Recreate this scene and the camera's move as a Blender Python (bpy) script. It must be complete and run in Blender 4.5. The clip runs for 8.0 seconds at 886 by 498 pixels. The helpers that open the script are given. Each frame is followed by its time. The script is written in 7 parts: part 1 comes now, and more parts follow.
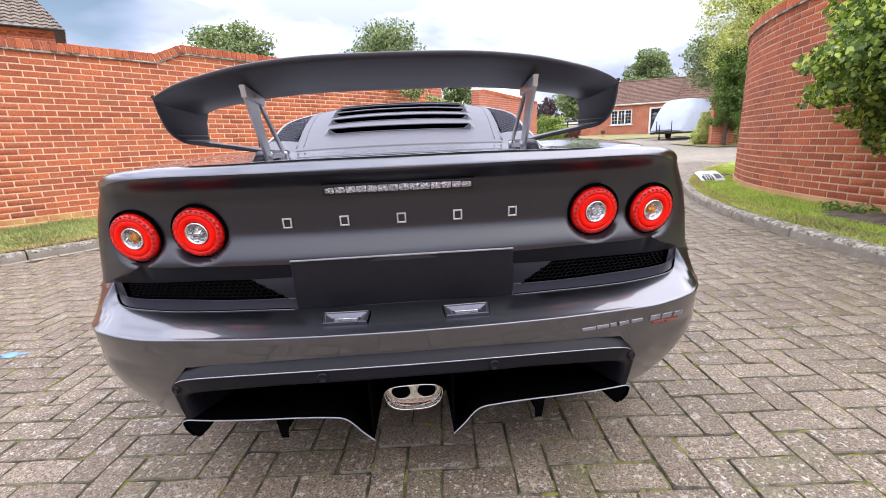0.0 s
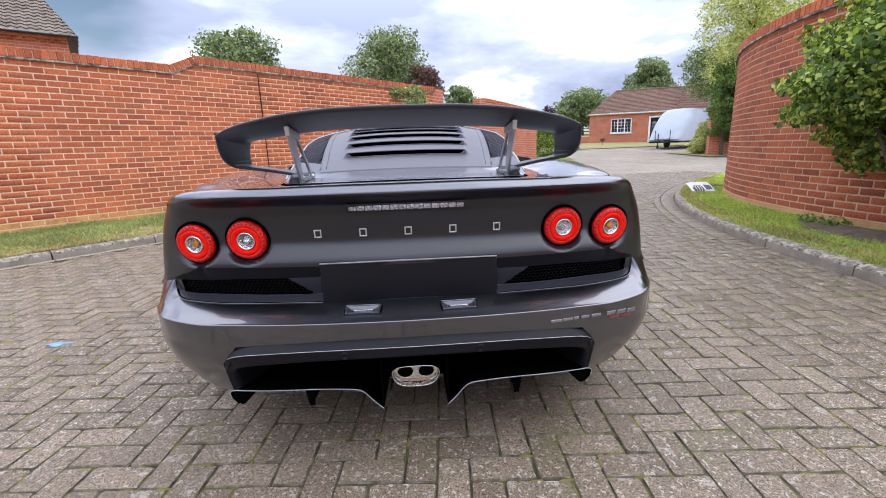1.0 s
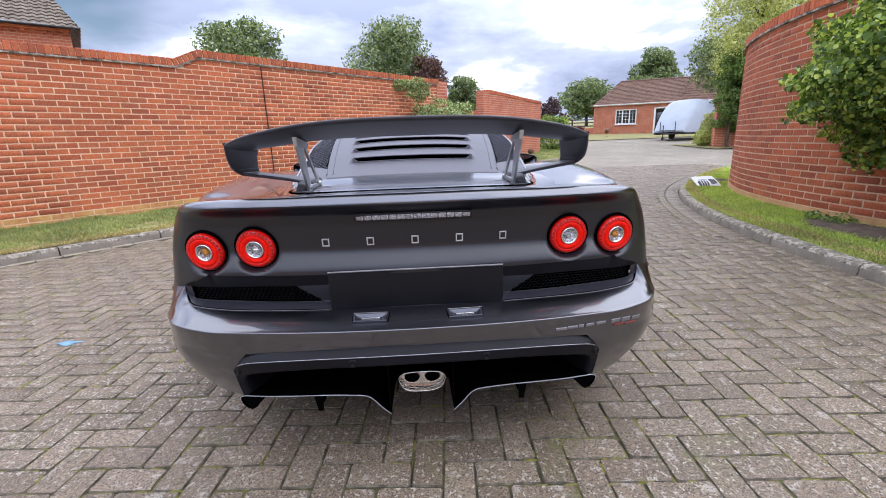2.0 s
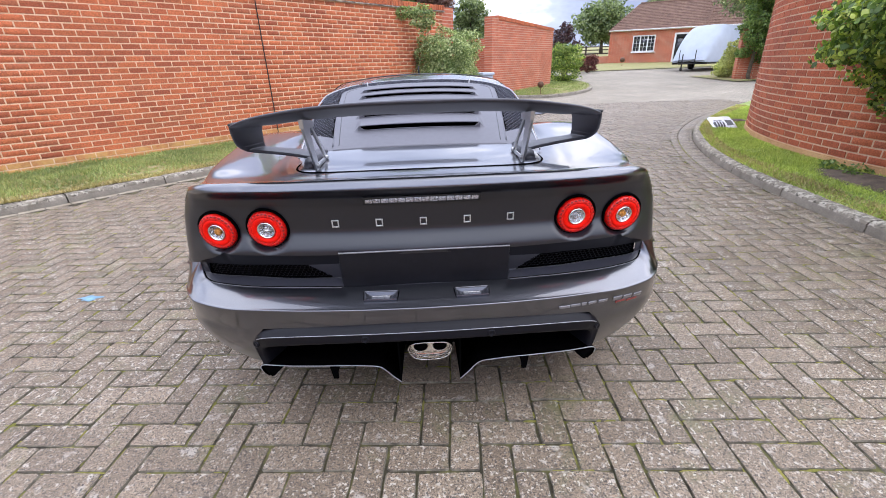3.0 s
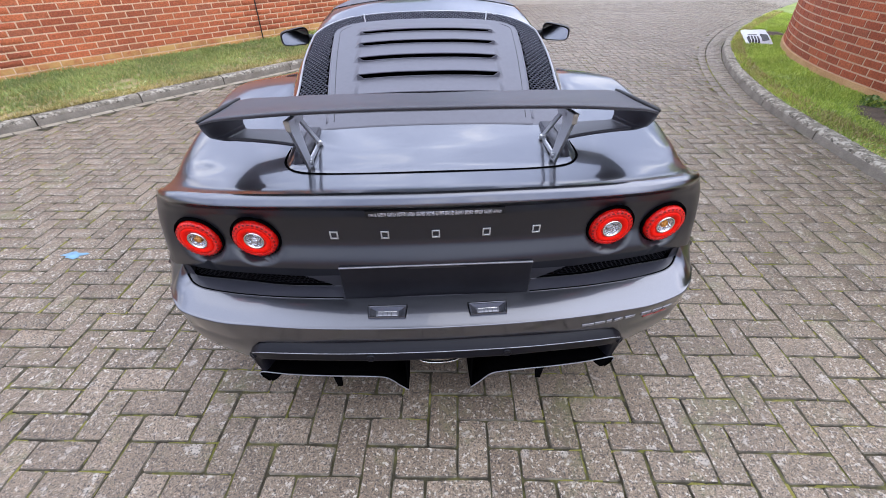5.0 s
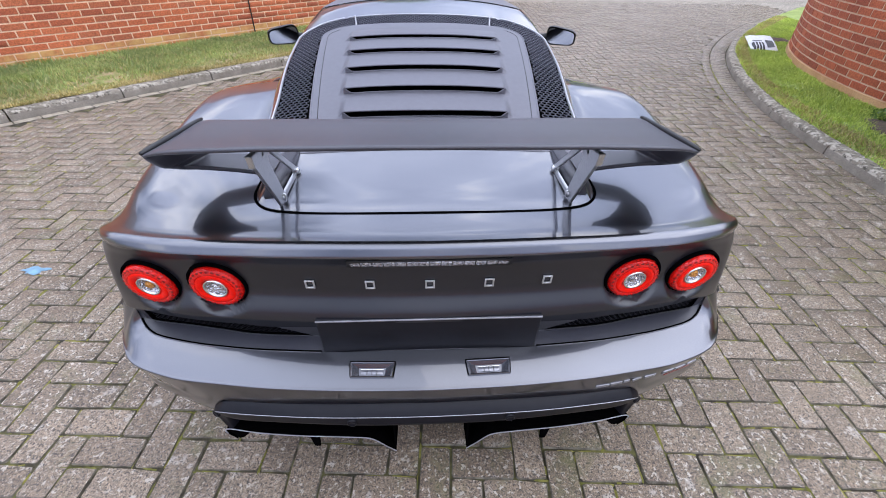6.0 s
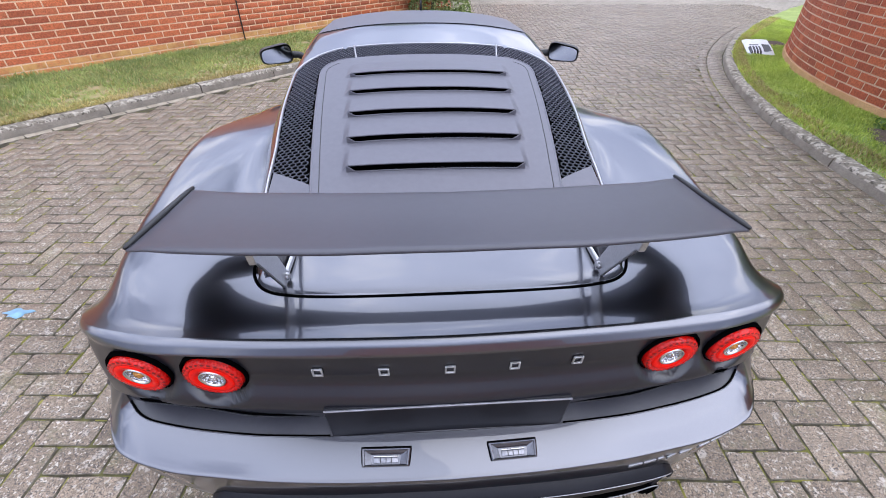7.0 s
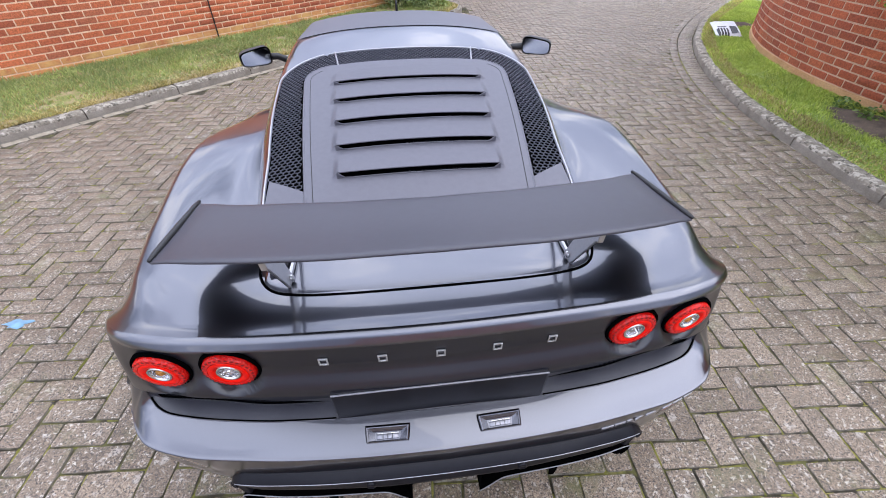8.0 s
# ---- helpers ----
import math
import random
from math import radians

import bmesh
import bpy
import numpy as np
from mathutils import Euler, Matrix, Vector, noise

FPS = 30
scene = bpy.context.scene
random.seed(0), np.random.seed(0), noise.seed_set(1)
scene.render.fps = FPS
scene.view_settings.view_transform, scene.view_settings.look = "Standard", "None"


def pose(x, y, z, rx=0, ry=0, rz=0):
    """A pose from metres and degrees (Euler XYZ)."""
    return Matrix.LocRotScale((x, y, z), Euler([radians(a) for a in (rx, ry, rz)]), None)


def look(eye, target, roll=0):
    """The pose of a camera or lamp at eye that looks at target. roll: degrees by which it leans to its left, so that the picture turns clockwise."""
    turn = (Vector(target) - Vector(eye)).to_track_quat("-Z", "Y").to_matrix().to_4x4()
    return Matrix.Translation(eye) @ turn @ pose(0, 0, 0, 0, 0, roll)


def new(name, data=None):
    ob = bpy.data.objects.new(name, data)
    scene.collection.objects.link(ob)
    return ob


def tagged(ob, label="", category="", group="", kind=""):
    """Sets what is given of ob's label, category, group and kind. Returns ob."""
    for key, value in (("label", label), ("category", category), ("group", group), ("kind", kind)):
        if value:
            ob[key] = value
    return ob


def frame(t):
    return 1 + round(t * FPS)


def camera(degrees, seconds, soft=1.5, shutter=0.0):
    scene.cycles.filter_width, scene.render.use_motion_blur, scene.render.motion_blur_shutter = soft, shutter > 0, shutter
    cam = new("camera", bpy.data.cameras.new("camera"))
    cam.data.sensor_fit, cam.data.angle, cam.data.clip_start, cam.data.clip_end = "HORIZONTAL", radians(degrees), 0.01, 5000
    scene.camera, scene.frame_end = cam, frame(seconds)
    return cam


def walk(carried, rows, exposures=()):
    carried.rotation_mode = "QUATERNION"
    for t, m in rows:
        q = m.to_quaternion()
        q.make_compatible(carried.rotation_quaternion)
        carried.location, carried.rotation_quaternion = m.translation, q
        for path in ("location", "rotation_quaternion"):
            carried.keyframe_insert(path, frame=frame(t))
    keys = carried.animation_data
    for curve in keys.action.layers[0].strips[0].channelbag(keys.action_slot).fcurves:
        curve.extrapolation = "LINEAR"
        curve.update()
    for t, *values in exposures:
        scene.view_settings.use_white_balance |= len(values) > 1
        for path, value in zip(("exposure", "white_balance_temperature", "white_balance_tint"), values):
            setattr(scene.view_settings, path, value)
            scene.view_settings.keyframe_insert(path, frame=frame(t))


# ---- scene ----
# ---------------------------------------------------------------- camera
cam = camera(92.3, 8.0, soft=0.95)
METRES = 1.392
START = pose(0.0367, -1.0595, 0.9046, -14.0, 2.509, -4.028)
ROWS = [
    (0.0, 0.0, 0.0, 0.0, 0.0, 0.0, -0.0),
    (0.5, 0.0039, -0.1105, -0.0005, -0.04, 0.39, -0.5),
    (1.0, 0.0049, -0.1884, 0.0045, 0.02, 0.63, -0.7),
    (2.5, -0.008, -0.2032, 0.0812, 0.72, -3.34, -0.85),
    (3.0, -0.0128, -0.2039, 0.144, 1.03, -9.29, -1.01),
    (3.5, -0.0191, -0.1898, 0.2033, 1.22, -13.18, -1.21),
    (4.0, -0.0361, -0.1468, 0.2544, 1.26, -18.59, -1.4),
    (5.5, -0.0609, 0.0332, 0.349, 0.74, -22.06, -2.87),
    (6.0, -0.0623, 0.1121, 0.3686, 0.62, -22.33, -3.44),
    (6.5, -0.0845, 0.1954, 0.408, 0.06, -22.25, -3.11),
    (7.0, -0.1058, 0.2174, 0.4551, -0.45, -22.46, -2.89),
    (7.5, -0.1112, 0.1834, 0.4875, -1.51, -23.17, -2.03),
    (8.0, -0.1095, 0.1507, 0.4985, -3.24, -23.89, -1.18),
]
EXPOSURES = [(0.0, 1.20, 7050, 14), (0.6, 0.92, 6950, 14), (1.0, 0.83, 6750, 12), (2.5, 0.78, 6620, 12), (3.0, 0.98, 6620, 12), (3.5, 1.01, 6550, 12),
             (4.2, 0.88, 6450, 12), (6.0, 0.84, 6400, 12), (7.0, 0.90, 6400, 13), (8.0, 0.87, 6500, 13)]
walk(cam, [(t, START @ pose(METRES * x, METRES * y, METRES * z, 90 + pitch, roll, yaw))
           for t, x, y, z, yaw, pitch, roll in ROWS], EXPOSURES)

# ---------------------------------------------------------------- light
SUN_ELEVATION, SUN_TURN = radians(56), radians(100)   # turn: from +y towards +x


def make_world():
    world = bpy.data.worlds.new("sky")
    scene.world = world
    world.use_nodes = True
    nt = world.node_tree
    nt.nodes.clear()
    N, L = nt.nodes.new, nt.links.new
    sky = N("ShaderNodeTexSky")
    sky.sky_type, sky.sun_disc = "NISHITA", False
    sky.sun_elevation, sky.sun_rotation = SUN_ELEVATION, SUN_TURN
    blue = N("ShaderNodeBackground")
    blue.inputs["Strength"].default_value = 0.07
    L(sky.outputs[0], blue.inputs[0])
    co, mp = N("ShaderNodeTexCoord"), N("ShaderNodeMapping")
    mp.inputs["Location"].default_value = (0.35, 0.2, 0.1)
    mp.inputs["Scale"].default_value = (-2.2, 2.2, 6.5)
    L(co.outputs["Generated"], mp.inputs["Vector"])
    n1 = N("ShaderNodeTexNoise")
    n1.inputs["Scale"].default_value, n1.inputs["Detail"].default_value, n1.inputs["Roughness"].default_value = 1.5, 7, 0.55
    L(mp.outputs[0], n1.inputs["Vector"])
    shade = N("ShaderNodeValToRGB")
    el = shade.color_ramp.elements
    el[0].position, el[0].color = 0.40, (0.27, 0.325, 0.49, 1)
    el[1].position, el[1].color = 0.655, (1.02, 1.04, 1.10, 1)
    e = el.new(0.55)
    e.color = (0.46, 0.53, 0.72, 1)
    L(n1.outputs["Fac"], shade.inputs[0])
    cloud = N("ShaderNodeBackground")
    cloud.inputs["Strength"].default_value = 1.1
    # an overcast sky is brighter above the horizon
    sep, sq, dome = N("ShaderNodeSeparateXYZ"), N("ShaderNodeMath"), N("ShaderNodeMath")
    L(co.outputs["Generated"], sep.inputs[0])
    sq.operation, dome.operation = "MULTIPLY", "MULTIPLY_ADD"
    rise = N("ShaderNodeMath")               # 0.84 + 5 z^2 - 4.8 z^4
    rise.operation = "MULTIPLY_ADD"
    L(sq.outputs[0], rise.inputs[0])
    rise.inputs[1].default_value, rise.inputs[2].default_value = 5.0, 0.84
    four = N("ShaderNodeMath")
    four.operation = "MULTIPLY"
    L(sq.outputs[0], four.inputs[0])
    L(sq.outputs[0], four.inputs[1])
    L(sep.outputs["Z"], sq.inputs[0])
    L(sep.outputs["Z"], sq.inputs[1])
    L(four.outputs[0], dome.inputs[0])
    dome.inputs[1].default_value = -4.8
    L(rise.outputs[0], dome.inputs[2])
    even = N("ShaderNodeMix")                 # the cover overhead is more even than near the horizon
    even.data_type = "RGBA"
    L(sq.outputs[0], even.inputs["Factor"])
    L(shade.outputs[0], even.inputs["A"])
    even.inputs["B"].default_value = (0.80, 0.86, 1.0, 1)
    L(even.outputs["Result"], cloud.inputs[0])
    L(dome.outputs[0], cloud.inputs["Strength"])
    n2 = N("ShaderNodeTexNoise")
    n2.inputs["Scale"].default_value, n2.inputs["Detail"].default_value = 0.9, 4
    L(mp.outputs[0], n2.inputs["Vector"])
    cover = N("ShaderNodeMapRange")
    cover.inputs["From Min"].default_value, cover.inputs["From Max"].default_value = 0.28, 0.42
    L(n2.outputs["Fac"], cover.inputs["Value"])
    mix, out = N("ShaderNodeMixShader"), N("ShaderNodeOutputWorld")
    L(cover.outputs[0], mix.inputs[0])
    L(blue.outputs[0], mix.inputs[1])
    L(cloud.outputs[0], mix.inputs[2])
    L(mix.outputs[0], out.inputs[0])


make_world()
sun = new("sun", bpy.data.lights.new("sun", "SUN"))
sun.data.energy, sun.data.angle, sun.data.color = 0.55, radians(70), (1.0, 0.96, 0.90)
sun.matrix_world = look((math.sin(SUN_TURN) * 30, math.cos(SUN_TURN) * 30, 30 * math.tan(SUN_ELEVATION)), (0, 0, 0))


# ---------------------------------------------------------------- materials
def node_material(name):
    m = bpy.data.materials.new(name)
    m.use_nodes = True
    nt = m.node_tree
    return m, nt, nt.nodes["Principled BSDF"]


def ramp(nt, fac, *stops):
    r = nt.nodes.new("ShaderNodeValToRGB")
    el = r.color_ramp.elements
    while len(el) < len(stops):
        el.new(0.5)
    for e, (p, c) in zip(el, stops):
        e.position, e.color = p, (*c, 1)
    nt.links.new(fac, r.inputs[0])
    return r.outputs[0]


def tex_noise(nt, scale, detail=5, rough=0.6, vec=None):
    n = nt.nodes.new("ShaderNodeTexNoise")
    n.inputs["Scale"].default_value, n.inputs["Detail"].default_value, n.inputs["Roughness"].default_value = scale, detail, rough
    nt.links.new(vec if vec else place_of(nt), n.inputs["Vector"])
    return n.outputs["Fac"]


def place_of(nt):
    for n in nt.nodes:
        if n.bl_idname == "ShaderNodeNewGeometry":
            return n.outputs["Position"]
    return nt.nodes.new("ShaderNodeNewGeometry").outputs["Position"]


def mixed(nt, fac, a, b, kind="MIX"):
    m = nt.nodes.new("ShaderNodeMix")
    m.data_type, m.blend_type = "RGBA", kind
    for sock, v in ((m.inputs["Factor"], fac), (m.inputs["A"], a), (m.inputs["B"], b)):
        if isinstance(v, (int, float)):
            sock.default_value = v
        elif isinstance(v, tuple):
            sock.default_value = (*v, 1)
        else:
            nt.links.new(v, sock)
    return m.outputs["Result"]


def bumped(nt, bsdf, height, strength, distance):
    b = nt.nodes.new("ShaderNodeBump")
    b.inputs["Strength"].default_value, b.inputs["Distance"].default_value = strength, distance
    nt.links.new(height, b.inputs["Height"])
    nt.links.new(b.outputs[0], bsdf.inputs["Normal"])


def plain(name, color, rough=0.5, metal=0.0, coat=0.0, vary=0.12, grain=40.0, bump=0.0, spec=0.5):
    m, nt, bs = node_material(name)
    n = tex_noise(nt, grain)
    lo, hi = tuple(c * (1 - vary) for c in color), tuple(min(1, c * (1 + vary)) for c in color)
    nt.links.new(ramp(nt, n, (0.3, lo), (0.7, hi)), bs.inputs["Base Color"])
    bs.inputs["Roughness"].default_value, bs.inputs["Metallic"].default_value = rough, metal
    bs.inputs["Coat Weight"].default_value, bs.inputs["Coat Roughness"].default_value = coat, 0.04
    bs.inputs["Specular IOR Level"].default_value = spec
    if bump:
        bumped(nt, bs, n, bump, 0.003)
    return m


def faceted(name, color, rough, metal, scale, strength, spec=0.5, vary=0.35, coat=0.0):
    """A moulded lens: small facets that break the light up."""
    m, nt, bs = node_material(name)
    v = nt.nodes.new("ShaderNodeTexVoronoi")
    v.inputs["Scale"].default_value = scale
    nt.links.new(place_of(nt), v.inputs["Vector"])
    lo, hi = tuple(c * (1 - vary) for c in color), tuple(min(1, c * (1 + vary)) for c in color)
    nt.links.new(ramp(nt, v.outputs["Color"], (0.1, lo), (0.9, hi)), bs.inputs["Base Color"])
    bs.inputs["Roughness"].default_value, bs.inputs["Metallic"].default_value = rough, metal
    bs.inputs["Coat Weight"].default_value, bs.inputs["Coat Roughness"].default_value = coat, 0.03
    bs.inputs["Specular IOR Level"].default_value = spec
    bumped(nt, bs, v.outputs["Distance"], strength, 0.004)
    return m


def paver_material():
    m, nt, bs = node_material("concrete_paver")
    info = nt.nodes.new("ShaderNodeObjectInfo")
    geo = nt.nodes.new("ShaderNodeNewGeometry")
    add = nt.nodes.new("ShaderNodeMath")
    add.operation = "ADD"
    nt.links.new(info.outputs["Random"], add.inputs[0])
    nt.links.new(geo.outputs["Random Per Island"], add.inputs[1])
    fr = nt.nodes.new("ShaderNodeMath")
    fr.operation = "FRACT"
    nt.links.new(add.outputs[0], fr.inputs[0])
    base = ramp(nt, fr.outputs[0], (0.0, (0.160, 0.121, 0.088)), (0.5, (0.196, 0.151, 0.112)), (1.0, (0.238, 0.186, 0.140)))
    fine = tex_noise(nt, 260, 3, 0.7)
    col = mixed(nt, 0.9, base, ramp(nt, fine, (0.36, (0.40, 0.38, 0.37)), (0.5, (0.97, 0.96, 0.95)), (0.64, (1.75, 1.73, 1.70))), "MULTIPLY")
    big = tex_noise(nt, 2.2, 4)
    col = mixed(nt, 0.55, col, ramp(nt, big, (0.32, (0.72, 0.72, 0.70)), (0.7, (1.2, 1.18, 1.12))), "MULTIPLY")
    grit = tex_noise(nt, 52, 4, 0.65)
    col = mixed(nt, 0.68, col, ramp(nt, grit, (0.36, (0.66, 0.64, 0.61)), (0.5, (1.0, 0.99, 0.96)), (0.64, (1.38, 1.35, 1.28))), "MULTIPLY")
    lich = tex_noise(nt, 14, 5, 0.6)
    patch = ramp(nt, lich, (0.60, (0, 0, 0)), (0.66, (0.72, 0.72, 0.72)))
    col = mixed(nt, patch, col, mixed(nt, 0.5, (0.44, 0.385, 0.325), ramp(nt, fine, (0.3, (0.25, 0.23, 0.20)), (0.7, (0.52, 0.48, 0.43)))))
    speck = tex_noise(nt, 150, 3, 0.6)
    col = mixed(nt, ramp(nt, speck, (0.595, (0, 0, 0)), (0.64, (0.85, 0.85, 0.85))), col, (0.40, 0.35, 0.29))
    fleck = tex_noise(nt, 36, 3, 0.5)
    col = mixed(nt, ramp(nt, fleck, (0.64, (0, 0, 0)), (0.665, (0.8, 0.8, 0.8))), col, (0.46, 0.41, 0.345))
    spots = tex_noise(nt, 64, 2, 0.5)            # pale lichen spots, thick in places
    where = ramp(nt, tex_noise(nt, 0.8, 3), (0.44, (0.12, 0.12, 0.12)), (0.58, (1, 1, 1)))
    col = mixed(nt, mixed(nt, 1.0, ramp(nt, spots, (0.61, (0, 0, 0)), (0.64, (0.85, 0.85, 0.85))), where, "MULTIPLY"), col, (0.55, 0.50, 0.425))
    pit = tex_noise(nt, 140, 3, 0.6)
    col = mixed(nt, ramp(nt, pit, (0.395, (0.85, 0.85, 0.85)), (0.455, (0, 0, 0))), col, (0.035, 0.030, 0.026))
    moss = tex_noise(nt, 3.1, 6, 0.75)
    col = mixed(nt, ramp(nt, moss, (0.55, (0, 0, 0)), (0.70, (0.5, 0.5, 0.5))), col, (0.115, 0.125, 0.03))
    nt.links.new(col, bs.inputs["Base Color"])
    bs.inputs["Roughness"].default_value = 0.54
    bumped(nt, bs, fine, 0.6, 0.004)
    return m


def joint_material():
    m, nt, bs = node_material("joint_sand")
    n = tex_noise(nt, 5.5, 6, 0.7)
    col = ramp(nt, n, (0.36, (0.030, 0.025, 0.016)), (0.48, (0.058, 0.050, 0.026)), (0.57, (0.115, 0.110, 0.034)), (0.70, (0.22, 0.20, 0.06)))
    nt.links.new(col, bs.inputs["Base Color"])
    bs.inputs["Roughness"].default_value = 1.0
    bumped(nt, bs, tex_noise(nt, 180, 3), 0.9, 0.01)
    return m


def far_paving_material():
    m, nt, bs = node_material("far_paving")
    b = nt.nodes.new("ShaderNodeTexBrick")
    b.inputs["Scale"].default_value, b.inputs["Brick Width"].default_value, b.inputs["Row Height"].default_value = 1.0, 0.2, 0.1
    b.inputs["Mortar Size"].default_value = 0.007
    # block colours are raised: the sheen of distant paving is put into them
    b.inputs["Color1"].default_value, b.inputs["Color2"].default_value, b.inputs["Mortar"].default_value = (0.255, 0.222, 0.186, 1), (0.315, 0.280, 0.240, 1), (0.160, 0.142, 0.108, 1)
    mp = nt.nodes.new("ShaderNodeMapping")
    mp.inputs["Rotation"].default_value = (0, 0, radians(-4))
    nt.links.new(place_of(nt), mp.inputs["Vector"])
    nt.links.new(mp.outputs[0], b.inputs["Vector"])
    col = mixed(nt, 0.8, b.outputs["Color"], ramp(nt, tex_noise(nt, 0.7, 6), (0.3, (0.75, 0.75, 0.72)), (0.7, (1.2, 1.18, 1.12))), "MULTIPLY")
    col = mixed(nt, 0.6, col, ramp(nt, tex_noise(nt, 30, 4, 0.7), (0.35, (0.6, 0.6, 0.6)), (0.65, (1.4, 1.4, 1.38))), "MULTIPLY")
    nt.links.new(col, bs.inputs["Base Color"])
    bs.inputs["Roughness"].default_value = 0.9
    return m


def brick_material(name="red_brick", stain=None, tone=(1.0, 1.06, 1.0)):
    """Fired red brick; with a stain: the salt and soil bloom of the lowest courses."""
    m, nt, bs = node_material(name)
    info, geo = nt.nodes.new("ShaderNodeObjectInfo"), nt.nodes.new("ShaderNodeNewGeometry")
    add, fr = nt.nodes.new("ShaderNodeMath"), nt.nodes.new("ShaderNodeMath")
    add.operation, fr.operation = "ADD", "FRACT"
    nt.links.new(info.outputs["Random"], add.inputs[0])
    nt.links.new(geo.outputs["Random Per Island"], add.inputs[1])
    nt.links.new(add.outputs[0], fr.inputs[0])
    shades = ((0.0, (0.35, 0.086, 0.042)), (0.3, (0.475, 0.116, 0.052)), (0.75, (0.565, 0.148, 0.063)), (1.0, (0.40, 0.115, 0.059)))
    base = ramp(nt, fr.outputs[0], *[(p, tuple(a * b for a, b in zip(c, tone))) for p, c in shades])
    col = mixed(nt, 0.6, base, ramp(nt, tex_noise(nt, 60, 4, 0.7), (0.34, (0.45, 0.45, 0.45)), (0.66, (1.5, 1.5, 1.5))), "MULTIPLY")
    col = mixed(nt, 0.7, col, ramp(nt, tex_noise(nt, 1.3, 5), (0.3, (0.74, 0.72, 0.72)), (0.7, (1.2, 1.2, 1.2))), "MULTIPLY")
    if stain:
        col = mixed(nt, ramp(nt, tex_noise(nt, 3.5, 5, 0.7), (0.34, (0.15, 0.15, 0.15)), (0.58, (0.85, 0.85, 0.85))), col, stain)
    nt.links.new(col, bs.inputs["Base Color"])
    bs.inputs["Roughness"].default_value = 0.88
    bumped(nt, bs, tex_noise(nt, 120, 4), 0.5, 0.004)
    return m


def far_brick_material():
    m, nt, bs = node_material("far_brick")
    b = nt.nodes.new("ShaderNodeTexBrick")
    b.inputs["Scale"].default_value, b.inputs["Brick Width"].default_value, b.inputs["Row Height"].default_value = 1.0, 0.225, 0.075
    b.inputs["Mortar Size"].default_value = 0.009
    b.inputs["Color1"].default_value, b.inputs["Color2"].default_value, b.inputs["Mortar"].default_value = (0.42, 0.102, 0.054, 1), (0.53, 0.148, 0.078, 1), (0.50, 0.31, 0.22, 1)
    sep, com, ad = nt.nodes.new("ShaderNodeSeparateXYZ"), nt.nodes.new("ShaderNodeCombineXYZ"), nt.nodes.new("ShaderNodeMath")
    nt.links.new(place_of(nt), sep.inputs[0])
    nt.links.new(sep.outputs[0], ad.inputs[0])
    nt.links.new(sep.outputs[1], ad.inputs[1])
    nt.links.new(ad.outputs[0], com.inputs[0])
    nt.links.new(sep.outputs[2], com.inputs[1])
    nt.links.new(com.outputs[0], b.inputs["Vector"])
    col = mixed(nt, 0.7, b.outputs["Color"], ramp(nt, tex_noise(nt, 2.0, 5), (0.3, (0.75, 0.75, 0.75)), (0.7, (1.2, 1.2, 1.2))), "MULTIPLY")
    nt.links.new(col, bs.inputs["Base Color"])
    bs.inputs["Roughness"].default_value = 0.9
    return m


def mottled(name, stops, scale=6.0, rough=0.9, bump=0.3, fine=90.0):
    m, nt, bs = node_material(name)
    col = ramp(nt, tex_noise(nt, scale, 6, 0.65), *stops)
    col = mixed(nt, 0.5, col, ramp(nt, tex_noise(nt, fine, 3), (0.3, (0.6, 0.6, 0.6)), (0.7, (1.35, 1.35, 1.35))), "MULTIPLY")
    nt.links.new(col, bs.inputs["Base Color"])
    bs.inputs["Roughness"].default_value = rough
    bumped(nt, bs, tex_noise(nt, fine, 3), bump, 0.006)
    return m


def leaf_material(name, dark, mid, light):
    m, nt, bs = node_material(name)
    geo = nt.nodes.new("ShaderNodeNewGeometry")
    col = ramp(nt, geo.outputs["Random Per Island"], (0.0, dark), (0.55, mid), (1.0, light))
    col = mixed(nt, 0.7, col, ramp(nt, tex_noise(nt, 1.6, 3), (0.3, (0.65, 0.65, 0.65)), (0.7, (1.3, 1.3, 1.2))), "MULTIPLY")
    nt.links.new(col, bs.inputs["Base Color"])
    bs.inputs["Roughness"].default_value = 0.45
    thin, mix = nt.nodes.new("ShaderNodeBsdfTranslucent"), nt.nodes.new("ShaderNodeMixShader")
    mix.inputs[0].default_value = 0.38
    out = nt.nodes["Material Output"]
    nt.links.new(mixed(nt, 1.0, col, (1.3, 1.35, 0.8), "MULTIPLY"), thin.inputs["Color"])
    nt.links.new(bs.outputs[0], mix.inputs[1])
    nt.links.new(thin.outputs[0], mix.inputs[2])
    nt.links.new(mix.outputs[0], out.inputs["Surface"])
    return m


def paint_material():
    m, nt, bs = node_material("graphite_metallic_paint")
    v = nt.nodes.new("ShaderNodeTexVoronoi")
    v.inputs["Scale"].default_value = 1400
    nt.links.new(place_of(nt), v.inputs["Vector"])
    col = ramp(nt, v.outputs["Color"], (0.0, (0.092, 0.094, 0.112)), (1.0, (0.114, 0.117, 0.138)))
    nt.links.new(col, bs.inputs["Base Color"])
    bs.inputs["Metallic"].default_value, bs.inputs["Roughness"].default_value = 1.0, 0.28
    bs.inputs["Coat Weight"].default_value, bs.inputs["Coat Roughness"].default_value = 1.0, 0.015
    bs.inputs["Coat IOR"].default_value = 1.70
    return m


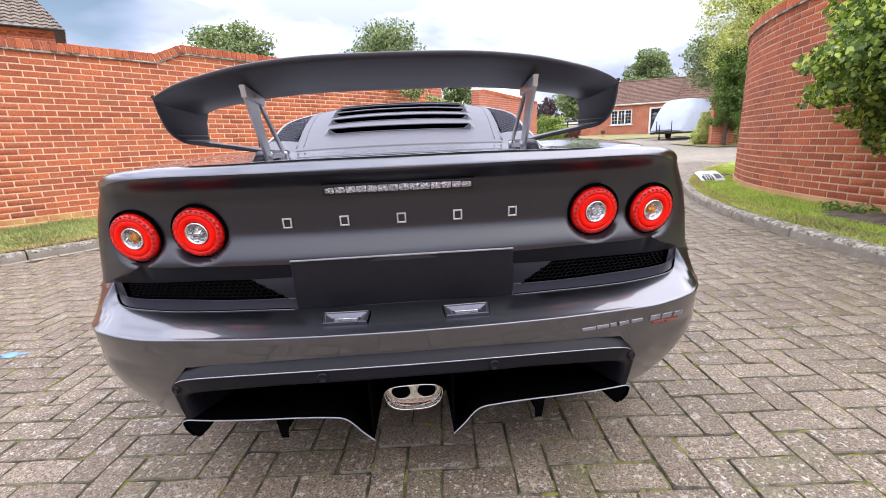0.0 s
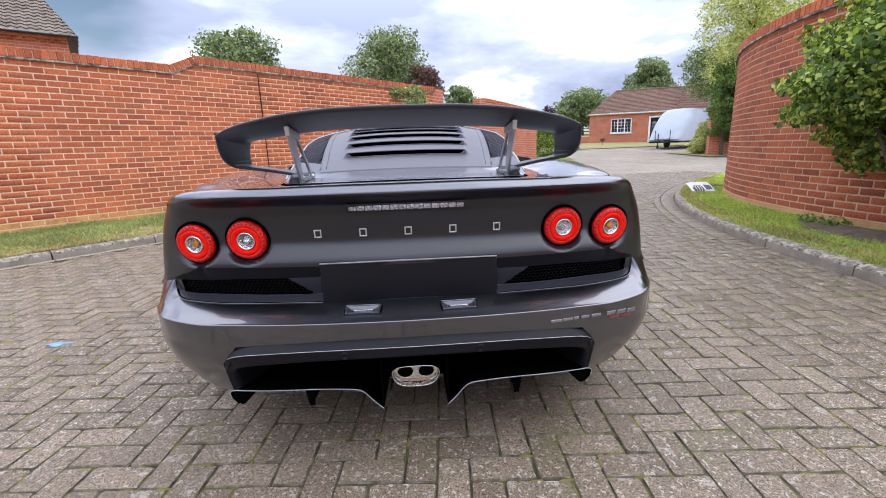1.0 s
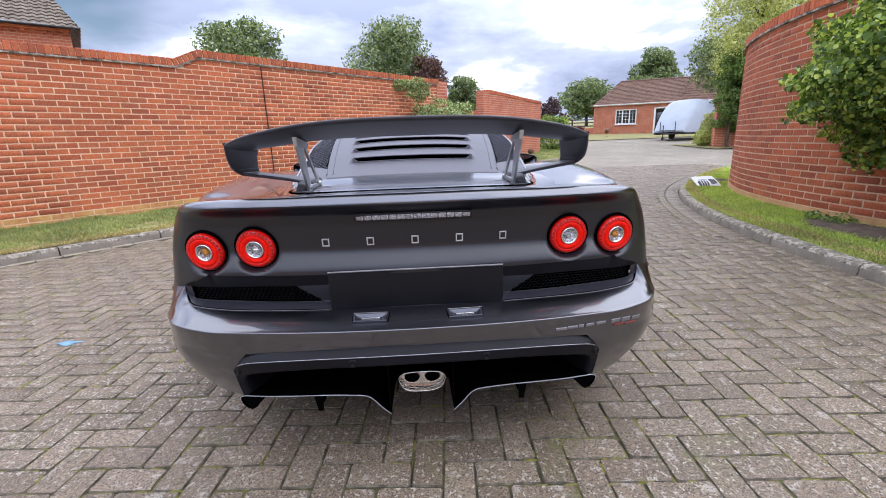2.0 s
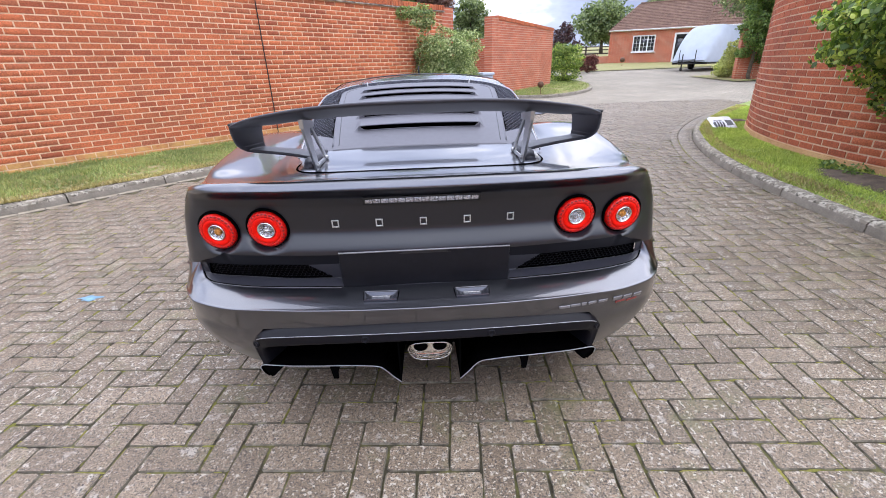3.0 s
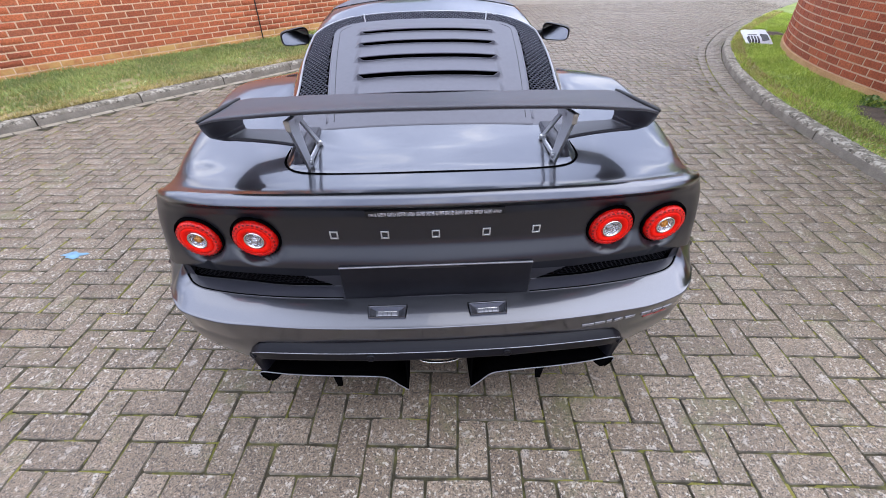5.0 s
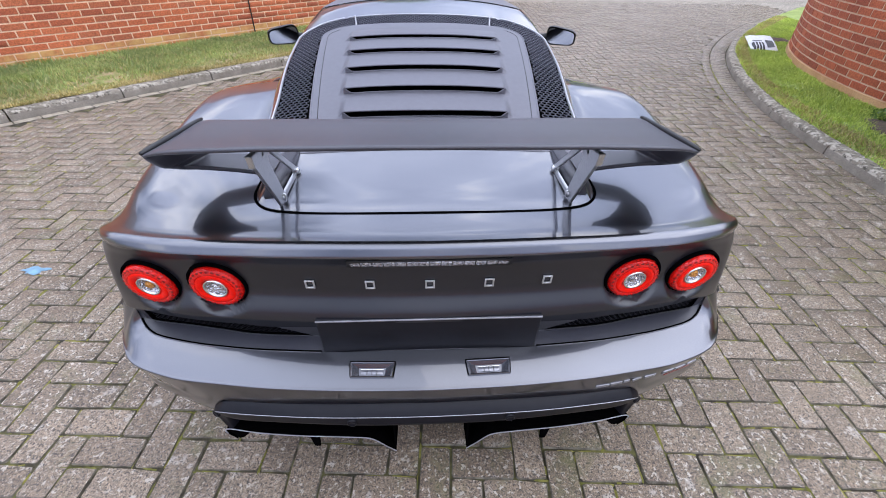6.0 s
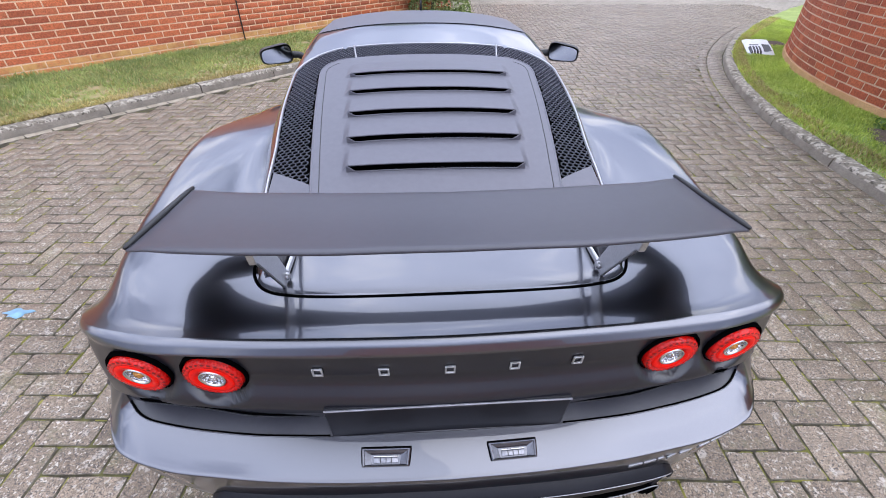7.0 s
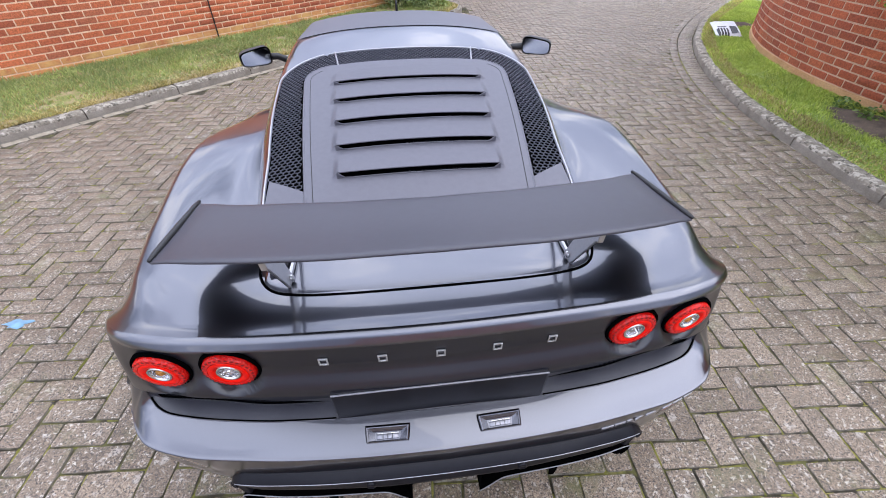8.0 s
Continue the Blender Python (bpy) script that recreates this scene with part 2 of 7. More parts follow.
PAVER, JOINT, FAR_PAVING = paver_material(), joint_material(), far_paving_material()
EDGE_DIRT = mottled("soiled_block_edge", ((0.34, (0.060, 0.050, 0.038)), (0.50, (0.135, 0.118, 0.090)), (0.62, (0.205, 0.180, 0.140))), 22, 1.0, 0.6, 200)
SOILED_PAVER = mottled("soiled_concrete_paver", ((0.34, (0.20, 0.165, 0.12)), (0.5, (0.29, 0.245, 0.185)), (0.64, (0.37, 0.32, 0.25))), 9, 0.95, 0.5, 160)
MOSS = mottled("joint_moss", ((0.35, (0.105, 0.108, 0.023)), (0.5, (0.195, 0.190, 0.038)), (0.65, (0.31, 0.275, 0.072))), 7, 1.0, 0.8, 260)
BRICK, FAR_BRICK = brick_material(), far_brick_material()
# the curved wall's bricks and mortar are darker than the straight wall's
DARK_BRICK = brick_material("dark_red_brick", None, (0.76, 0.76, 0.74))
STAINED_BRICK = brick_material("stained_brick", (0.66, 0.40, 0.14))
MORTAR = mottled("buff_mortar", ((0.3, (0.64, 0.405, 0.255)), (0.7, (0.81, 0.57, 0.385))), 3)
DARK_MORTAR = mottled("dark_buff_mortar", ((0.3, (0.43, 0.27, 0.175)), (0.7, (0.58, 0.40, 0.28))), 3)
PLINTH = mottled("stained_plinth", ((0.3, (0.38, 0.20, 0.09)), (0.7, (0.58, 0.36, 0.18))), 4)
LEDGE = mottled("weathered_ledge", ((0.38, (0.06, 0.05, 0.045)), (0.5, (0.26, 0.22, 0.18)), (0.62, (0.50, 0.45, 0.38))), 9)
def kerb_material():
    m, nt, bs = node_material("concrete_kerb")
    col = ramp(nt, tex_noise(nt, 7, 6, 0.7), (0.3, (0.130, 0.111, 0.084)), (0.7, (0.260, 0.227, 0.182)))
    col = mixed(nt, ramp(nt, tex_noise(nt, 20, 5, 0.7), (0.51, (0, 0, 0)), (0.56, (0.85, 0.85, 0.85))), col, (0.43, 0.39, 0.325))
    col = mixed(nt, ramp(nt, tex_noise(nt, 34, 5, 0.7), (0.40, (0.85, 0.85, 0.85)), (0.46, (0, 0, 0))), col, (0.045, 0.040, 0.030))
    nt.links.new(col, bs.inputs["Base Color"])
    bs.inputs["Roughness"].default_value = 0.95
    bumped(nt, bs, tex_noise(nt, 60, 5, 0.7), 0.8, 0.006)
    return m


KERB = kerb_material()
# for the kerb's upright face: evenly mottled, without lichen or dark spots
KERB_FACE = mottled("plain_kerb_face", ((0.3, (0.17, 0.148, 0.118)), (0.7, (0.31, 0.277, 0.232))), 5, 0.95, 0.5, 120)
GRASS_BED = mottled("grass_bed", ((0.3, (0.13, 0.17, 0.04)), (0.46, (0.20, 0.21, 0.06)), (0.56, (0.30, 0.24, 0.12)), (0.72, (0.34, 0.25, 0.15))), 5.5)
LUSH_BED = mottled("lush_grass_bed", ((0.3, (0.17, 0.22, 0.05)), (0.6, (0.25, 0.31, 0.08)), (0.75, (0.31, 0.30, 0.12))), 5)
SOIL = mottled("soil", ((0.3, (0.05, 0.035, 0.025)), (0.7, (0.14, 0.10, 0.07))), 8)
ROOF_TILE = mottled("brown_roof_tile", ((0.3, (0.115, 0.065, 0.048)), (0.7, (0.22, 0.13, 0.095))), 3)
GREY_TILE = mottled("grey_roof_tile", ((0.3, (0.13, 0.105, 0.085)), (0.7, (0.26, 0.215, 0.175))), 3)
WHITE = plain("white_paint", (0.78, 0.78, 0.78), 0.4, vary=0.04, grain=8)
COVER_WHITE = plain("silver_white_sheet", (0.43, 0.48, 0.57), 0.65, vary=0.06, grain=2)
DARK_GLASS = plain("dark_window_glass", (0.02, 0.022, 0.026), 0.04, spec=0.8)
BARK = mottled("bark", ((0.3, (0.06, 0.045, 0.03)), (0.7, (0.16, 0.12, 0.085))), 12)
LEAF = leaf_material("green_leaf", (0.05, 0.10, 0.022), (0.14, 0.23, 0.055), (0.28, 0.37, 0.11))
LEAF_BRIGHT = leaf_material("bright_leaf", (0.036, 0.078, 0.018), (0.16, 0.26, 0.05), (0.60, 0.68, 0.17))
LEAF_YELLOW = leaf_material("yellow_green_leaf", (0.24, 0.27, 0.08), (0.50, 0.53, 0.19), (0.74, 0.74, 0.37))
LEAF_PALE = leaf_material("pale_leaf", (0.08, 0.13, 0.045), (0.28, 0.36, 0.15), (0.66, 0.70, 0.44))
LEAF_FAR = leaf_material("far_leaf", (0.065, 0.10, 0.045), (0.18, 0.24, 0.11), (0.38, 0.44, 0.24))
LEAF_PURPLE = leaf_material("purple_leaf", (0.020, 0.010, 0.014), (0.055, 0.025, 0.035), (0.12, 0.055, 0.06))
LEAF_PLUM = leaf_material("plum_leaf", (0.07, 0.035, 0.035), (0.14, 0.07, 0.065), (0.22, 0.13, 0.11))
LEAF_RED = leaf_material("red_leaf", (0.05, 0.012, 0.012), (0.13, 0.03, 0.03), (0.20, 0.07, 0.05))
BLADE = leaf_material("grass_blade", (0.15, 0.21, 0.07), (0.29, 0.37, 0.14), (0.50, 0.52, 0.25))
LUSH_BLADE = leaf_material("lush_grass_blade", (0.20, 0.28, 0.05), (0.38, 0.48, 0.10), (0.62, 0.65, 0.22))
STRAW = leaf_material("straw_blade", (0.20, 0.17, 0.07), (0.40, 0.33, 0.15), (0.64, 0.52, 0.30))

PAINT = paint_material()
SATIN = plain("satin_grey_panel", (0.010, 0.010, 0.0145), 0.28, 0.0, 0.0, 0.08, 60, spec=0.68)
SHELF_SATIN = plain("satin_grey_shelf", (0.032, 0.032, 0.042), 0.36, 0.0, 0.0, 0.08, 60, spec=0.6)
COVER = plain("satin_engine_cover", (0.120, 0.119, 0.140), 0.5, 0.35, 0.0, 0.05, 60)
WING_BLACK = plain("satin_black_wing", (0.044, 0.043, 0.055), 0.44, 0.0, 0.0, 0.06, 60, spec=0.6)
BLACK = plain("black_plastic", (0.012, 0.012, 0.013), 0.5, vary=0.1)
# for black parts, and for sheets that put unlit depth into colour
VOID = plain("matt_black_and_shade", (0.0018, 0.0018, 0.002), 0.95, spec=0.0)
RUBBER = plain("tyre_rubber", (0.018, 0.018, 0.018), 0.8, bump=0.3)
POD_LENS = plain("pod_lens", (0.26, 0.26, 0.29), 0.12, 0.5, 0.4, 0.3, 200)
POD = plain("pod_frame_grey", (0.11, 0.112, 0.130), 0.22, 0.8, 0.6)
DIFFUSER = plain("diffuser_black", (0.006, 0.006, 0.009), 0.4, spec=0.20)
PLATE = plain("black_plate_cover", (0.007, 0.007, 0.010), 0.45, vary=0.2, spec=0.26)
ALLOY = plain("machined_aluminium", (0.55, 0.55, 0.56), 0.34, 0.9, vary=0.08, grain=200)
CHROME = plain("polished_steel", (0.72, 0.70, 0.66), 0.12, 1.0, vary=0.05)
TAIL_RED = plain("red_lens", (0.90, 0.010, 0.004), 0.35, 0.0, 0.0, 0.1, 120, spec=0.12)
TAIL_DEEP = faceted("deep_red_lens", (0.72, 0.008, 0.005), 0.12, 0.0, 210, 0.45, 0.45, 0.25)
TAIL_DARK = plain("dark_red_led", (0.22, 0.004, 0.004), 0.25, spec=0.5)
STRIP_LENS = faceted("clear_strip_lens", (0.58, 0.58, 0.62), 0.12, 0.5, 220, 0.8, 0.5, 0.5)
LENS = faceted("clear_lens", (0.60, 0.60, 0.62), 0.08, 0.85, 190, 1.0, 0.5, 0.5)
AMBER = faceted("amber_bulb", (0.62, 0.26, 0.05), 0.1, 0.3, 190, 0.9)
SILVER = plain("silver_badge", (0.62, 0.62, 0.62), 0.3, 0.6)
BADGE_RED = plain("red_badge", (0.24, 0.045, 0.04), 0.4)
MIRROR = plain("mirror_glass", (0.68, 0.70, 0.74), 0.03, 1.0, vary=0.01)
SCRIPT_GREY = plain("script_grey", (0.27, 0.27, 0.29), 0.3, 0.6)
TRIM = plain("bright_edge", (0.38, 0.38, 0.41), 0.3, 0.6)
BLUE_PAINT = plain("blue_spray", (0.20, 0.36, 0.50), 0.8)
COPPER = plain("rusty_metal", (0.12, 0.06, 0.035), 0.6, 0.4)
BAG = plain("white_plastic_bag", (0.62, 0.63, 0.66), 0.45, bump=0.4, grain=30)
FENCE_WOOD = plain("dark_fence_wood", (0.06, 0.045, 0.035), 0.8)


# ---------------------------------------------------------------- mesh helpers
def add_mesh(name, verts, faces, material, parent=None, smooth=True, label=""):
    me = bpy.data.meshes.new(name)
    me.from_pydata([tuple(v) for v in verts], [], [tuple(f) for f in faces])
    me.validate()
    if smooth:
        me.polygons.foreach_set("use_smooth", [True] * len(me.polygons))
    me.materials.append(material)
    me.update()
    ob = new(name, me)
    if parent:
        ob.parent = parent
    if label:
        ob["label"] = label
    return ob


def part(name, bm, material, parent=None, label="", smooth=True):
    me = bpy.data.meshes.new(name)
    bm.normal_update()
    bm.to_mesh(me)
    bm.free()
    if smooth:
        me.polygons.foreach_set("use_smooth", [True] * len(me.polygons))
    me.materials.append(material)
    ob = new(name, me)
    if parent:
        ob.parent = parent
    if label:
        ob["label"] = label
    return ob


def thing(name, label, category, at=(0, 0, 0), group="", kind=""):
    ob = new(name)
    ob.location = at
    return tagged(ob, label, category, group, kind)


def grid_mesh(fn, nu, nv, keep=None):
    """Vertices and faces of fn(a, b), a and b from 0 to 1; keep(a, b) drops faces."""
    verts = [fn(i / nu, j / nv) for j in range(nv + 1) for i in range(nu + 1)]
    faces = []
    for j in range(nv):
        for i in range(nu):
            if keep is None or keep((i + 0.5) / nu, (j + 0.5) / nv):
                k = j * (nu + 1) + i
                faces.append((k, k + 1, k + nu + 2, k + nu + 1))
    return verts, faces


def box_bm(size, at=(0, 0, 0), bevel=0.0, turn=None, bm=None):
    bm = bm or bmesh.new()
    m = Matrix.Translation(at) @ (turn or Matrix()) @ Matrix.Diagonal((*size, 1))
    made = bmesh.ops.create_cube(bm, size=1, matrix=m)["verts"]
    if bevel:
        edges = list({e for v in made for e in v.link_edges})
        bmesh.ops.bevel(bm, geom=edges, offset=bevel, segments=2, affect="EDGES", profile=0.6)
    return bm


def prism_bm(outline, depth, place, bevel=0.0):
    """A plate: outline in (a, b), thickness depth along the third axis of place."""
    bm = bmesh.new()
    lo = [bm.verts.new(place @ Vector((a, b, -depth / 2))) for a, b in outline]
    hi = [bm.verts.new(place @ Vector((a, b, depth / 2))) for a, b in outline]
    n = len(outline)
    bm.faces.new(lo[::-1])
    bm.faces.new(hi)
    for i in range(n):
        bm.faces.new((lo[i], lo[(i + 1) % n], hi[(i + 1) % n], hi[i]))
    bmesh.ops.recalc_face_normals(bm, faces=bm.faces)
    if bevel:
        bmesh.ops.bevel(bm, geom=list(bm.edges), offset=bevel, segments=2, affect="EDGES")
    return bm


def tube(points, radius, sides=8, close=False):
    """Verts and faces of a round bar along points; radius may be a list."""
    pts = [Vector(p) for p in points]
    rad = radius if isinstance(radius, (list, tuple)) else [radius] * len(pts)
    verts, faces = [], []
    for i, p in enumerate(pts):
        a, b = pts[max(i - 1, 0)], pts[min(i + 1, len(pts) - 1)]
        if close:
            a, b = pts[i - 1], pts[(i + 1) % len(pts)]
        d = (b - a).normalized()
        u = d.cross(Vector((0, 0, 1)) if abs(d.z) < 0.9 else Vector((1, 0, 0))).normalized()
        w = d.cross(u)
        for k in range(sides):
            q = 2 * math.pi * k / sides
            verts.append(p + rad[i] * (math.cos(q) * u + math.sin(q) * w))
    n = len(pts)
    for i in range(n if close else n - 1):
        for k in range(sides):
            a, b = i * sides, ((i + 1) % n) * sides
            faces.append((a + k, a + (k + 1) % sides, b + (k + 1) % sides, b + k))
    if not close:
        faces += [tuple(range(sides))[::-1], tuple((n - 1) * sides + k for k in range(sides))]
    return verts, faces


def lathe(profile, n=32, start=0.0, sweep=2 * math.pi):
    """Turned round the z axis: profile of (radius, height)."""
    verts, faces, full = [], [], sweep > 6.28
    cols = n if full else n + 1
    for i in range(cols):
        q = start + sweep * i / n
        verts += [Vector((r * math.cos(q), r * math.sin(q), h)) for r, h in profile]
    k = len(profile)
    for i in range(n):
        a, b = i * k, ((i + 1) % cols) * k
        faces += [(a + j, b + j, b + j + 1, a + j + 1) for j in range(k - 1)]
    return verts, faces


def moved(vf, m):
    return [m @ Vector(v) for v in vf[0]], vf[1]


def curve(xs, ys, x):
    """Smooth curve through the knots (xs, ys), with no overshoot to speak of."""
    xs, ys = list(xs), list(ys)
    if x <= xs[0]:
        return ys[0]
    if x >= xs[-1]:
        return ys[-1]
    i = max(k for k in range(len(xs) - 1) if xs[k] <= x)

    def slope(k):
        if k == 0:
            return (ys[1] - ys[0]) / (xs[1] - xs[0])
        if k == len(xs) - 1:
            return (ys[-1] - ys[-2]) / (xs[-1] - xs[-2])
        a, b = (ys[k] - ys[k - 1]) / (xs[k] - xs[k - 1]), (ys[k + 1] - ys[k]) / (xs[k + 1] - xs[k])
        return 0 if a * b <= 0 else 2 * a * b / (a + b)
    h = xs[i + 1] - xs[i]
    t = (x - xs[i]) / h
    return ((1 + 2 * t) * (1 - t) ** 2 * ys[i] + t * (1 - t) ** 2 * h * slope(i)
            + t * t * (3 - 2 * t) * ys[i + 1] + t * t * (t - 1) * h * slope(i + 1))


def ease(a, b, x):
    t = min(1, max(0, (x - a) / (b - a)))
    return t * t * (3 - 2 * t)


def catmull(points, t):
    """A point of the smooth line through points, t from 0 to 1."""
    n = len(points) - 1
    f = min(max(t, 0), 1) * n
    i = min(int(f), n - 1)
    f -= i
    p = [Vector(points[min(max(k, 0), n)]) for k in (i - 1, i, i + 1, i + 2)]
    return 0.5 * (2 * p[1] + (p[2] - p[0]) * f + (2 * p[0] - 5 * p[1] + 4 * p[2] - p[3]) * f * f + (3 * p[1] - p[0] - 3 * p[2] + p[3]) * f ** 3)


# ---------------------------------------------------------------- the ground and its edges
def ground_z(x, y):
    """The drive is level round the car and rises gently beyond the gateway."""
    return 0.04 * max(0.0, y - 12.0) if y < 60 else 1.92 + 0.04 * (min(y, 150.0) - 60)


def wide_axis():
    near = [-9 + 1.0 * i for i in range(46)]
    return [-900, -300, -120, -50, -25, -14] + near + [45, 60, 90, 150, 300, 900]


def make_ground():
    ax = wide_axis()
    verts = [(x, y, ground_z(x, y) - 0.030) for y in ax for x in ax]
    n = len(ax)
    faces = [(j * n + i, j * n + i + 1, j * n + i + n + 1, j * n + i + n) for j in range(n - 1) for i in range(n - 1)]
    tagged(add_mesh("ground", verts, faces, GRASS_BED), "green grassy ground reaching to the horizon", "ground", kind="structure")
    xs, ys = [-9 + i for i in range(38)], [-9 + i for i in range(46)]
    road = [(x, y, ground_z(x, y) - 0.010) for y in ys for x in xs]
    n = len(xs)
    faces = [(j * n + i, j * n + i + 1, j * n + i + n + 1, j * n + i + n) for j in range(len(ys) - 1) for i in range(n - 1)
             if not (-5 <= xs[i] < 9 and -4 <= ys[j] < 12)]
    tagged(add_mesh("road", road, faces, FAR_PAVING), "weathered grey block paved drive with joints", "driveway", kind="structure")
    xs, ys = [-5 + i for i in range(15)], [-4 + i for i in range(17)]
    bed = [(x, y, -0.0056) for y in ys for x in xs]
    n = len(xs)
    faces = [(j * n + i, j * n + i + 1, j * n + i + n + 1, j * n + i + n) for j in range(len(ys) - 1) for i in range(n - 1)]
    return tagged(add_mesh("pavement", bed, faces, JOINT), "mossy sand bed under grey herringbone block paving", "paving", kind="structure")


PAVEMENT = make_ground()

# the straight garden wall: a point of its foot and its run
WALL_FOOT, WALL_RUN = Vector((-3.82, 5.47, 0)), Vector((0.690, 0.724, 0)).normalized()
WALL_OUT = Vector((WALL_RUN.y, -WALL_RUN.x, 0))
WALL_S0, WALL_S1, WALL_JOINT = -6.0, 6.45, 1.76
ROUND_AT, ROUND_R = Vector((9.35, 2.6, 0)), 5.1
ROUND_A0, ROUND_A1 = radians(118), radians(226)


def wall_point(s, out, z):
    p = WALL_FOOT + WALL_RUN * s + WALL_OUT * out
    return Vector((p.x, p.y, z))


def round_point(a, out, z):
    r = ROUND_R + out
    return Vector((ROUND_AT.x + r * math.cos(a), ROUND_AT.y + r * math.sin(a), z))


def wall_top(s):
    """Height of the brickwork under the coping: it steps up by a ramp."""
    return 2.183 + 0.160 * min(1, max(0, (s - 0.40) / 0.36))


def band(fn, ts, outs, zs):
    """A solid strip swept along ts; outs and zs bound its section, zs may be functions of t."""
    verts, faces = [], []
    for t in ts:
        z = [q(t) if callable(q) else q for q in zs]
        verts += [fn(t, outs[0], z[0]), fn(t, outs[1], z[0]), fn(t, outs[1], z[1]), fn(t, outs[0], z[1])]
    for i in range(len(ts) - 1):
        a, b = 4 * i, 4 * i + 4
        faces += [(a + k, a + (k + 1) % 4, b + (k + 1) % 4, b + k) for k in range(4)]
    e = 4 * (len(ts) - 1)
    return verts, faces + [(3, 2, 1, 0), (e, e + 1, e + 2, e + 3)]


def make_walls():
    ss = sorted({WALL_S0, 0.40, 0.76, WALL_S1, *[WALL_S0 + 0.25 * i for i in range(50)]})
    ss = [s for s in ss if s <= WALL_S1]
    w = tagged(add_mesh("wall_left", *band(wall_point, ss, (-0.215, -0.0038), (-0.05, wall_top)), MORTAR, smooth=False),
               "tall red brick garden wall with brick coping", "wall", kind="structure")
    add_mesh("plinth", *band(wall_point, ss, (-0.006, 0.010), (0.02, 0.100)), PLINTH, w, False, "buff stained mortar plinth")
    add_mesh("ledge", *band(wall_point, ss, (-0.24, 0.030), (wall_top, lambda s: wall_top(s) + 0.022)), LEDGE, w, False, "grey weathered tile ledge")
    add_mesh("joint", *band(wall_point, [WALL_JOINT - 0.006, WALL_JOINT + 0.006], (-0.01, 0.0125), (0.10, 2.33)), BLACK, w, False, "dark vertical movement joint")
    aa = [ROUND_A0 + (ROUND_A1 - ROUND_A0) * i / 60 for i in range(61)]
    r = tagged(add_mesh("wall_round", *band(round_point, aa, (-0.215, -0.0038), (-0.05, 2.21)), DARK_MORTAR, smooth=False),
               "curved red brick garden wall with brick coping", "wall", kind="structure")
    add_mesh("plinth", *band(round_point, aa, (-0.006, 0.012), (0.02, 0.178)), PLINTH, r, False, "buff stained mortar plinth")
    add_mesh("ledge", *band(round_point, aa, (-0.24, 0.030), (2.21, 2.232)), LEDGE, r, False, "grey weathered tile ledge")
    return w, r


WALL_LEFT, WALL_ROUND = make_walls()

LEFT_KERB = [(-8.6, -2.3), (-6.4, 0.1), (-3.95, 2.75), (-2.8, 4.03), (-1.75, 5.15), (0.2, 7.25), (1.25, 8.5), (1.5, 9.3), (1.1, 10.1)]
RIGHT_KERB = [(3.25, -3.2), (3.05, -0.6), (3.06, 1.2), (3.16, 2.1), (3.36, 3.2), (3.78, 4.4), (4.32, 5.5), (4.95, 6.45), (5.95, 7.65), (7.5, 9.2), (9.3, 10.8), (12.0, 12.6)]
ISLAND = [(2.1, 13.5), (3.2, 13.95), (4.5, 13.95), (5.85, 14.9), (6.8, 16.5), (7.2, 18.3), (6.9, 20.5), (5.6, 21.6)]


def kerb_line(points, n):
    return [catmull([(x, y, 0) for x, y in points], i / n) for i in range(n + 1)]


def resample(line, step):
    out, left = [line[0].copy()], step
    for a, b in zip(line, line[1:]):
        d = (b - a).length
        while d >= left:
            a = a + (b - a) * (left / d)
            out.append(a.copy())
            d = (b - a).length
            left = step
        left -= d
    return out


def make_kerb(name, points, side, label, step=0.915):
    """Kerb stones along a line; side +1: the verge lies to the left of the way."""
    line = resample(kerb_line(points, 400), step / 6)
    root = thing(name, label, "kerb", kind="structure")
    for k in range(0, len(line) - 6, 6):
        verts, faces = [], []
        seg = line[k:k + 7]
        h = random.uniform(-0.006, 0.006)
        for i, p in enumerate(seg):
            d = (seg[min(i + 1, 6)] - seg[max(i - 1, 0)]).normalized()
            nrm = Vector((-d.y, d.x, 0)) * side
            q = p + d * (0.006 if i == 0 else -0.006 if i == 6 else 0)
            g = ground_z(p.x, p.y)
            for o, z in ((0, -0.03), (0.006, 0.056 + h), (0.014, 0.074 + h), (0.032, 0.084 + h), (0.108, 0.088 + h), (0.118, 0.080 + h), (0.118, -0.03)):
                w = q + nrm * o
                verts.append((w.x, w.y, g + z + 0.003 * noise.noise((w.x * 9, w.y * 9, z * 20))))
        for i in range(6):
            a, b = 7 * i, 7 * i + 7
            faces += [(a + j, a + j + 1, b + j + 1, b + j) for j in range(6)]
        faces += [tuple(range(7))[::-1], tuple(42 + j for j in range(7))]
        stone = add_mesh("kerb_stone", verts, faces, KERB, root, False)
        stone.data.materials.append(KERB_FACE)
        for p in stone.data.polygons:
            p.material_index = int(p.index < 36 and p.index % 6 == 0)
    return line


LEFT_LINE = make_kerb("kerb_left", LEFT_KERB, 1, "worn grey concrete kerb along grass verge")
RIGHT_LINE = make_kerb("kerb_right", RIGHT_KERB, -1, "worn grey concrete kerb curving round grass verge")
ISLAND_LINE = make_kerb("kerb_far", ISLAND, 1, "low concrete kerb round far grass corner")


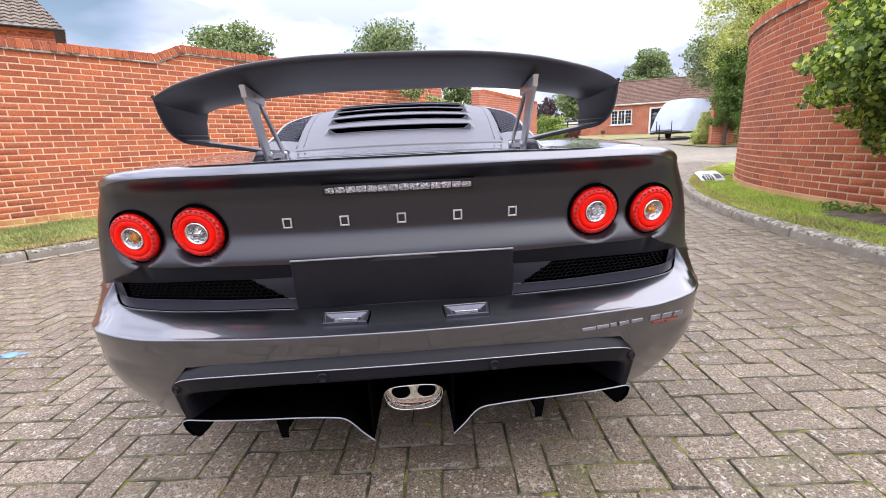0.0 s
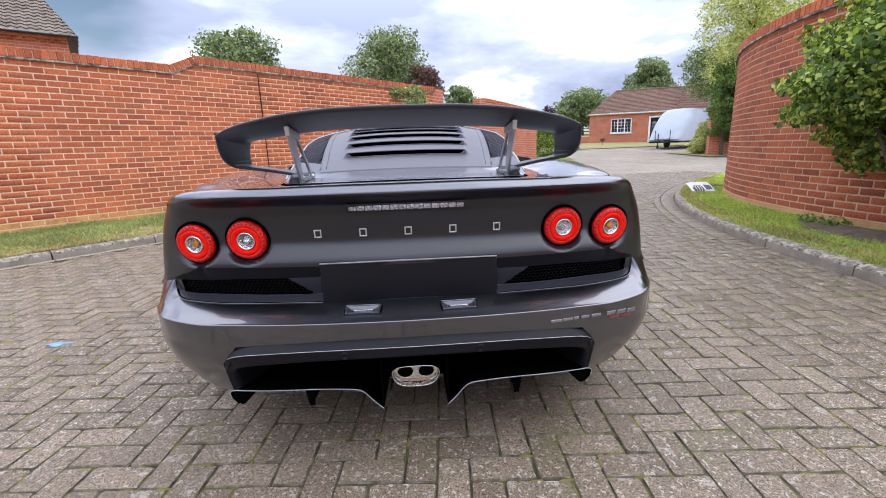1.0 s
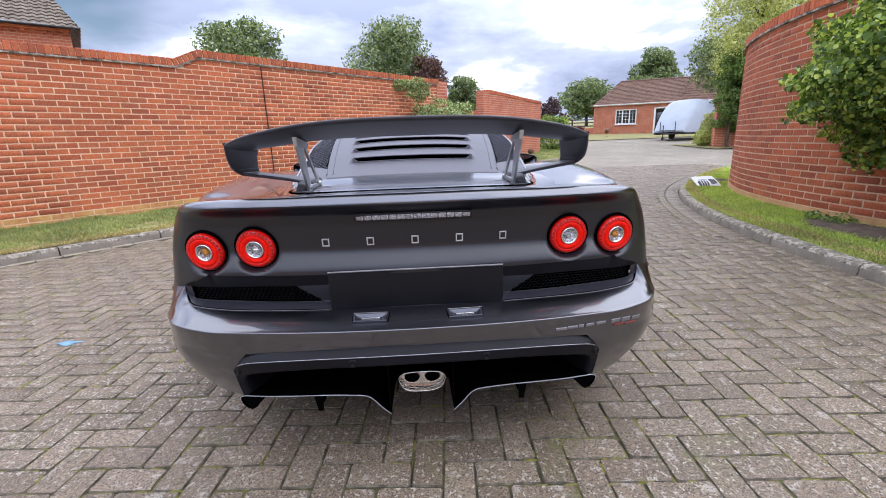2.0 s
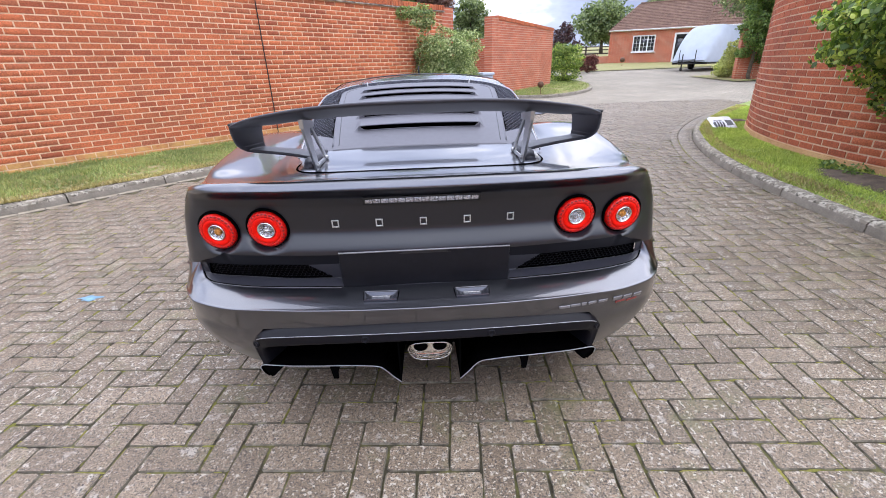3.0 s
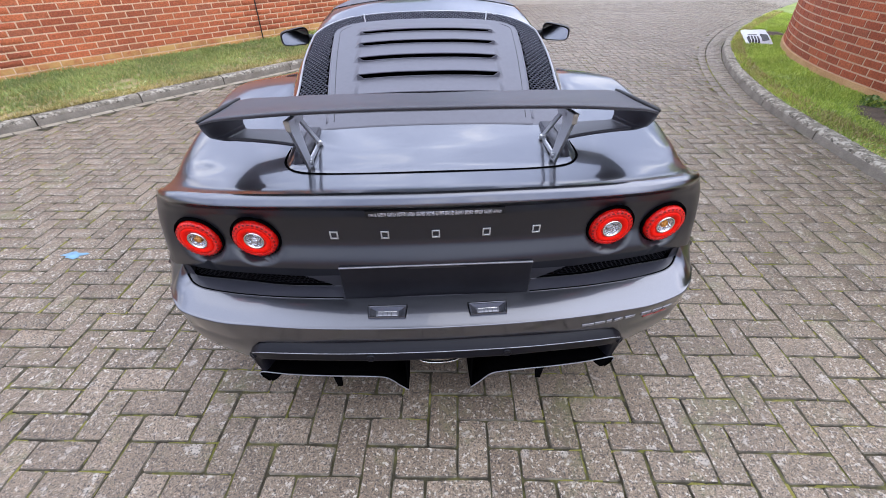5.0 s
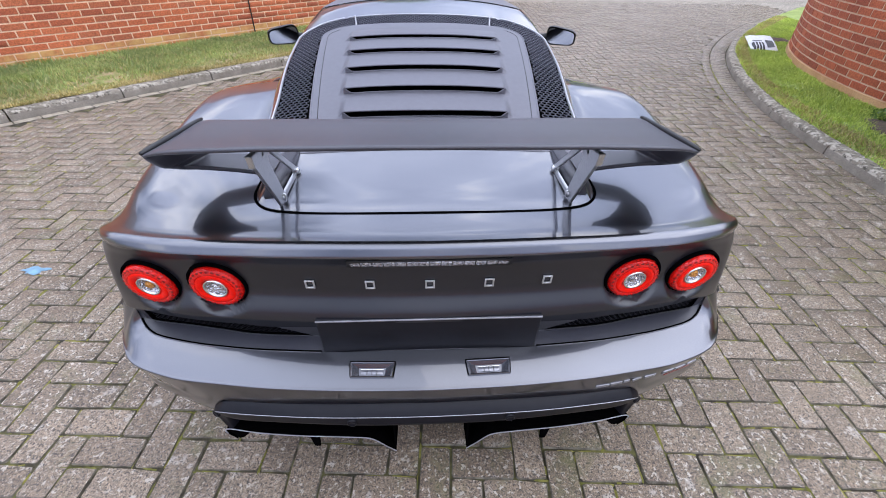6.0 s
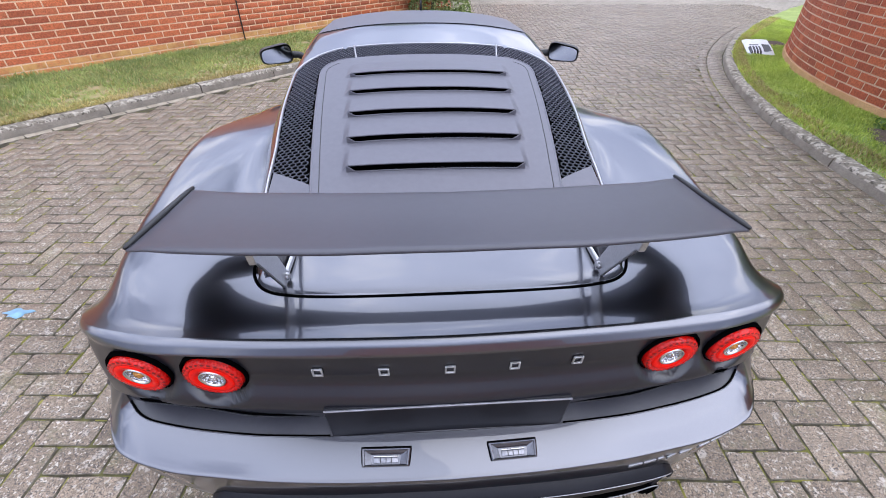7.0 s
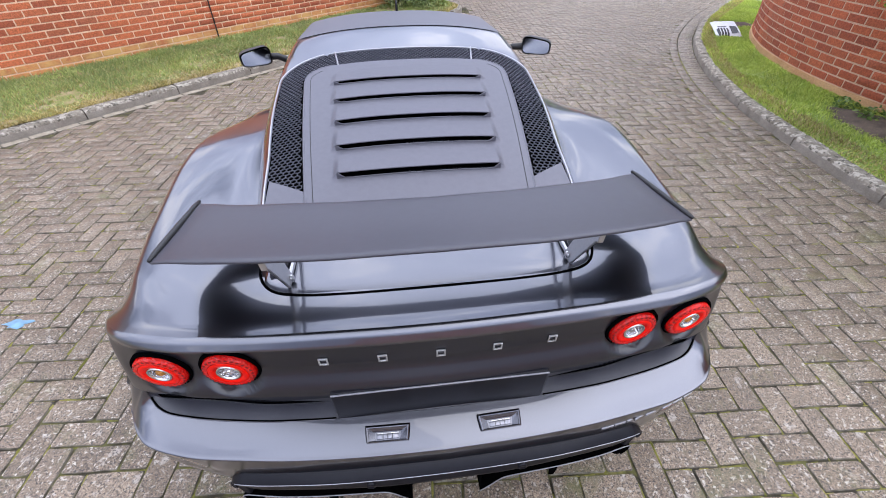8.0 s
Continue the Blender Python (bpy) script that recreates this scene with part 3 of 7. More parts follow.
def make_verge(name, inner, outer, label, lift=0.088):
    """A turf strip between two lines of equal length."""
    n, m = len(inner), 8
    verts = []
    for a, b in zip(inner, outer):
        for j in range(m + 1):
            p = a.lerp(b, j / m)
            verts.append((p.x, p.y, ground_z(p.x, p.y) + lift + 0.02 * (j / m) + 0.012 * noise.noise((p.x * 3, p.y * 3, 1))))
    faces = [(i * (m + 1) + j, i * (m + 1) + j + 1, (i + 1) * (m + 1) + j + 1, (i + 1) * (m + 1) + j) for i in range(n - 1) for j in range(m)]
    return tagged(add_mesh(name, verts, faces, LUSH_BED if "right" in name else GRASS_BED), label, "grass", kind="structure")


def offset_line(line, side, by):
    out = []
    for i, p in enumerate(line):
        d = (line[min(i + 1, len(line) - 1)] - line[max(i - 1, 0)]).normalized()
        out.append(p + Vector((-d.y, d.x, 0)) * side * by)
    return out


def to_wall(p):
    s = max(WALL_S0, min(WALL_S1, (p - WALL_FOOT).dot(WALL_RUN)))
    return wall_point(s, 0.0, 0)


def to_round(p):
    d = (p - ROUND_AT)
    a = max(ROUND_A0, min(ROUND_A1, math.atan2(d.y, d.x) % (2 * math.pi)))
    return round_point(a, 0.0, 0)


LEFT_IN = offset_line(LEFT_LINE, 1, 0.100)
RIGHT_IN = offset_line(RIGHT_LINE, -1, 0.100)
LEFT_OUT, RIGHT_OUT = [to_wall(p) for p in LEFT_IN], [to_round(p) for p in RIGHT_IN]
make_verge("verge_left", LEFT_IN, LEFT_OUT, "rough mown grass verge below brick wall")
make_verge("verge_right", RIGHT_IN, RIGHT_OUT, "short green grass verge below curved wall")
ISLAND_IN = offset_line(ISLAND_LINE, 1, 0.12)
ISLAND_OUT = [Vector((2.35, 14.1, 0)).lerp(Vector((5.5, 17.75, 0)), min(1, i / (len(ISLAND_IN) * 0.75))) for i in range(len(ISLAND_IN))]
make_verge("verge_far", ISLAND_IN, ISLAND_OUT, "mown grass corner by the far wall")
# ---------------------------------------------------------------- the car
CAR = thing("sports_car", "dark grey metallic two-seat sports car with rear wing", "car")


def tail_y(x, z):
    """Depth of the concave tail panel."""
    x = abs(x)
    y = -0.050 + 0.115 * x * x + 1.1 * max(0, x - 0.62) ** 2 + 1.6 * max(0, x - 0.74) ** 2
    lip = 0.25 * ease(0.785, 0.83, z) + 0.75 * ease(0.818, 0.862, z)
    crease = 0.036 * ease(0.722, 0.642, z) * (1 - ease(0.55, 0.8, x))
    for lx, lz in ((0.641, 0.716), (0.481, 0.724)):      # the crease gives way round each lamp
        crease *= ease(0.062, 0.076, math.hypot(x - lx, z - lz))
    return y - 0.060 * lip * (1 - 0.60 * ease(0.50, 0.78, x)) - 0.11 * min(0.088, max(0, z - 0.70)) * (1 - ease(0.66, 0.76, x)) - crease


STATION = (0.0, 0.03, 0.065, 0.16, 0.36, 0.8, 1.3, 2.1, 2.95, 3.55, 3.92)
SEC = (  # section control points: x and z knots over the stations
    ((0, 0, 0, 0.0, 0, 0, 0, 0, 0, 0, 0), (0.884, 0.879, 0.88, 0.8811, 0.883, 0.9, 0.88, 0.8, 0.74, 0.61, 0.42)),
    ((0.2, 0.2, 0.2, 0.2, 0.2, 0.2, 0.2, 0.2, 0.2, 0.2, 0.18), (0.884, 0.8788, 0.8796, 0.8801, 0.881, 0.89, 0.87, 0.79, 0.735, 0.61, 0.42)),
    ((0.4, 0.4, 0.4, 0.401, 0.41, 0.47, 0.48, 0.46, 0.42, 0.4, 0.34), (0.88, 0.8748, 0.8755, 0.8749, 0.871, 0.845, 0.81, 0.74, 0.725, 0.61, 0.42)),
    ((0.56, 0.56, 0.558, 0.558, 0.56, 0.575, 0.58, 0.58, 0.57, 0.54, 0.45), (0.877, 0.872, 0.8725, 0.8775, 0.883, 0.892, 0.835, 0.71, 0.745, 0.63, 0.43)),
    ((0.672, 0.666, 0.664, 0.676, 0.703, 0.734, 0.69, 0.68, 0.68, 0.64, 0.52), (0.866, 0.8625, 0.8635, 0.8775, 0.887, 0.899, 0.835, 0.68, 0.735, 0.62, 0.43)),
    ((0.738, 0.728, 0.722, 0.731, 0.755, 0.793, 0.755, 0.745, 0.77, 0.73, 0.58), (0.832, 0.831, 0.836, 0.852, 0.865, 0.877, 0.795, 0.63, 0.68, 0.58, 0.42)),
    ((0.794, 0.800, 0.801, 0.806, 0.836, 0.865, 0.825, 0.79, 0.83, 0.79, 0.62), (0.75, 0.747, 0.74, 0.7415, 0.748, 0.756, 0.69, 0.55, 0.57, 0.5, 0.38)),
    ((0.835, 0.834, 0.831, 0.838, 0.868, 0.893, 0.82, 0.8, 0.865, 0.82, 0.64), (0.57, 0.567, 0.56, 0.5432, 0.52, 0.52, 0.42, 0.4, 0.44, 0.4, 0.32)),
    ((0.84, 0.842, 0.845, 0.855, 0.872, 0.885, 0.8, 0.78, 0.85, 0.8, 0.63), (0.4, 0.39, 0.375, 0.3244, 0.24, 0.22, 0.18, 0.18, 0.2, 0.18, 0.2)),
)


def rim(a):
    """The tail's outline, a from 0 (middle of the lip) to 1 (low on the flank): x and z."""
    p = catmull([(cx[0], cz[0], 0) for cx, cz in SEC], a * 7 / 8)
    return p.x, p.y


ARCHES = ((0.66, 0.335), (3.02, 0.325))


def edge_roll(r, d):
    """How far the skin falls back at d metres from the tail's edge: a tight round over a slightly raked band, on the flank a full round."""
    tight = 0.40 * r * (1 - math.sqrt(max(0.0, 1 - (1 - min(1.0, d / (0.40 * r))) ** 2))) + 0.60 * r * max(0.0, 1 - d / (1.2 * r))
    full = r - math.sqrt(max(0.0, r * r - (r - min(r, d)) ** 2))
    return tight + (full - tight) * ease(0.028, 0.048, r)


def corner_round(a):
    """Radius with which the tail turns into the deck and, more, into the flank."""
    return 0.026 + 0.040 * ease(0.52, 0.86, a)


def shell_point(u, s):
    """A point of the body's skin: u from 0 (spine) to 1 (sill), s: metres from the tail's edge."""
    p = catmull([(curve(STATION, cx, s), curve(STATION, cz, s), 0) for cx, cz in SEC], u)
    edge = catmull([(cx[0], cz[0], 0) for cx, cz in SEC], u)
    back = tail_y(edge.x, max(edge.y, 0.56))
    back += corner_round(min(1, u * 8 / 7))
    return Vector((p.x, s + back * max(0, 1 - s / 0.9) ** 1.5 if s < 0.9 else s, p.y))


def body_shell():
    rows = sorted({0.0, 0.012, *[0.025 + 0.0125 * i for i in range(12)], *[0.19 + 0.03 * i for i in range(9)], *[0.46 + 0.05 * i for i in range(70)]})
    rows = [r for r in rows if r <= 3.92]
    nu = 72
    verts = []
    for s in rows:
        half = [shell_point(i / nu, s) for i in range(nu + 1)]
        verts += [Vector((-p.x, p.y, p.z)) for p in half[:0:-1]] + half
    n = 2 * nu + 1
    faces = []
    for j in range(len(rows) - 1):
        for i in range(n - 1):
            k = j * n + i
            c = (verts[k] + verts[k + n + 1]) / 2
            if any((c.y - ay) ** 2 + (c.z - 0.315) ** 2 < ar * ar and abs(c.x) > 0.6 for ay, ar in ARCHES):
                continue
            if abs(c.x) < 0.40 and 0.075 + 0.05 * (c.x / 0.4) ** 4 < c.y < 0.30:
                continue
            if c.y < 0.32 and c.z < 0.50:
                continue
            faces.append((k, k + 1, k + n + 1, k + n))
    ob = add_mesh("body", verts, faces, PAINT, CAR)
    k = len(rows) - 1
    add_mesh("nose", [verts[k * n + i] for i in range(n)] + [Vector((0, 3.97, 0.3))], [(i, i + 1, n) for i in range(n - 1)], PAINT, CAR)
    for ay, ar in ARCHES:
        for sx in (-1, 1):
            pts = []
            for i in range(25):
                q = math.pi * (i / 24) * 1.08 - 0.13
                y, z = ay + ar * math.cos(q), 0.315 + ar * math.sin(q)
                us = min((abs(shell_point(t / 60, y).z - z), t / 60) for t in range(30, 61))[1]
                pts.append((sx * shell_point(us, y).x, y, z))
            add_mesh("arch_lip", *tube(pts, 0.014, 6), PAINT, CAR)
    return ob


body_shell()


def tail_panel():
    def fn(a, b):
        u = abs(2 * a - 1)
        x0, z0 = rim(u)
        x1, z1 = 0.70 * u, 0.640 + 0.006 * u - 0.026 * ease(0.90, 1.0, u)
        x, z = x0 + (x1 - x0) * b, z0 + (z1 - z0) * b
        r = corner_round(u)
        roll = edge_roll(r, b * math.hypot(x1 - x0, z1 - z0))
        return Vector(((x if a > 0.5 else -x), tail_y(x, z) + roll + 0.004 * b ** 10 + (0.0035 if b > strip(a) + 0.0001 else 0.0), z))

    def strip(a):
        """Share of the panel's height that the painted lip takes, running out at the corners."""
        u = abs(2 * a - 1)
        x0, z0 = rim(u)
        x1, z1 = 0.70 * u, 0.640 + 0.006 * u
        wide = 0.0285 - 0.0245 * ease(0.69, 0.735, x0)
        return wide / math.hypot(x1 - x0, z1 - z0)
    add_mesh("tail_lip", *grid_mesh(lambda a, b: fn(a, strip(a) * b ** 1.6), 140, 18), PAINT, CAR)
    return add_mesh("tail_panel", *grid_mesh(lambda a, b: fn(a, strip(a) + 0.0002 + (0.9998 - strip(a)) * b ** 1.5), 160, 48), SATIN, CAR, label="satin dark grey concave tail panel")


tail_panel()


# ---- bumper
BUMP_X = (0.0, 0.20, 0.38, 0.52, 0.61, 0.68, 0.718, 0.748, 0.770, 0.790, 0.812, 0.832, 0.862)
BUMP_Y = (-0.158, -0.153, -0.140, -0.121, -0.106, -0.087, -0.073, -0.057, -0.036, -0.010, 0.028, 0.078, 0.30)
STEP_X = (0.0, 0.25, 0.40, 0.55, 0.65, 0.725, 0.765, 0.790, 0.811, 0.832, 0.862)
STEP_IX = (0.0, 0.25, 0.40, 0.552, 0.655, 0.705, 0.735, 0.747, 0.752, 0.808, 0.858)
STEP_IY = (-0.066, -0.062, -0.054, -0.032, -0.011, 0.004, 0.023, 0.037, 0.044, 0.086, 0.30)
STEP_IZ = (0.527, 0.526, 0.528, 0.527, 0.531, 0.535, 0.542, 0.564, 0.596, 0.594, 0.570)


def bumper():
    knots = [(x, y, 0) for x, y in zip(BUMP_X, BUMP_Y)]

    def fn(a, b):
        u = abs(2 * a - 1)
        sx = 1 if a > 0.5 else -1
        p = catmull(knots, u)
        x, y = p.x, p.y
        edge_z = 0.488 + 0.014 * ease(0.60, 0.80, x)
        ix, iy, iz = curve(STEP_X, STEP_IX, x), curve(STEP_X, STEP_IY, x), curve(STEP_X, STEP_IZ, x)
        low = curve((0, 0.3, 0.45, 0.53, 0.86), (0.4385, 0.433, 0.4285, 0.420, 0.420), x)
        low += (0.225 - low) * ease(0.526, 0.590, x)
        nx = ease(0.4, 0.86, x)
        ny = 1 - ease(0.74, 0.862, x)
        r = 0.0042
        if b < 0.30:                         # the shelf
            t = b / 0.30
            h = iz + (edge_z + r - iz) * t + 0.0025 * math.sin(math.pi * t)
            return Vector((sx * (ix + (x - r * nx - ix) * t), iy + (y + r * ny - iy) * t, h))
        if b < 0.40:                         # the rounded edge
            t = (b - 0.30) / 0.10 * math.pi / 2
            return Vector((sx * (x - r * nx * (1 - math.sin(t))), y + r * ny * (1 - math.sin(t)), edge_z + r * math.cos(t)))
        t = (b - 0.40) / 0.60
        z = edge_z + (low - edge_z) * t
        depth = max(0, edge_z - z)
        swell = 0.004 * math.sin(min(1, depth / 0.09) * math.pi / 2) - 1.3 * max(0, depth - 0.10) ** 1.6
        tuck = 1.3 * max(0, depth - 0.09) ** 1.6 - 0.002 * nx * math.sin(min(1, depth / 0.10) * math.pi / 2)
        return Vector((sx * (x + swell * nx), y + tuck * (1 - 0.4 * nx) + 0.34 * min(depth, 0.08) * ease(0.45, 0.72, x) * ny, z))
    b = add_mesh("bumper", *grid_mesh(fn, 190, 52), PAINT, CAR)
    for sx in (-1, 1):
        seam, gap = [], []
        for i in range(49):
            k = 0.272 + (0.787 - 0.272) * i / 48
            p = Vector((sx * curve(STEP_X, STEP_IX, k), curve(STEP_X, STEP_IY, k), curve(STEP_X, STEP_IZ, k)))
            seam.append(p + Vector((0, -0.0012, 0.0008)))
            gap.append(p + Vector((-0.0018 * sx * ease(0.70, 0.74, k), 0.0022, 0.0012)))
        add_mesh("seam", *tube(seam, 0.0013, 6), PAINT, b)
        add_mesh("seam_gap", *tube(gap, 0.0020, 6), VOID, b)
    return fn


BUMPER_AT = bumper()

# profile of the undercut: crease, vent's upper and lower edge, seam, over the half width
CUT_X = (0.0, 0.25, 0.38, 0.45, 0.55, 0.65, 0.70, 0.735, 0.752)
VENT_TY = (-0.058, -0.052, -0.046, -0.034, -0.016, 0.010, 0.026, 0.036, 0.044)
VENT_TZ = (0.605, 0.605, 0.604, 0.603, 0.600, 0.595, 0.594, 0.594, 0.597)
VENT_BY = (-0.030, -0.020, -0.0125, -0.0065, 0.015, 0.034, 0.040, 0.043, 0.046)
VENT_BZ = (0.540, 0.540, 0.540, 0.541, 0.541, 0.542, 0.546, 0.556, 0.580)


def below_crease():
    """The undercut beneath the tail panel, down to the bumper's seam, with the two vents left open."""
    def levels(k):
        z0 = 0.640 + 0.0075 * k - 0.026 * ease(0.63, 0.70, k) if k < 0.70 else curve((0.70, 0.752), (0.6193, 0.5985), k)
        return ((tail_y(k, z0) + 0.0085, z0 + 0.003), (curve(CUT_X, VENT_TY, k), curve(CUT_X, VENT_TZ, k)),
                (curve(CUT_X, VENT_BY, k), curve(CUT_X, VENT_BZ, k)), (curve(STEP_IX, STEP_IY, k) + 0.0015, curve(STEP_IX, STEP_IZ, k) - 0.001))

    def fn(a, b, lift=0.0):
        x = -0.750 + 1.50 * a
        lev = levels(abs(x))
        j = min(2, int(b * 3))
        t = b * 3 - j
        (ya, za), (yb, zb) = lev[j], lev[j + 1]
        return Vector((x, ya + (yb - ya) * t + lift, za + (zb - za) * t))

    def inner(b):
        return 0.372 - 0.075 * ((b - 1 / 3) * 3)

    def keep(a, b):
        x = abs(-0.750 + 1.50 * a)
        return not (1 / 3 + 0.005 < b < 2 / 3 - 0.005 and inner(b) < x < 0.722)
    for sx in (-1, 1):
        def corner(a, b):
            x0, z0 = rim(1)
            x, z = x0 + (0.735 - x0) * a, z0 + 0.006 + (0.612 - z0) * a
            r = corner_round(1)
            top = Vector((x, tail_y(x, z) + edge_roll(r, a * 0.10) + 0.004, z + 0.012))
            low = Vector((0.820 + (0.748 - 0.820) * a, 0.085 + (0.046 - 0.085) * a ** 0.7, 0.575))
            p = top.lerp(low, b)
            return Vector((sx * p.x, p.y, p.z))
        add_mesh("corner_fill", *grid_mesh(corner, 14, 6), SATIN, CAR)
    add_mesh("lower_tail", *grid_mesh(lambda a, b: fn(a, 1 / 3 + b * 2 / 3), 240, 32, lambda a, b: keep(a, 1 / 3 + b * 2 / 3)), SHELF_SATIN, CAR, label="satin grey undercut panel")
    # this strip's shade is put into its colour: black instead of satin grey
    add_mesh("undercut", *grid_mesh(lambda a, b: fn(a, b / 3), 240, 16), DIFFUSER, CAR, label="undercut strip above the vents, blackened for its shade")
    for sx in (-1, 1):
        def back(a, b):
            lift = 0.0008 if b < 0.1 or b > 0.9 else 0.030
            return fn(0.5 + sx * (0.27 + 0.465 * a) / 1.50, 1 / 3 + min(1, max(0, b * 1.5 - 0.25)) / 3, lift)
        # near-black sheet that puts the shade of the vent's depth into colour
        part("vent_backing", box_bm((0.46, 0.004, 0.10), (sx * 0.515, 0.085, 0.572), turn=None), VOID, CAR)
        grille = add_mesh("grille", *grid_mesh(back, 24, 6), VOID, CAR, label="black mesh vent")
        verts, faces = [], []
        for r in range(6):
            for c in range(31):
                cx, cb = 0.300 + 0.0145 * c + (0.0072 if r % 2 else 0), 1 / 3 + (0.06 + 0.176 * r) / 3
                ring = []
                for k in range(4):
                    q = k * math.pi / 3
                    x, b = cx + 0.0082 * math.sin(q), cb + 0.0082 * math.cos(q) / 0.066 / 3
                    ring.append((x, b))
                for (x0, b0), (x1, b1) in zip(ring[:-1], ring[1:]):
                    if inner(b0) < x0 < 0.72 and inner(b1) < x1 < 0.72 and 0.34 < b0 < 0.66 and 0.34 < b1 < 0.66:
                        v, f = tube([fn(0.5 + sx * x0 / 1.5, b0, 0.006), fn(0.5 + sx * x1 / 1.5, b1, 0.006)], 0.0010, 3)
                        faces += [tuple(i + len(verts) for i in ff) for ff in f]
                        verts += v
        add_mesh("mesh", verts, faces, DIFFUSER, grille, False)
        edge = [fn(0.5 + sx * (0.30 + 0.42 * i / 30) / 1.5, 2 / 3, -0.001) for i in range(31)]
        add_mesh("vent_lip", *tube(edge, 0.0016, 5), SATIN, grille)


below_crease()


def leaned(bm):
    """Lean a piece of the plate: its foot goes in under the bumper's seam."""
    bmesh.ops.transform(bm, matrix=Matrix.Translation((0, 0.007, 0)) @ Matrix.Translation((0, -0.062, 0.587)) @ pose(0, 0, 0, 8, 0, 0) @ Matrix.Translation((0, 0.062, -0.587)), verts=list(bm.verts))
    return bm


def plate_cover():
    cover = part("plate_cover", leaned(box_bm((0.532, 0.03, 0.138), (0, -0.062, 0.587), 0.006)), PLATE, CAR, "blank black number plate cover")
    outline = [(-0.272, -0.066), (0.272, -0.066), (0.272, 0.076), (-0.272, 0.076)]
    bm = prism_bm(outline, 0.03, Matrix.Translation((0, -0.050, 0.587)) @ pose(0, 0, 0, 90, 0, 0), 0.008)
    part("surround", leaned(bm), SATIN, cover)
    part("top_edge", leaned(box_bm((0.528, 0.004, 0.004), (0, -0.0785, 0.6555), 0.001)), TRIM, cover)


plate_cover()


def panel_frame(x, z):
    """A frame lying on the tail panel: its third axis points out of it."""
    e = 0.004
    p = Vector((x, tail_y(x, z), z))
    dx = Vector((x + e, tail_y(x + e, z), z)) - p
    dz = Vector((x, tail_y(x, z + e), z + e)) - p
    n = dx.cross(dz).normalized()
    dx = dx.normalized()
    return Matrix.Translation(p) @ Matrix((dx, n.cross(dx), n)).transposed().to_4x4()


def tail_lamp(x, z, amber):
    turn = math.degrees(math.atan((tail_y(x + 0.02, z) - tail_y(x - 0.02, z)) / 0.04)) * 0.85
    m = Matrix.Translation((x, tail_y(x, z) + 0.000, z)) @ pose(0, 0, 0, 97.5, 0, turn)
    lamp = add_mesh("tail_lamp", *moved(lathe([(0.0682, -0.012), (0.0678, 0.0008), (0.0670, 0.0022), (0.0650, 0.0050), (0.0625, 0.003), (0.0615, -0.012)], 44), m), VOID, CAR)
    lamp["label"] = "round red tail lamp with clear middle"
    add_mesh("red_ring", *moved(lathe([(0.0598, -0.006), (0.0594, 0.006), (0.0570, 0.0115), (0.0520, 0.0145), (0.0460, 0.0148), (0.0445, 0.0132)], 52), m), TAIL_DEEP, lamp, label="deep red outer lens ring")
    add_mesh("inner_ring", *moved(lathe([(0.0445, 0.0130), (0.0430, 0.0158), (0.0370, 0.0158), (0.0300, 0.0135), (0.0275, 0.008), (0.0270, 0.002)], 48), m), TAIL_RED, lamp, label="bright red inner lens ring")
    leds = ([], [])
    for k in range(28):
        q = 2 * math.pi * k / 28
        v, f = lathe([(0.0040, 0.0), (0.0033, 0.0006), (0.0016, 0.0010), (0.0002, 0.0011)], 8)
        v = [m @ (Vector((0.0535 * math.cos(q), 0.0535 * math.sin(q), 0.0134)) + p) for p in v]
        leds[1].extend(tuple(i + len(leds[0]) for i in ff) for ff in f)
        leds[0].extend(v)
    add_mesh("led_ring", *leds, TAIL_DARK, lamp)
    add_mesh("bezel", *moved(lathe([(0.0275, 0.010), (0.0265, 0.0150), (0.0240, 0.0145), (0.0225, 0.008)], 32), m), CHROME, lamp)
    add_mesh("reflector", *moved(lathe([(0.0232, 0.011), (0.020, 0.004), (0.012, 0.001), (0.0002, 0.0)], 24), m), LENS, lamp)
    add_mesh("bulb", *moved(lathe([(0.012, 0.001), (0.011, 0.009), (0.006, 0.013), (0.0002, 0.014)], 16), m), AMBER if amber else LENS, lamp)


for sx in (-1, 1):
    tail_lamp(sx * 0.641, 0.716, True)
    tail_lamp(sx * 0.481, 0.724, False)


def on_panel(name, x, z, w, h, d, material, parent, lift=0.0, bevel=0.0015):
    bm = box_bm((w, h, d), (0, 0, lift), bevel)
    bm.transform(panel_frame(x, z))
    return part(name, bm, material, parent)


# five plain silver marks where the maker's name stands
for k in range(5):
    x = -0.268 + 0.1345 * k
    badge = on_panel("badge", x, 0.7470, 0.022, 0.0036, 0.004, SILVER, CAR, 0, 0.001)
    badge["label"] = "small plain silver badge mark"
    on_panel("bar", x, 0.7260, 0.022, 0.0036, 0.004, SILVER, badge, 0, 0.001)
    for dx in (-0.0092, 0.0092):
        on_panel("bar", x + dx, 0.7365, 0.0036, 0.0246, 0.004, SILVER, badge, 0.0004, 0.001)


def brake_strip():
    strip = on_panel("brake_strip", 0, 0.812, 0.350, 0.028, 0.006, BLACK, CAR, 0.001)
    strip["label"] = "slim clear high-level brake light strip"
    for k in range(14):
        x = -0.158 + 0.0243 * k
        on_panel("cell", x, 0.813, 0.0238, 0.017, 0.008, STRIP_LENS, strip, 0.003, 0.003)


brake_strip()


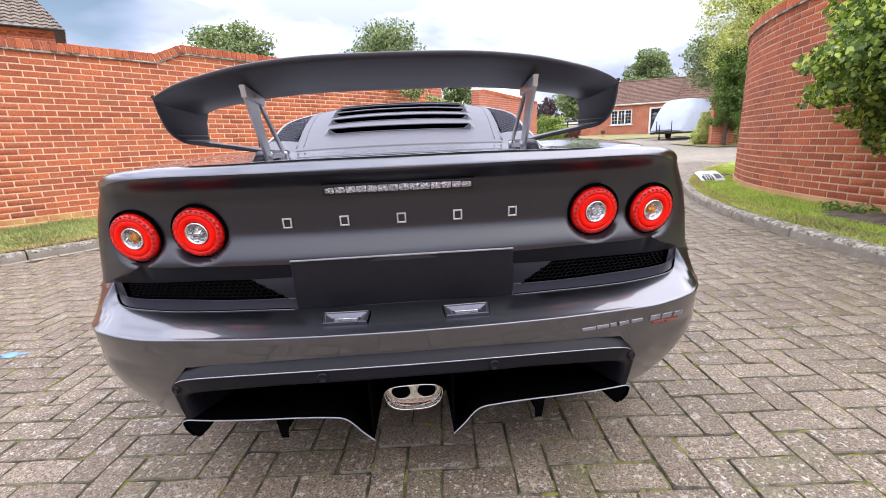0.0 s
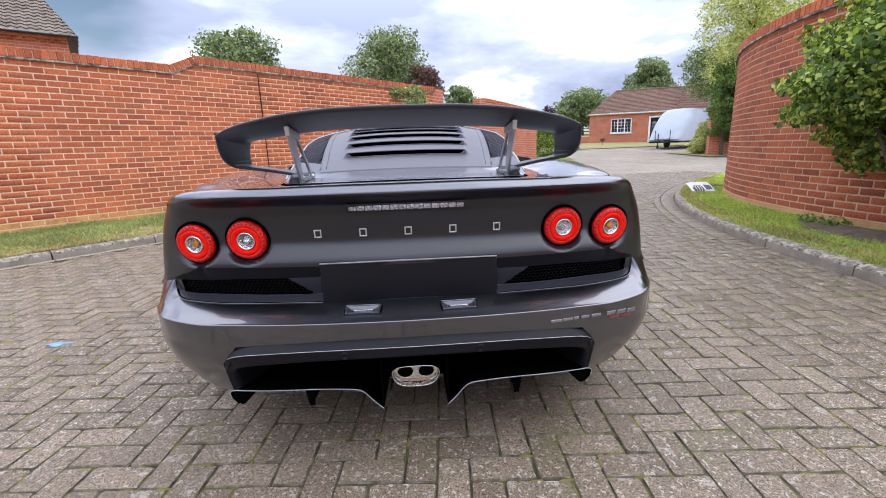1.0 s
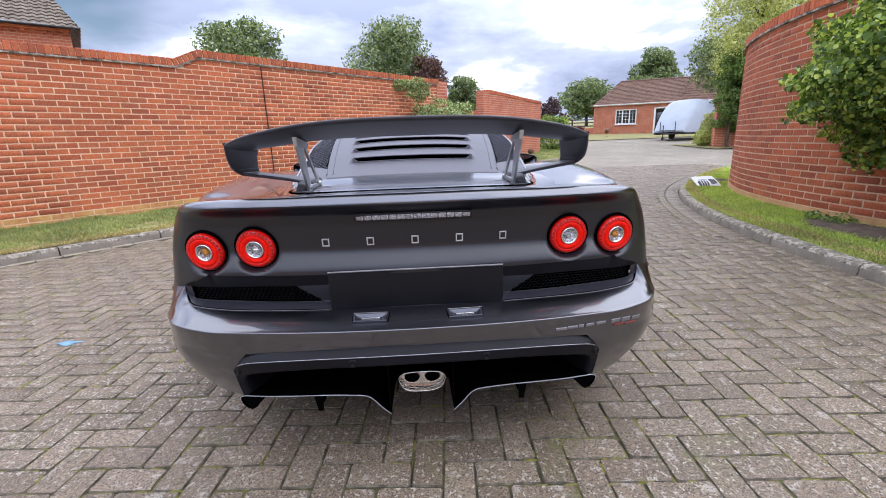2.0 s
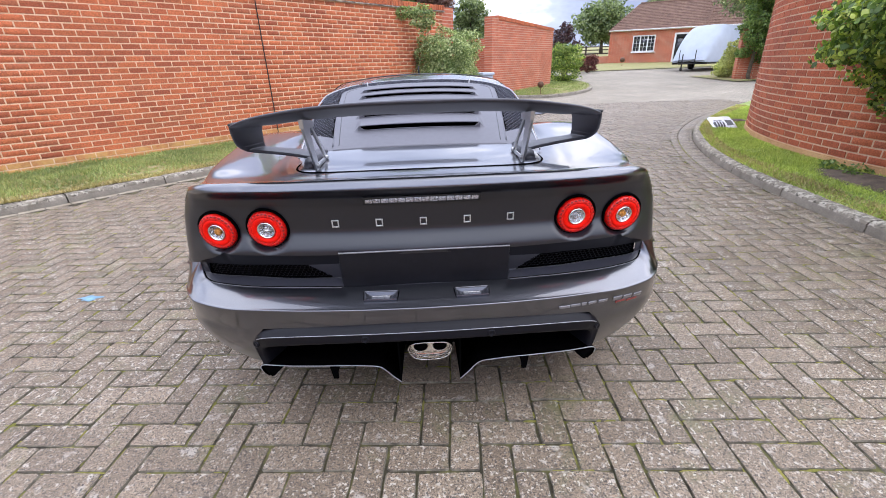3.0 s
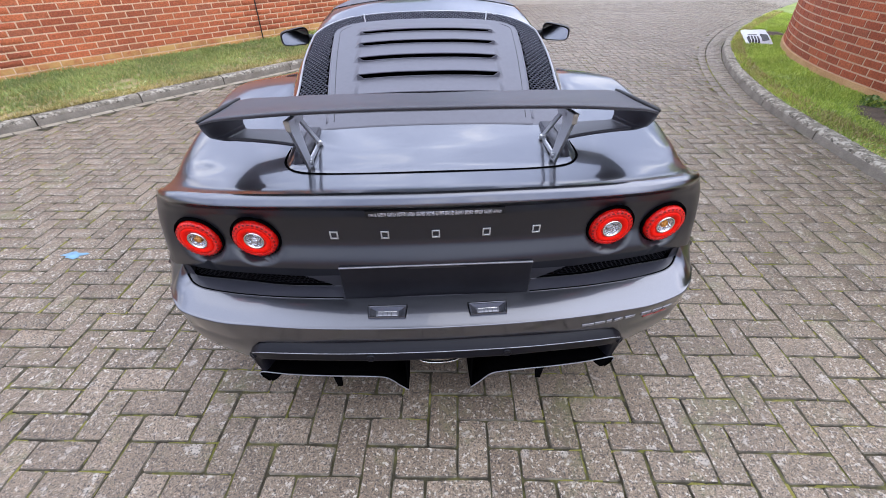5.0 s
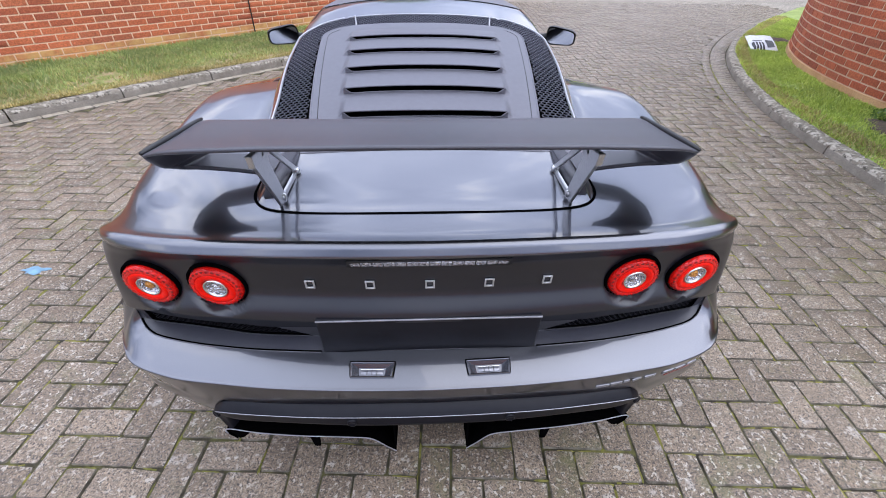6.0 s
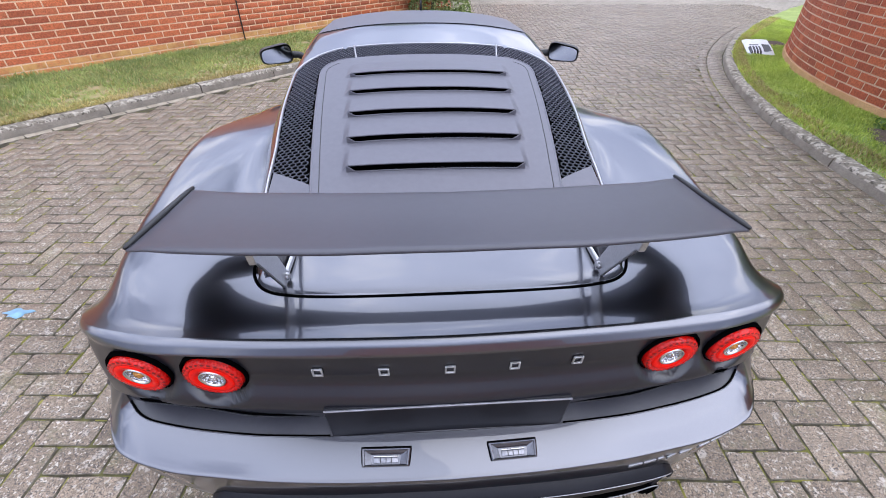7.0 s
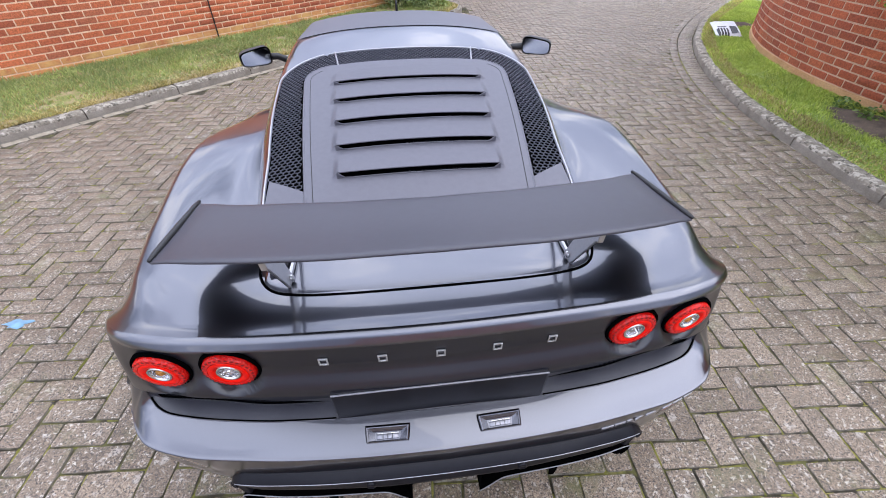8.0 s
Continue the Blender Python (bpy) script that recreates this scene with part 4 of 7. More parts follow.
def lamp_pod(x):
    """A shallow lamp let into the bumper's shelf, its frame proud of the paint."""
    m = Matrix.Translation((x, -0.1115, 0.5125)) @ pose(0, 0, 0, 20, 0, 2 if x > 0 else -2)
    outer = [(-0.054, 0.018), (0.054, 0.018), (0.050, -0.018), (-0.050, -0.018)]
    inner = [(-0.029, 0.004), (0.029, 0.004), (0.028, -0.012), (-0.028, -0.012)]
    rings = [[m @ Vector((a * 1.03, b * 1.05, -0.006)) for a, b in outer], [m @ Vector((a * 1.02, b * 1.04, 0.0060)) for a, b in outer],
             [m @ Vector((a * 0.98, b * 0.95, 0.0080)) for a, b in outer], [m @ Vector((a * 0.92, b * 0.86, 0.0074)) for a, b in outer],
             [m @ Vector((a * 0.90, b * 0.80, 0.0052)) for a, b in outer], [m @ Vector((a, b, -0.004)) for a, b in inner]]
    verts = [v for r in rings for v in r]
    faces = [(4 * r + i, 4 * r + (i + 1) % 4, 4 * r + 4 + (i + 1) % 4, 4 * r + 4 + i) for r in range(5) for i in range(4)]
    pod = add_mesh("reverse_lamp", verts, faces, POD, CAR, False, "small trapezoid lamp pod with clear lens")
    line = [rings[0][k].lerp(rings[0][(k + 1) % 4], e / 6) + Vector((0, 0, 0.0075)) for k in range(4) for e in range(6)]
    add_mesh("gasket", *tube(line, 0.0019, 6, True), VOID, pod)
    bm = bmesh.new()
    box_bm((0.054, 0.013, 0.005), (0, -0.0045, -0.0030), 0.002, bm=bm)
    bm.transform(m)
    part("lens", bm, POD_LENS, pod)
    bm = box_bm((0.056, 0.0026, 0.004), (0, 0.0030, -0.0025), 0.001)
    bm.transform(m)
    part("reflector", bm, CHROME, pod)
    for k in (-0.012, 0.0, 0.012):
        bm = box_bm((0.002, 0.012, 0.004), (k, -0.0045, -0.0021), 0.0005)
        bm.transform(m)
        part("cell_wall", bm, BLACK, pod)


for sx in (-1, 1):
    lamp_pod(sx * 0.143)


def side_script():
    """Plain silver and red bars where the model script stands on the bumper's corner."""
    def at(x, z):
        a = min((abs(BUMPER_AT(0.5 + t / 1200, 0.7).x - x), 0.5 + t / 1200) for t in range(601))[1]
        b = min((abs(BUMPER_AT(a, 0.40 + t / 400).z - z), 0.40 + t / 400) for t in range(240))[1]
        p, r = BUMPER_AT(a, b), BUMPER_AT(a, b - 0.02)
        q = BUMPER_AT(a + 0.012, b)
        q.z = p.z
        d = (q - p).normalized()
        n = d.cross(r - p).normalized()
        return Matrix.Translation(p) @ Matrix((d, n.cross(d), n)).transposed().to_4x4()
    first = None
    for x, w, z, h, mat in SCRIPT:
        bm = box_bm((w, h, 0.004), (0, 0, 0.0004), 0.0008)
        bm.transform(at(x, z))
        ob = part("script_bar", bm, mat, first or CAR)
        if first is None:
            first = ob
            ob["label"] = "plain silver and red script bars"


SCRIPT = ((0.435, 0.036, 0.4535, 0.008, SCRIPT_GREY), (0.473, 0.033, 0.4545, 0.008, SCRIPT_GREY), (0.5015, 0.017, 0.4550, 0.009, SCRIPT_GREY), (0.5305, 0.033, 0.4555, 0.009, SCRIPT_GREY), (0.568, 0.034, 0.4560, 0.009, SCRIPT_GREY),
          (0.620, 0.034, 0.4545, 0.014, SCRIPT_GREY), (0.659, 0.035, 0.4520, 0.014, SCRIPT_GREY), (0.698, 0.034, 0.4490, 0.014, SCRIPT_GREY), (0.634, 0.040, 0.4380, 0.007, BADGE_RED), (0.680, 0.044, 0.4330, 0.007, BADGE_RED))
side_script()


# ---- diffuser and exhaust
def bmesh_of(verts, faces):
    bm = bmesh.new()
    vs = [bm.verts.new(v) for v in verts]
    for f in faces:
        bm.faces.new([vs[i] for i in f])
    return bm


LIP_TOP = ((0, -0.150, 0.443), (0.15, -0.148, 0.442), (0.30, -0.137, 0.437), (0.45, -0.119, 0.433), (0.512, -0.102, 0.420), (0.541, -0.088, 0.404), (0.560, -0.074, 0.380), (0.567, -0.064, 0.350), (0.562, -0.058, 0.310), (0.553, -0.056, 0.274))
LIP_CREST = ((0, -0.184, 0.421), (0.15, -0.1815, 0.4205), (0.30, -0.1735, 0.4180), (0.45, -0.1545, 0.409), (0.512, -0.142, 0.4015), (0.541, -0.132, 0.392), (0.560, -0.120, 0.376), (0.567, -0.110, 0.350), (0.562, -0.105, 0.312), (0.553, -0.104, 0.274))
LIP_LOW = ((0, -0.186, 0.393), (0.15, -0.184, 0.392), (0.30, -0.170, 0.386), (0.45, -0.1475, 0.372), (0.505, -0.133, 0.362), (0.526, -0.122, 0.352), (0.538, -0.113, 0.340), (0.543, -0.107, 0.322), (0.543, -0.103, 0.298), (0.541, -0.104, 0.274))


def diffuser():
    def rail(pts, a):
        p = catmull([Vector(q) for q in pts], abs(2 * a - 1))
        return Vector((p.x if a > 0.5 else -p.x, p.y, p.z))

    def sheet(a, b):
        """The upper lip: out from under the bumper, over a rounded crest, down and back in; its ends bend down to the trays."""
        top, crest, low = rail(LIP_TOP, a), rail(LIP_CREST, a), rail(LIP_LOW, a)
        if b < 0.4:
            t = b / 0.4
            return top.lerp(crest + Vector((0, 0.003, 0.0018)), t) + Vector((0, 0, 0.0035 * math.sin(math.pi * t)))
        if b < 0.5:
            t = (b - 0.4) / 0.1
            return (crest + Vector((0, 0.003, 0.0018))).lerp(crest + Vector((0, 0.001, -0.003)), t) + Vector((0, -0.0012 * math.sin(math.pi * t), 0))
        if b < 0.75:
            return (crest + Vector((0, 0.001, -0.003))).lerp(low, (b - 0.5) / 0.25)
        t = (b - 0.75) / 0.25
        return low + Vector((-0.10 * low.x * t * ease(0.45, 0.55, abs(low.x)), 0.14 * t, -0.006 * t))
    dif = part("diffuser", bmesh_of(*grid_mesh(sheet, 200, 20)), DIFFUSER, CAR, "black rear diffuser with fins")
    # a thin bright bar puts the highlight on the lip's crest into the shape
    edge = [sheet(i / 160, 0.44) + Vector((0, -0.0004, 0.0003)) for i in range(33, 128)]
    add_mesh("edge", *tube(edge, 0.0012, 6), TRIM, dif)
    # inner panels, trays and fins are near-black, their shade put into the colour
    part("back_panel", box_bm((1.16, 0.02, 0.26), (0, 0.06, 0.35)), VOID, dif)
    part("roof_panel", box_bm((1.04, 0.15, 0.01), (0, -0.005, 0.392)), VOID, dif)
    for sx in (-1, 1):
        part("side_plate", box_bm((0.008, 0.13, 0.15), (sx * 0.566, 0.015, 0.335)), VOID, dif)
        # lower tray of one side: outer curl, flat, ramp, inner fin
        path = [(0.541, 0.228), (0.560, 0.246), (0.566, 0.264), (0.553, 0.2735), (0.52, 0.2745), (0.45, 0.277), (0.30, 0.2805), (0.20, 0.2765), (0.165, 0.2705), (0.145, 0.255), (0.125, 0.232), (0.098, 0.206)]
        wide, deep = (0.0, 0.098, 0.15, 0.30, 0.45, 0.55, 0.6), (-0.150, -0.149, -0.148, -0.142, -0.126, -0.107, -0.100)

        def tray(a, b):
            p = catmull([(x, z, 0) for x, z in path], a)
            return Vector((sx * p.x, curve(wide, deep, p.x) + 0.30 * b, p.y - 0.050 * b))
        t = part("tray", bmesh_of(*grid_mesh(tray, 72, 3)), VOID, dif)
        add_mesh("edge", *tube([tray(i / 72, 0) for i in range(8, 73)], 0.0016, 6), TRIM, t)
        for x, drop, top, y0, thick in ((0.100, 0.203, 0.39, -0.146, 0.006), (0.316, 0.224, 0.279, -0.139, 0.006), (0.541, 0.222, 0.274, -0.106, 0.006)):
            outline = [(y0, top), (0.18, top - 0.03), (0.18, drop - 0.03), (y0 + 0.10, drop - 0.006), (y0 + 0.045, drop), (y0 + 0.012, drop + 0.012)]
            m = Matrix.Translation((sx * x, 0, 0)) @ Matrix(((0, 0, 1), (1, 0, 0), (0, 1, 0))).to_4x4()
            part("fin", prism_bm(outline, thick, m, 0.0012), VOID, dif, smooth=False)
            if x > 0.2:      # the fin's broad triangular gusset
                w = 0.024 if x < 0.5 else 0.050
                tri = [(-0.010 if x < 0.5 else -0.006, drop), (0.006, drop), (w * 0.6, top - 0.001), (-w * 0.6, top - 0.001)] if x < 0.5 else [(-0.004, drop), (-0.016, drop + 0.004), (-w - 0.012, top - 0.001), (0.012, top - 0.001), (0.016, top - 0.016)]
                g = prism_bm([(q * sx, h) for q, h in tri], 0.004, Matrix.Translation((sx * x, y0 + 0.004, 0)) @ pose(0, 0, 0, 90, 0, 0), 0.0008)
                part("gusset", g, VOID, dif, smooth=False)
        v, f = lathe([(0.012, -0.004), (0.012, 0.001), (0.0085, 0.003), (0.0075, 0.0015), (0.0002, 0.0015)], 16)
        add_mesh("bolt", *moved((v, f), Matrix.Translation((sx * 0.195, -0.1835, 0.404)) @ pose(0, 0, 0, 88, 0, 0)), DIFFUSER, dif)
        add_mesh("bolt", *moved((v, f), Matrix.Translation((sx * 0.556, -0.120, 0.366)) @ pose(0, 0, 0, 90, 0, sx * 30)), DIFFUSER, dif)


diffuser()


def exhaust():
    """A polished tip: an oval rim, a plate and two holes."""
    def oval(rx, rz, n=40):
        out = []
        for i in range(n):
            q = 2 * math.pi * i / n
            c, s = math.cos(q), math.sin(q)
            x = rx * math.copysign(abs(c) ** 0.62, c)
            z = rz * math.copysign(abs(s) ** 0.72, s)
            out.append((x * (1.0 + 0.16 * z / rz * (1 if z > 0 else 0.9)), z))
        return out
    at = Vector((0.002, -0.055, 0.255))
    verts, faces = [], []
    rings = [(0.077, 0.038, 0.12), (0.077, 0.038, 0.0), (0.0755, 0.0365, -0.003), (0.072, 0.0335, -0.001), (0.070, 0.0315, 0.03)]
    for rx, rz, y in rings:
        verts += [at + Vector((x, y, z)) for x, z in oval(rx, rz)]
    for r in range(len(rings) - 1):
        faces += [(r * 40 + i, r * 40 + (i + 1) % 40, (r + 1) * 40 + (i + 1) % 40, (r + 1) * 40 + i) for i in range(40)]
    ob = add_mesh("exhaust", verts, faces, CHROME, CAR, label="polished steel twin-outlet exhaust tip")
    plate = [at + Vector((x, 0.022, z)) for x, z in oval(0.070, 0.0315)]
    add_mesh("baffle", plate, [tuple(range(40))], CHROME, ob, False)
    for sx in (-1, 1):
        m = Matrix.Translation(at + Vector((sx * 0.034, 0.0205, 0.007))) @ pose(0, 0, 0, 90, 0, 0) @ Matrix.Diagonal((1.15, 0.95, 1, 1))
        add_mesh("outlet", *moved(lathe([(0.0245, -0.001), (0.0225, 0.003), (0.0215, 0.001)], 24), m), CHROME, ob)
        # a near-black disc draws the shade inside the bore
        add_mesh("bore", *moved(lathe([(0.0218, 0.0008), (0.0002, 0.0009)], 24), m), VOID, ob)


exhaust()


# ---- height of the canopy, to which the lid rises
CAN_Y = (0.24, 0.31, 0.37, 0.44, 0.55, 0.67, 0.80, 0.94, 1.10, 1.30, 1.60, 1.95, 2.22, 2.60, 2.98)
CAN_Z = (0.870, 0.895, 0.917, 0.944, 0.984, 1.016, 1.042, 1.062, 1.082, 1.106, 1.128, 1.122, 1.085, 0.94, 0.78)
CAN_W = (0.443, 0.446, 0.450, 0.455, 0.460, 0.470, 0.480, 0.487, 0.492, 0.492, 0.485, 0.475, 0.49, 0.57, 0.62)


def canopy_top(x, y):
    w = curve(CAN_Y, CAN_W, y)
    return curve(CAN_Y, CAN_Z, y) - 0.045 * (0.15 + 0.85 * ease(0.25, 0.62, y)) * (abs(x) / w) ** 2.4


def cover_foot(x):
    """Where the lid ends and the engine cover begins."""
    return 0.306 - 0.06 * x * x


# ---- engine lid between the wing's feet
def lid_edge(a):
    """Half outline of the lid's rear edge."""
    pts = [(0, 0.018), (0.18, 0.020), (0.30, 0.031), (0.365, 0.054), (0.400, 0.103), (0.410, 0.16), (0.412, 0.225)]
    p = catmull([(x, y, 0) for x, y in pts], a)
    return p.x, p.y


def deck_z(x, y):
    """Height of the rear deck near the lid."""
    return curve((-0.09, -0.059, -0.019, 0.319, 0.5), (0.884, 0.8790, 0.8800, 0.883, 0.889), y) - (0.025 + 0.155 * max(0, y)) * x * x


def engine_lid():
    def fn(a, b):
        u = abs(2 * a - 1)
        x, y = lid_edge(u)
        x = x - 0.006 if u > 0.6 else x
        foot = cover_foot(x)
        yy = (y + 0.006) + max(0.0, foot - y - 0.006) * b
        sx = 1 if a > 0.5 else -1
        base = deck_z(x, yy) + 0.004 - 0.004 * (1 - b) ** 12
        rise = min(1.0, max(0.0, (yy - 0.09) / (foot - 0.09))) ** 1.7
        return Vector((sx * x, yy, base + (canopy_top(x, foot) + 0.010 - base) * rise))
    lid = add_mesh("engine_lid", *grid_mesh(fn, 80, 24), PAINT, CAR, label="glossy grey engine lid with black seal")
    line = []
    for i in range(81):
        u = 2 * i / 80 - 1
        x, y = lid_edge(abs(u))
        line.append((math.copysign(x, u), y, deck_z(x, y) - 0.0005))
    add_mesh("seal", *tube(line, 0.0036, 8), VOID, lid, label="black rubber seal")
    def under(a, b):
        x, y = -0.41 + 0.82 * a, 0.06 + 0.28 * b
        return Vector((x, y, deck_z(x, y) - 0.006))
    add_mesh("lid_bed", *grid_mesh(under, 30, 12), PAINT, lid)


engine_lid()

# ---- canopy: engine cover, roof, glass
def canopy_point(u, y, lift=0.0):
    """u from 0 (spine) over the edge at 0.62 to the foot at 1."""
    w = curve(CAN_Y, CAN_W, y)
    if u <= 0.60:
        x = w * u / 0.62
        return Vector((x, y, canopy_top(x, y) + lift))
    t = (u - 0.60) / 0.40
    x0 = w * 0.60 / 0.62
    z0 = canopy_top(x0, y)
    foot_x, foot_z = curve((0.28, 0.8, 1.3, 2.2, 2.98), (0.46, 0.55, 0.60, 0.62, 0.66), y), curve((0.28, 0.8, 1.3, 2.2, 2.98), (0.85, 0.83, 0.78, 0.74, 0.70), y)
    bulge = math.sin(min(1, t * 1.0) * math.pi / 2)
    return Vector((x0 + (foot_x - x0) * (0.55 * bulge + 0.45 * t), y, z0 + (foot_z - z0) * (t ** 1.5) + lift))


def canopy_strip(name, u0, u1, y0, y1, material, nu, nv, lift=0.0, label=""):
    def fn(a, b):
        u = u0 + (u1 - u0) * a
        y = y0 + (y1 - y0) * b
        p = canopy_point(abs(u), y, lift)
        if y < 0.33:
            p.z = min(p.z, 0.865)
        return Vector((math.copysign(p.x, u), p.y, p.z))
    return add_mesh(name, *grid_mesh(fn, nu, nv), material, CAR, label=label)


canopy_strip("roof_shell", -1, 1, 0.318, 1.34, PAINT, 80, 40)
canopy_strip("roof_band", -0.62, 0.62, 1.34, 1.56, PAINT, 50, 10)
canopy_strip("roof", -0.64, 0.64, 1.56, 2.24, COVER, 50, 24, 0.003, "satin dark grey roof panel")
canopy_strip("windscreen", -0.60, 0.60, 2.24, 2.98, DARK_GLASS, 30, 20, 0.0, "dark tinted windscreen")
for sx in (-1, 1):
    canopy_strip("side_window", sx * 0.66, sx * 1.0, 1.34, 2.50, DARK_GLASS, 12, 20, 0.0, "dark side window")
    canopy_strip("roof_rail", sx * 0.60, sx * 0.68, 1.34, 2.98, PAINT, 6, 30, 0.002)


def cover_half(y):
    """Half width of the satin cover, its upper corners rounded."""
    w = curve((0.30, 0.60, 0.95, 1.06), (0.318, 0.345, 0.375, 0.385), y)
    d = max(0.0, y - 0.995) / 0.105
    return w - 0.105 * (1 - math.sqrt(max(0, 1 - min(1, d) ** 2)))


SLOTS = (0.430, 0.538, 0.657, 0.785, 0.921)


def slot_lift(x, y):
    """Each louvre rises to its slot's upper edge and falls back towards the next."""
    near = [s for s in SLOTS if s < y]
    if not near:
        return 0.0
    s = near[-1]
    nxt = SLOTS[SLOTS.index(s) + 1] if s != SLOTS[-1] else s + 0.11
    half = 0.226 + 0.06 * (s - 0.44)
    fade = min(1.0, max(0.0, (half + 0.026 - abs(x)) / 0.018))
    return (0.0190 - 0.014 * (s - 0.44)) * fade * max(0.0, 1 - (y - s) / (nxt - s - 0.002)) ** 0.9


def engine_cover():
    rows = [0.3125 + 0.0125 * i for i in range(62)]
    rows = sorted({r for r in rows if r < 1.060 and all(abs(r - s) > 0.006 for s in SLOTS)} | {1.06, 1.072, 1.082, 1.09, 1.096, 1.0995} | {s - 0.0012 for s in SLOTS} | {s + 0.0008 for s in SLOTS})
    n = 150
    verts, faces = [], []
    rows = [0.303, 0.306] + rows
    for y in rows:
        w = cover_half(y)
        for i in range(n + 1):
            x = w * (2 * i / n - 1)
            yy = y - 0.06 * x * x * (1 - ease(0.306, 0.415, y))
            verts.append(Vector((x, yy, canopy_top(x, yy) + 0.012 + slot_lift(x, y) - (0.012 if y < 0.305 else 0))))
    for j in range(len(rows) - 1):
        slot = [s for s in SLOTS if rows[j] < s < rows[j + 1]]
        for i in range(n):
            k = j * (n + 1) + i
            c = (verts[k].x + verts[k + 1].x) / 2
            if slot and abs(c) < 0.226 + 0.06 * (slot[0] - 0.44) + 0.008:
                continue
            faces.append((k, k + 1, k + n + 2, k + n + 1))
    cover = add_mesh("engine_cover", verts, faces, COVER, CAR, label="satin grey louvred engine cover with five slots")
    for s in SLOTS:
        half = 0.226 + 0.06 * (s - 0.44) + 0.022
        # a near-black sheet draws the shade inside the open slot
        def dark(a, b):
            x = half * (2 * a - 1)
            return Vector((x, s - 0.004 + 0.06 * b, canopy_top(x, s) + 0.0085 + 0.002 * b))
        add_mesh("slot", *grid_mesh(dark, 20, 2), VOID, cover, label="black sheet for the shade in an open slot")
        if s < 0.56:            # ribs of the engine's intake
            for k in range(22):
                x = -0.03 + 0.0115 * k
                part("intake_rib", box_bm((0.0062, 0.012, 0.003), (x, s + 0.004, canopy_top(x, s) + 0.0125), 0.001), POD, cover)
        lip = []
        for i in range(41):
            x = (half - 0.014) * (2 * i / 40 - 1)
            lip.append((x, s + 0.0005, canopy_top(x, s) + 0.012 + slot_lift(x, s + 0.001) - 0.001))
        add_mesh("slat_edge", *tube(lip, 0.0022, 5), COVER, cover)
        def low(x, up):
            return Vector((x, s - 0.0015, canopy_top(x, s) + 0.0125 + up))
        rise = slot_lift(0, s + 0.001)
        sill = [low(-half + 0.014, rise * 0.8), low(-half + 0.032, 0.001)] + [low((half - 0.034) * (2 * i / 24 - 1), 0) for i in range(1, 24)] + [low(half - 0.032, 0.001), low(half - 0.014, rise * 0.8)]
        add_mesh("slot_sill", *tube(sill, 0.0020, 6), COVER, cover)
        for e in (-1, 1):
            add_mesh("slot_end", [low(e * (half - 0.010), rise * 0.9), low(e * (half - 0.010), -0.003), low(e * (half - 0.034), -0.003)], [(0, 1, 2)], COVER, cover, False)
    edge = []
    ys = [0.33 + 0.03 * i for i in range(23)] + [1.03, 1.05, 1.065, 1.078, 1.088, 1.095, 1.0992]
    for sx, seq in ((-1, ys), (1, ys[::-1])):
        for y in seq:
            w = cover_half(y) + 0.001
            edge.append((sx * w, y, canopy_top(w, y) + 0.0095))
    add_mesh("cover_rim", *tube(edge, 0.0042, 6), COVER, cover)
    groove = []
    for sx, seq in ((-1, ys[:-3]), (1, ys[-4::-1])):
        for y in seq:
            w, yy = cover_half(y) - 0.020, y - 0.020 * ease(0.97, 1.08, y)
            groove.append((sx * w, yy, canopy_top(w, yy) + 0.0122))
    add_mesh("groove", *tube(groove, 0.0011, 5), BLACK, cover)
    return cover


engine_cover()


def roof_aerial():
    """A short raked fin on the roof's middle."""
    fin = [(0.0, -0.004), (0.075, -0.004), (0.060, 0.012), (0.030, 0.034), (0.012, 0.060), (0.006, 0.060)]
    m = Matrix.Translation((0, 2.02, canopy_top(0, 2.05) + 0.004)) @ Matrix(((0, 0, 1), (1, 0, 0), (0, 1, 0))).to_4x4()
    part("roof_aerial", prism_bm(fin, 0.012, m, 0.002), BLACK, CAR, "short black roof aerial")


roof_aerial()


def mesh_half(y):
    w = curve(CAN_Y, CAN_W, y) - 0.012
    d = max(0.0, y - 1.052) / 0.185
    return w - 0.185 * (1 - math.sqrt(max(0, 1 - min(1, d) ** 2)))


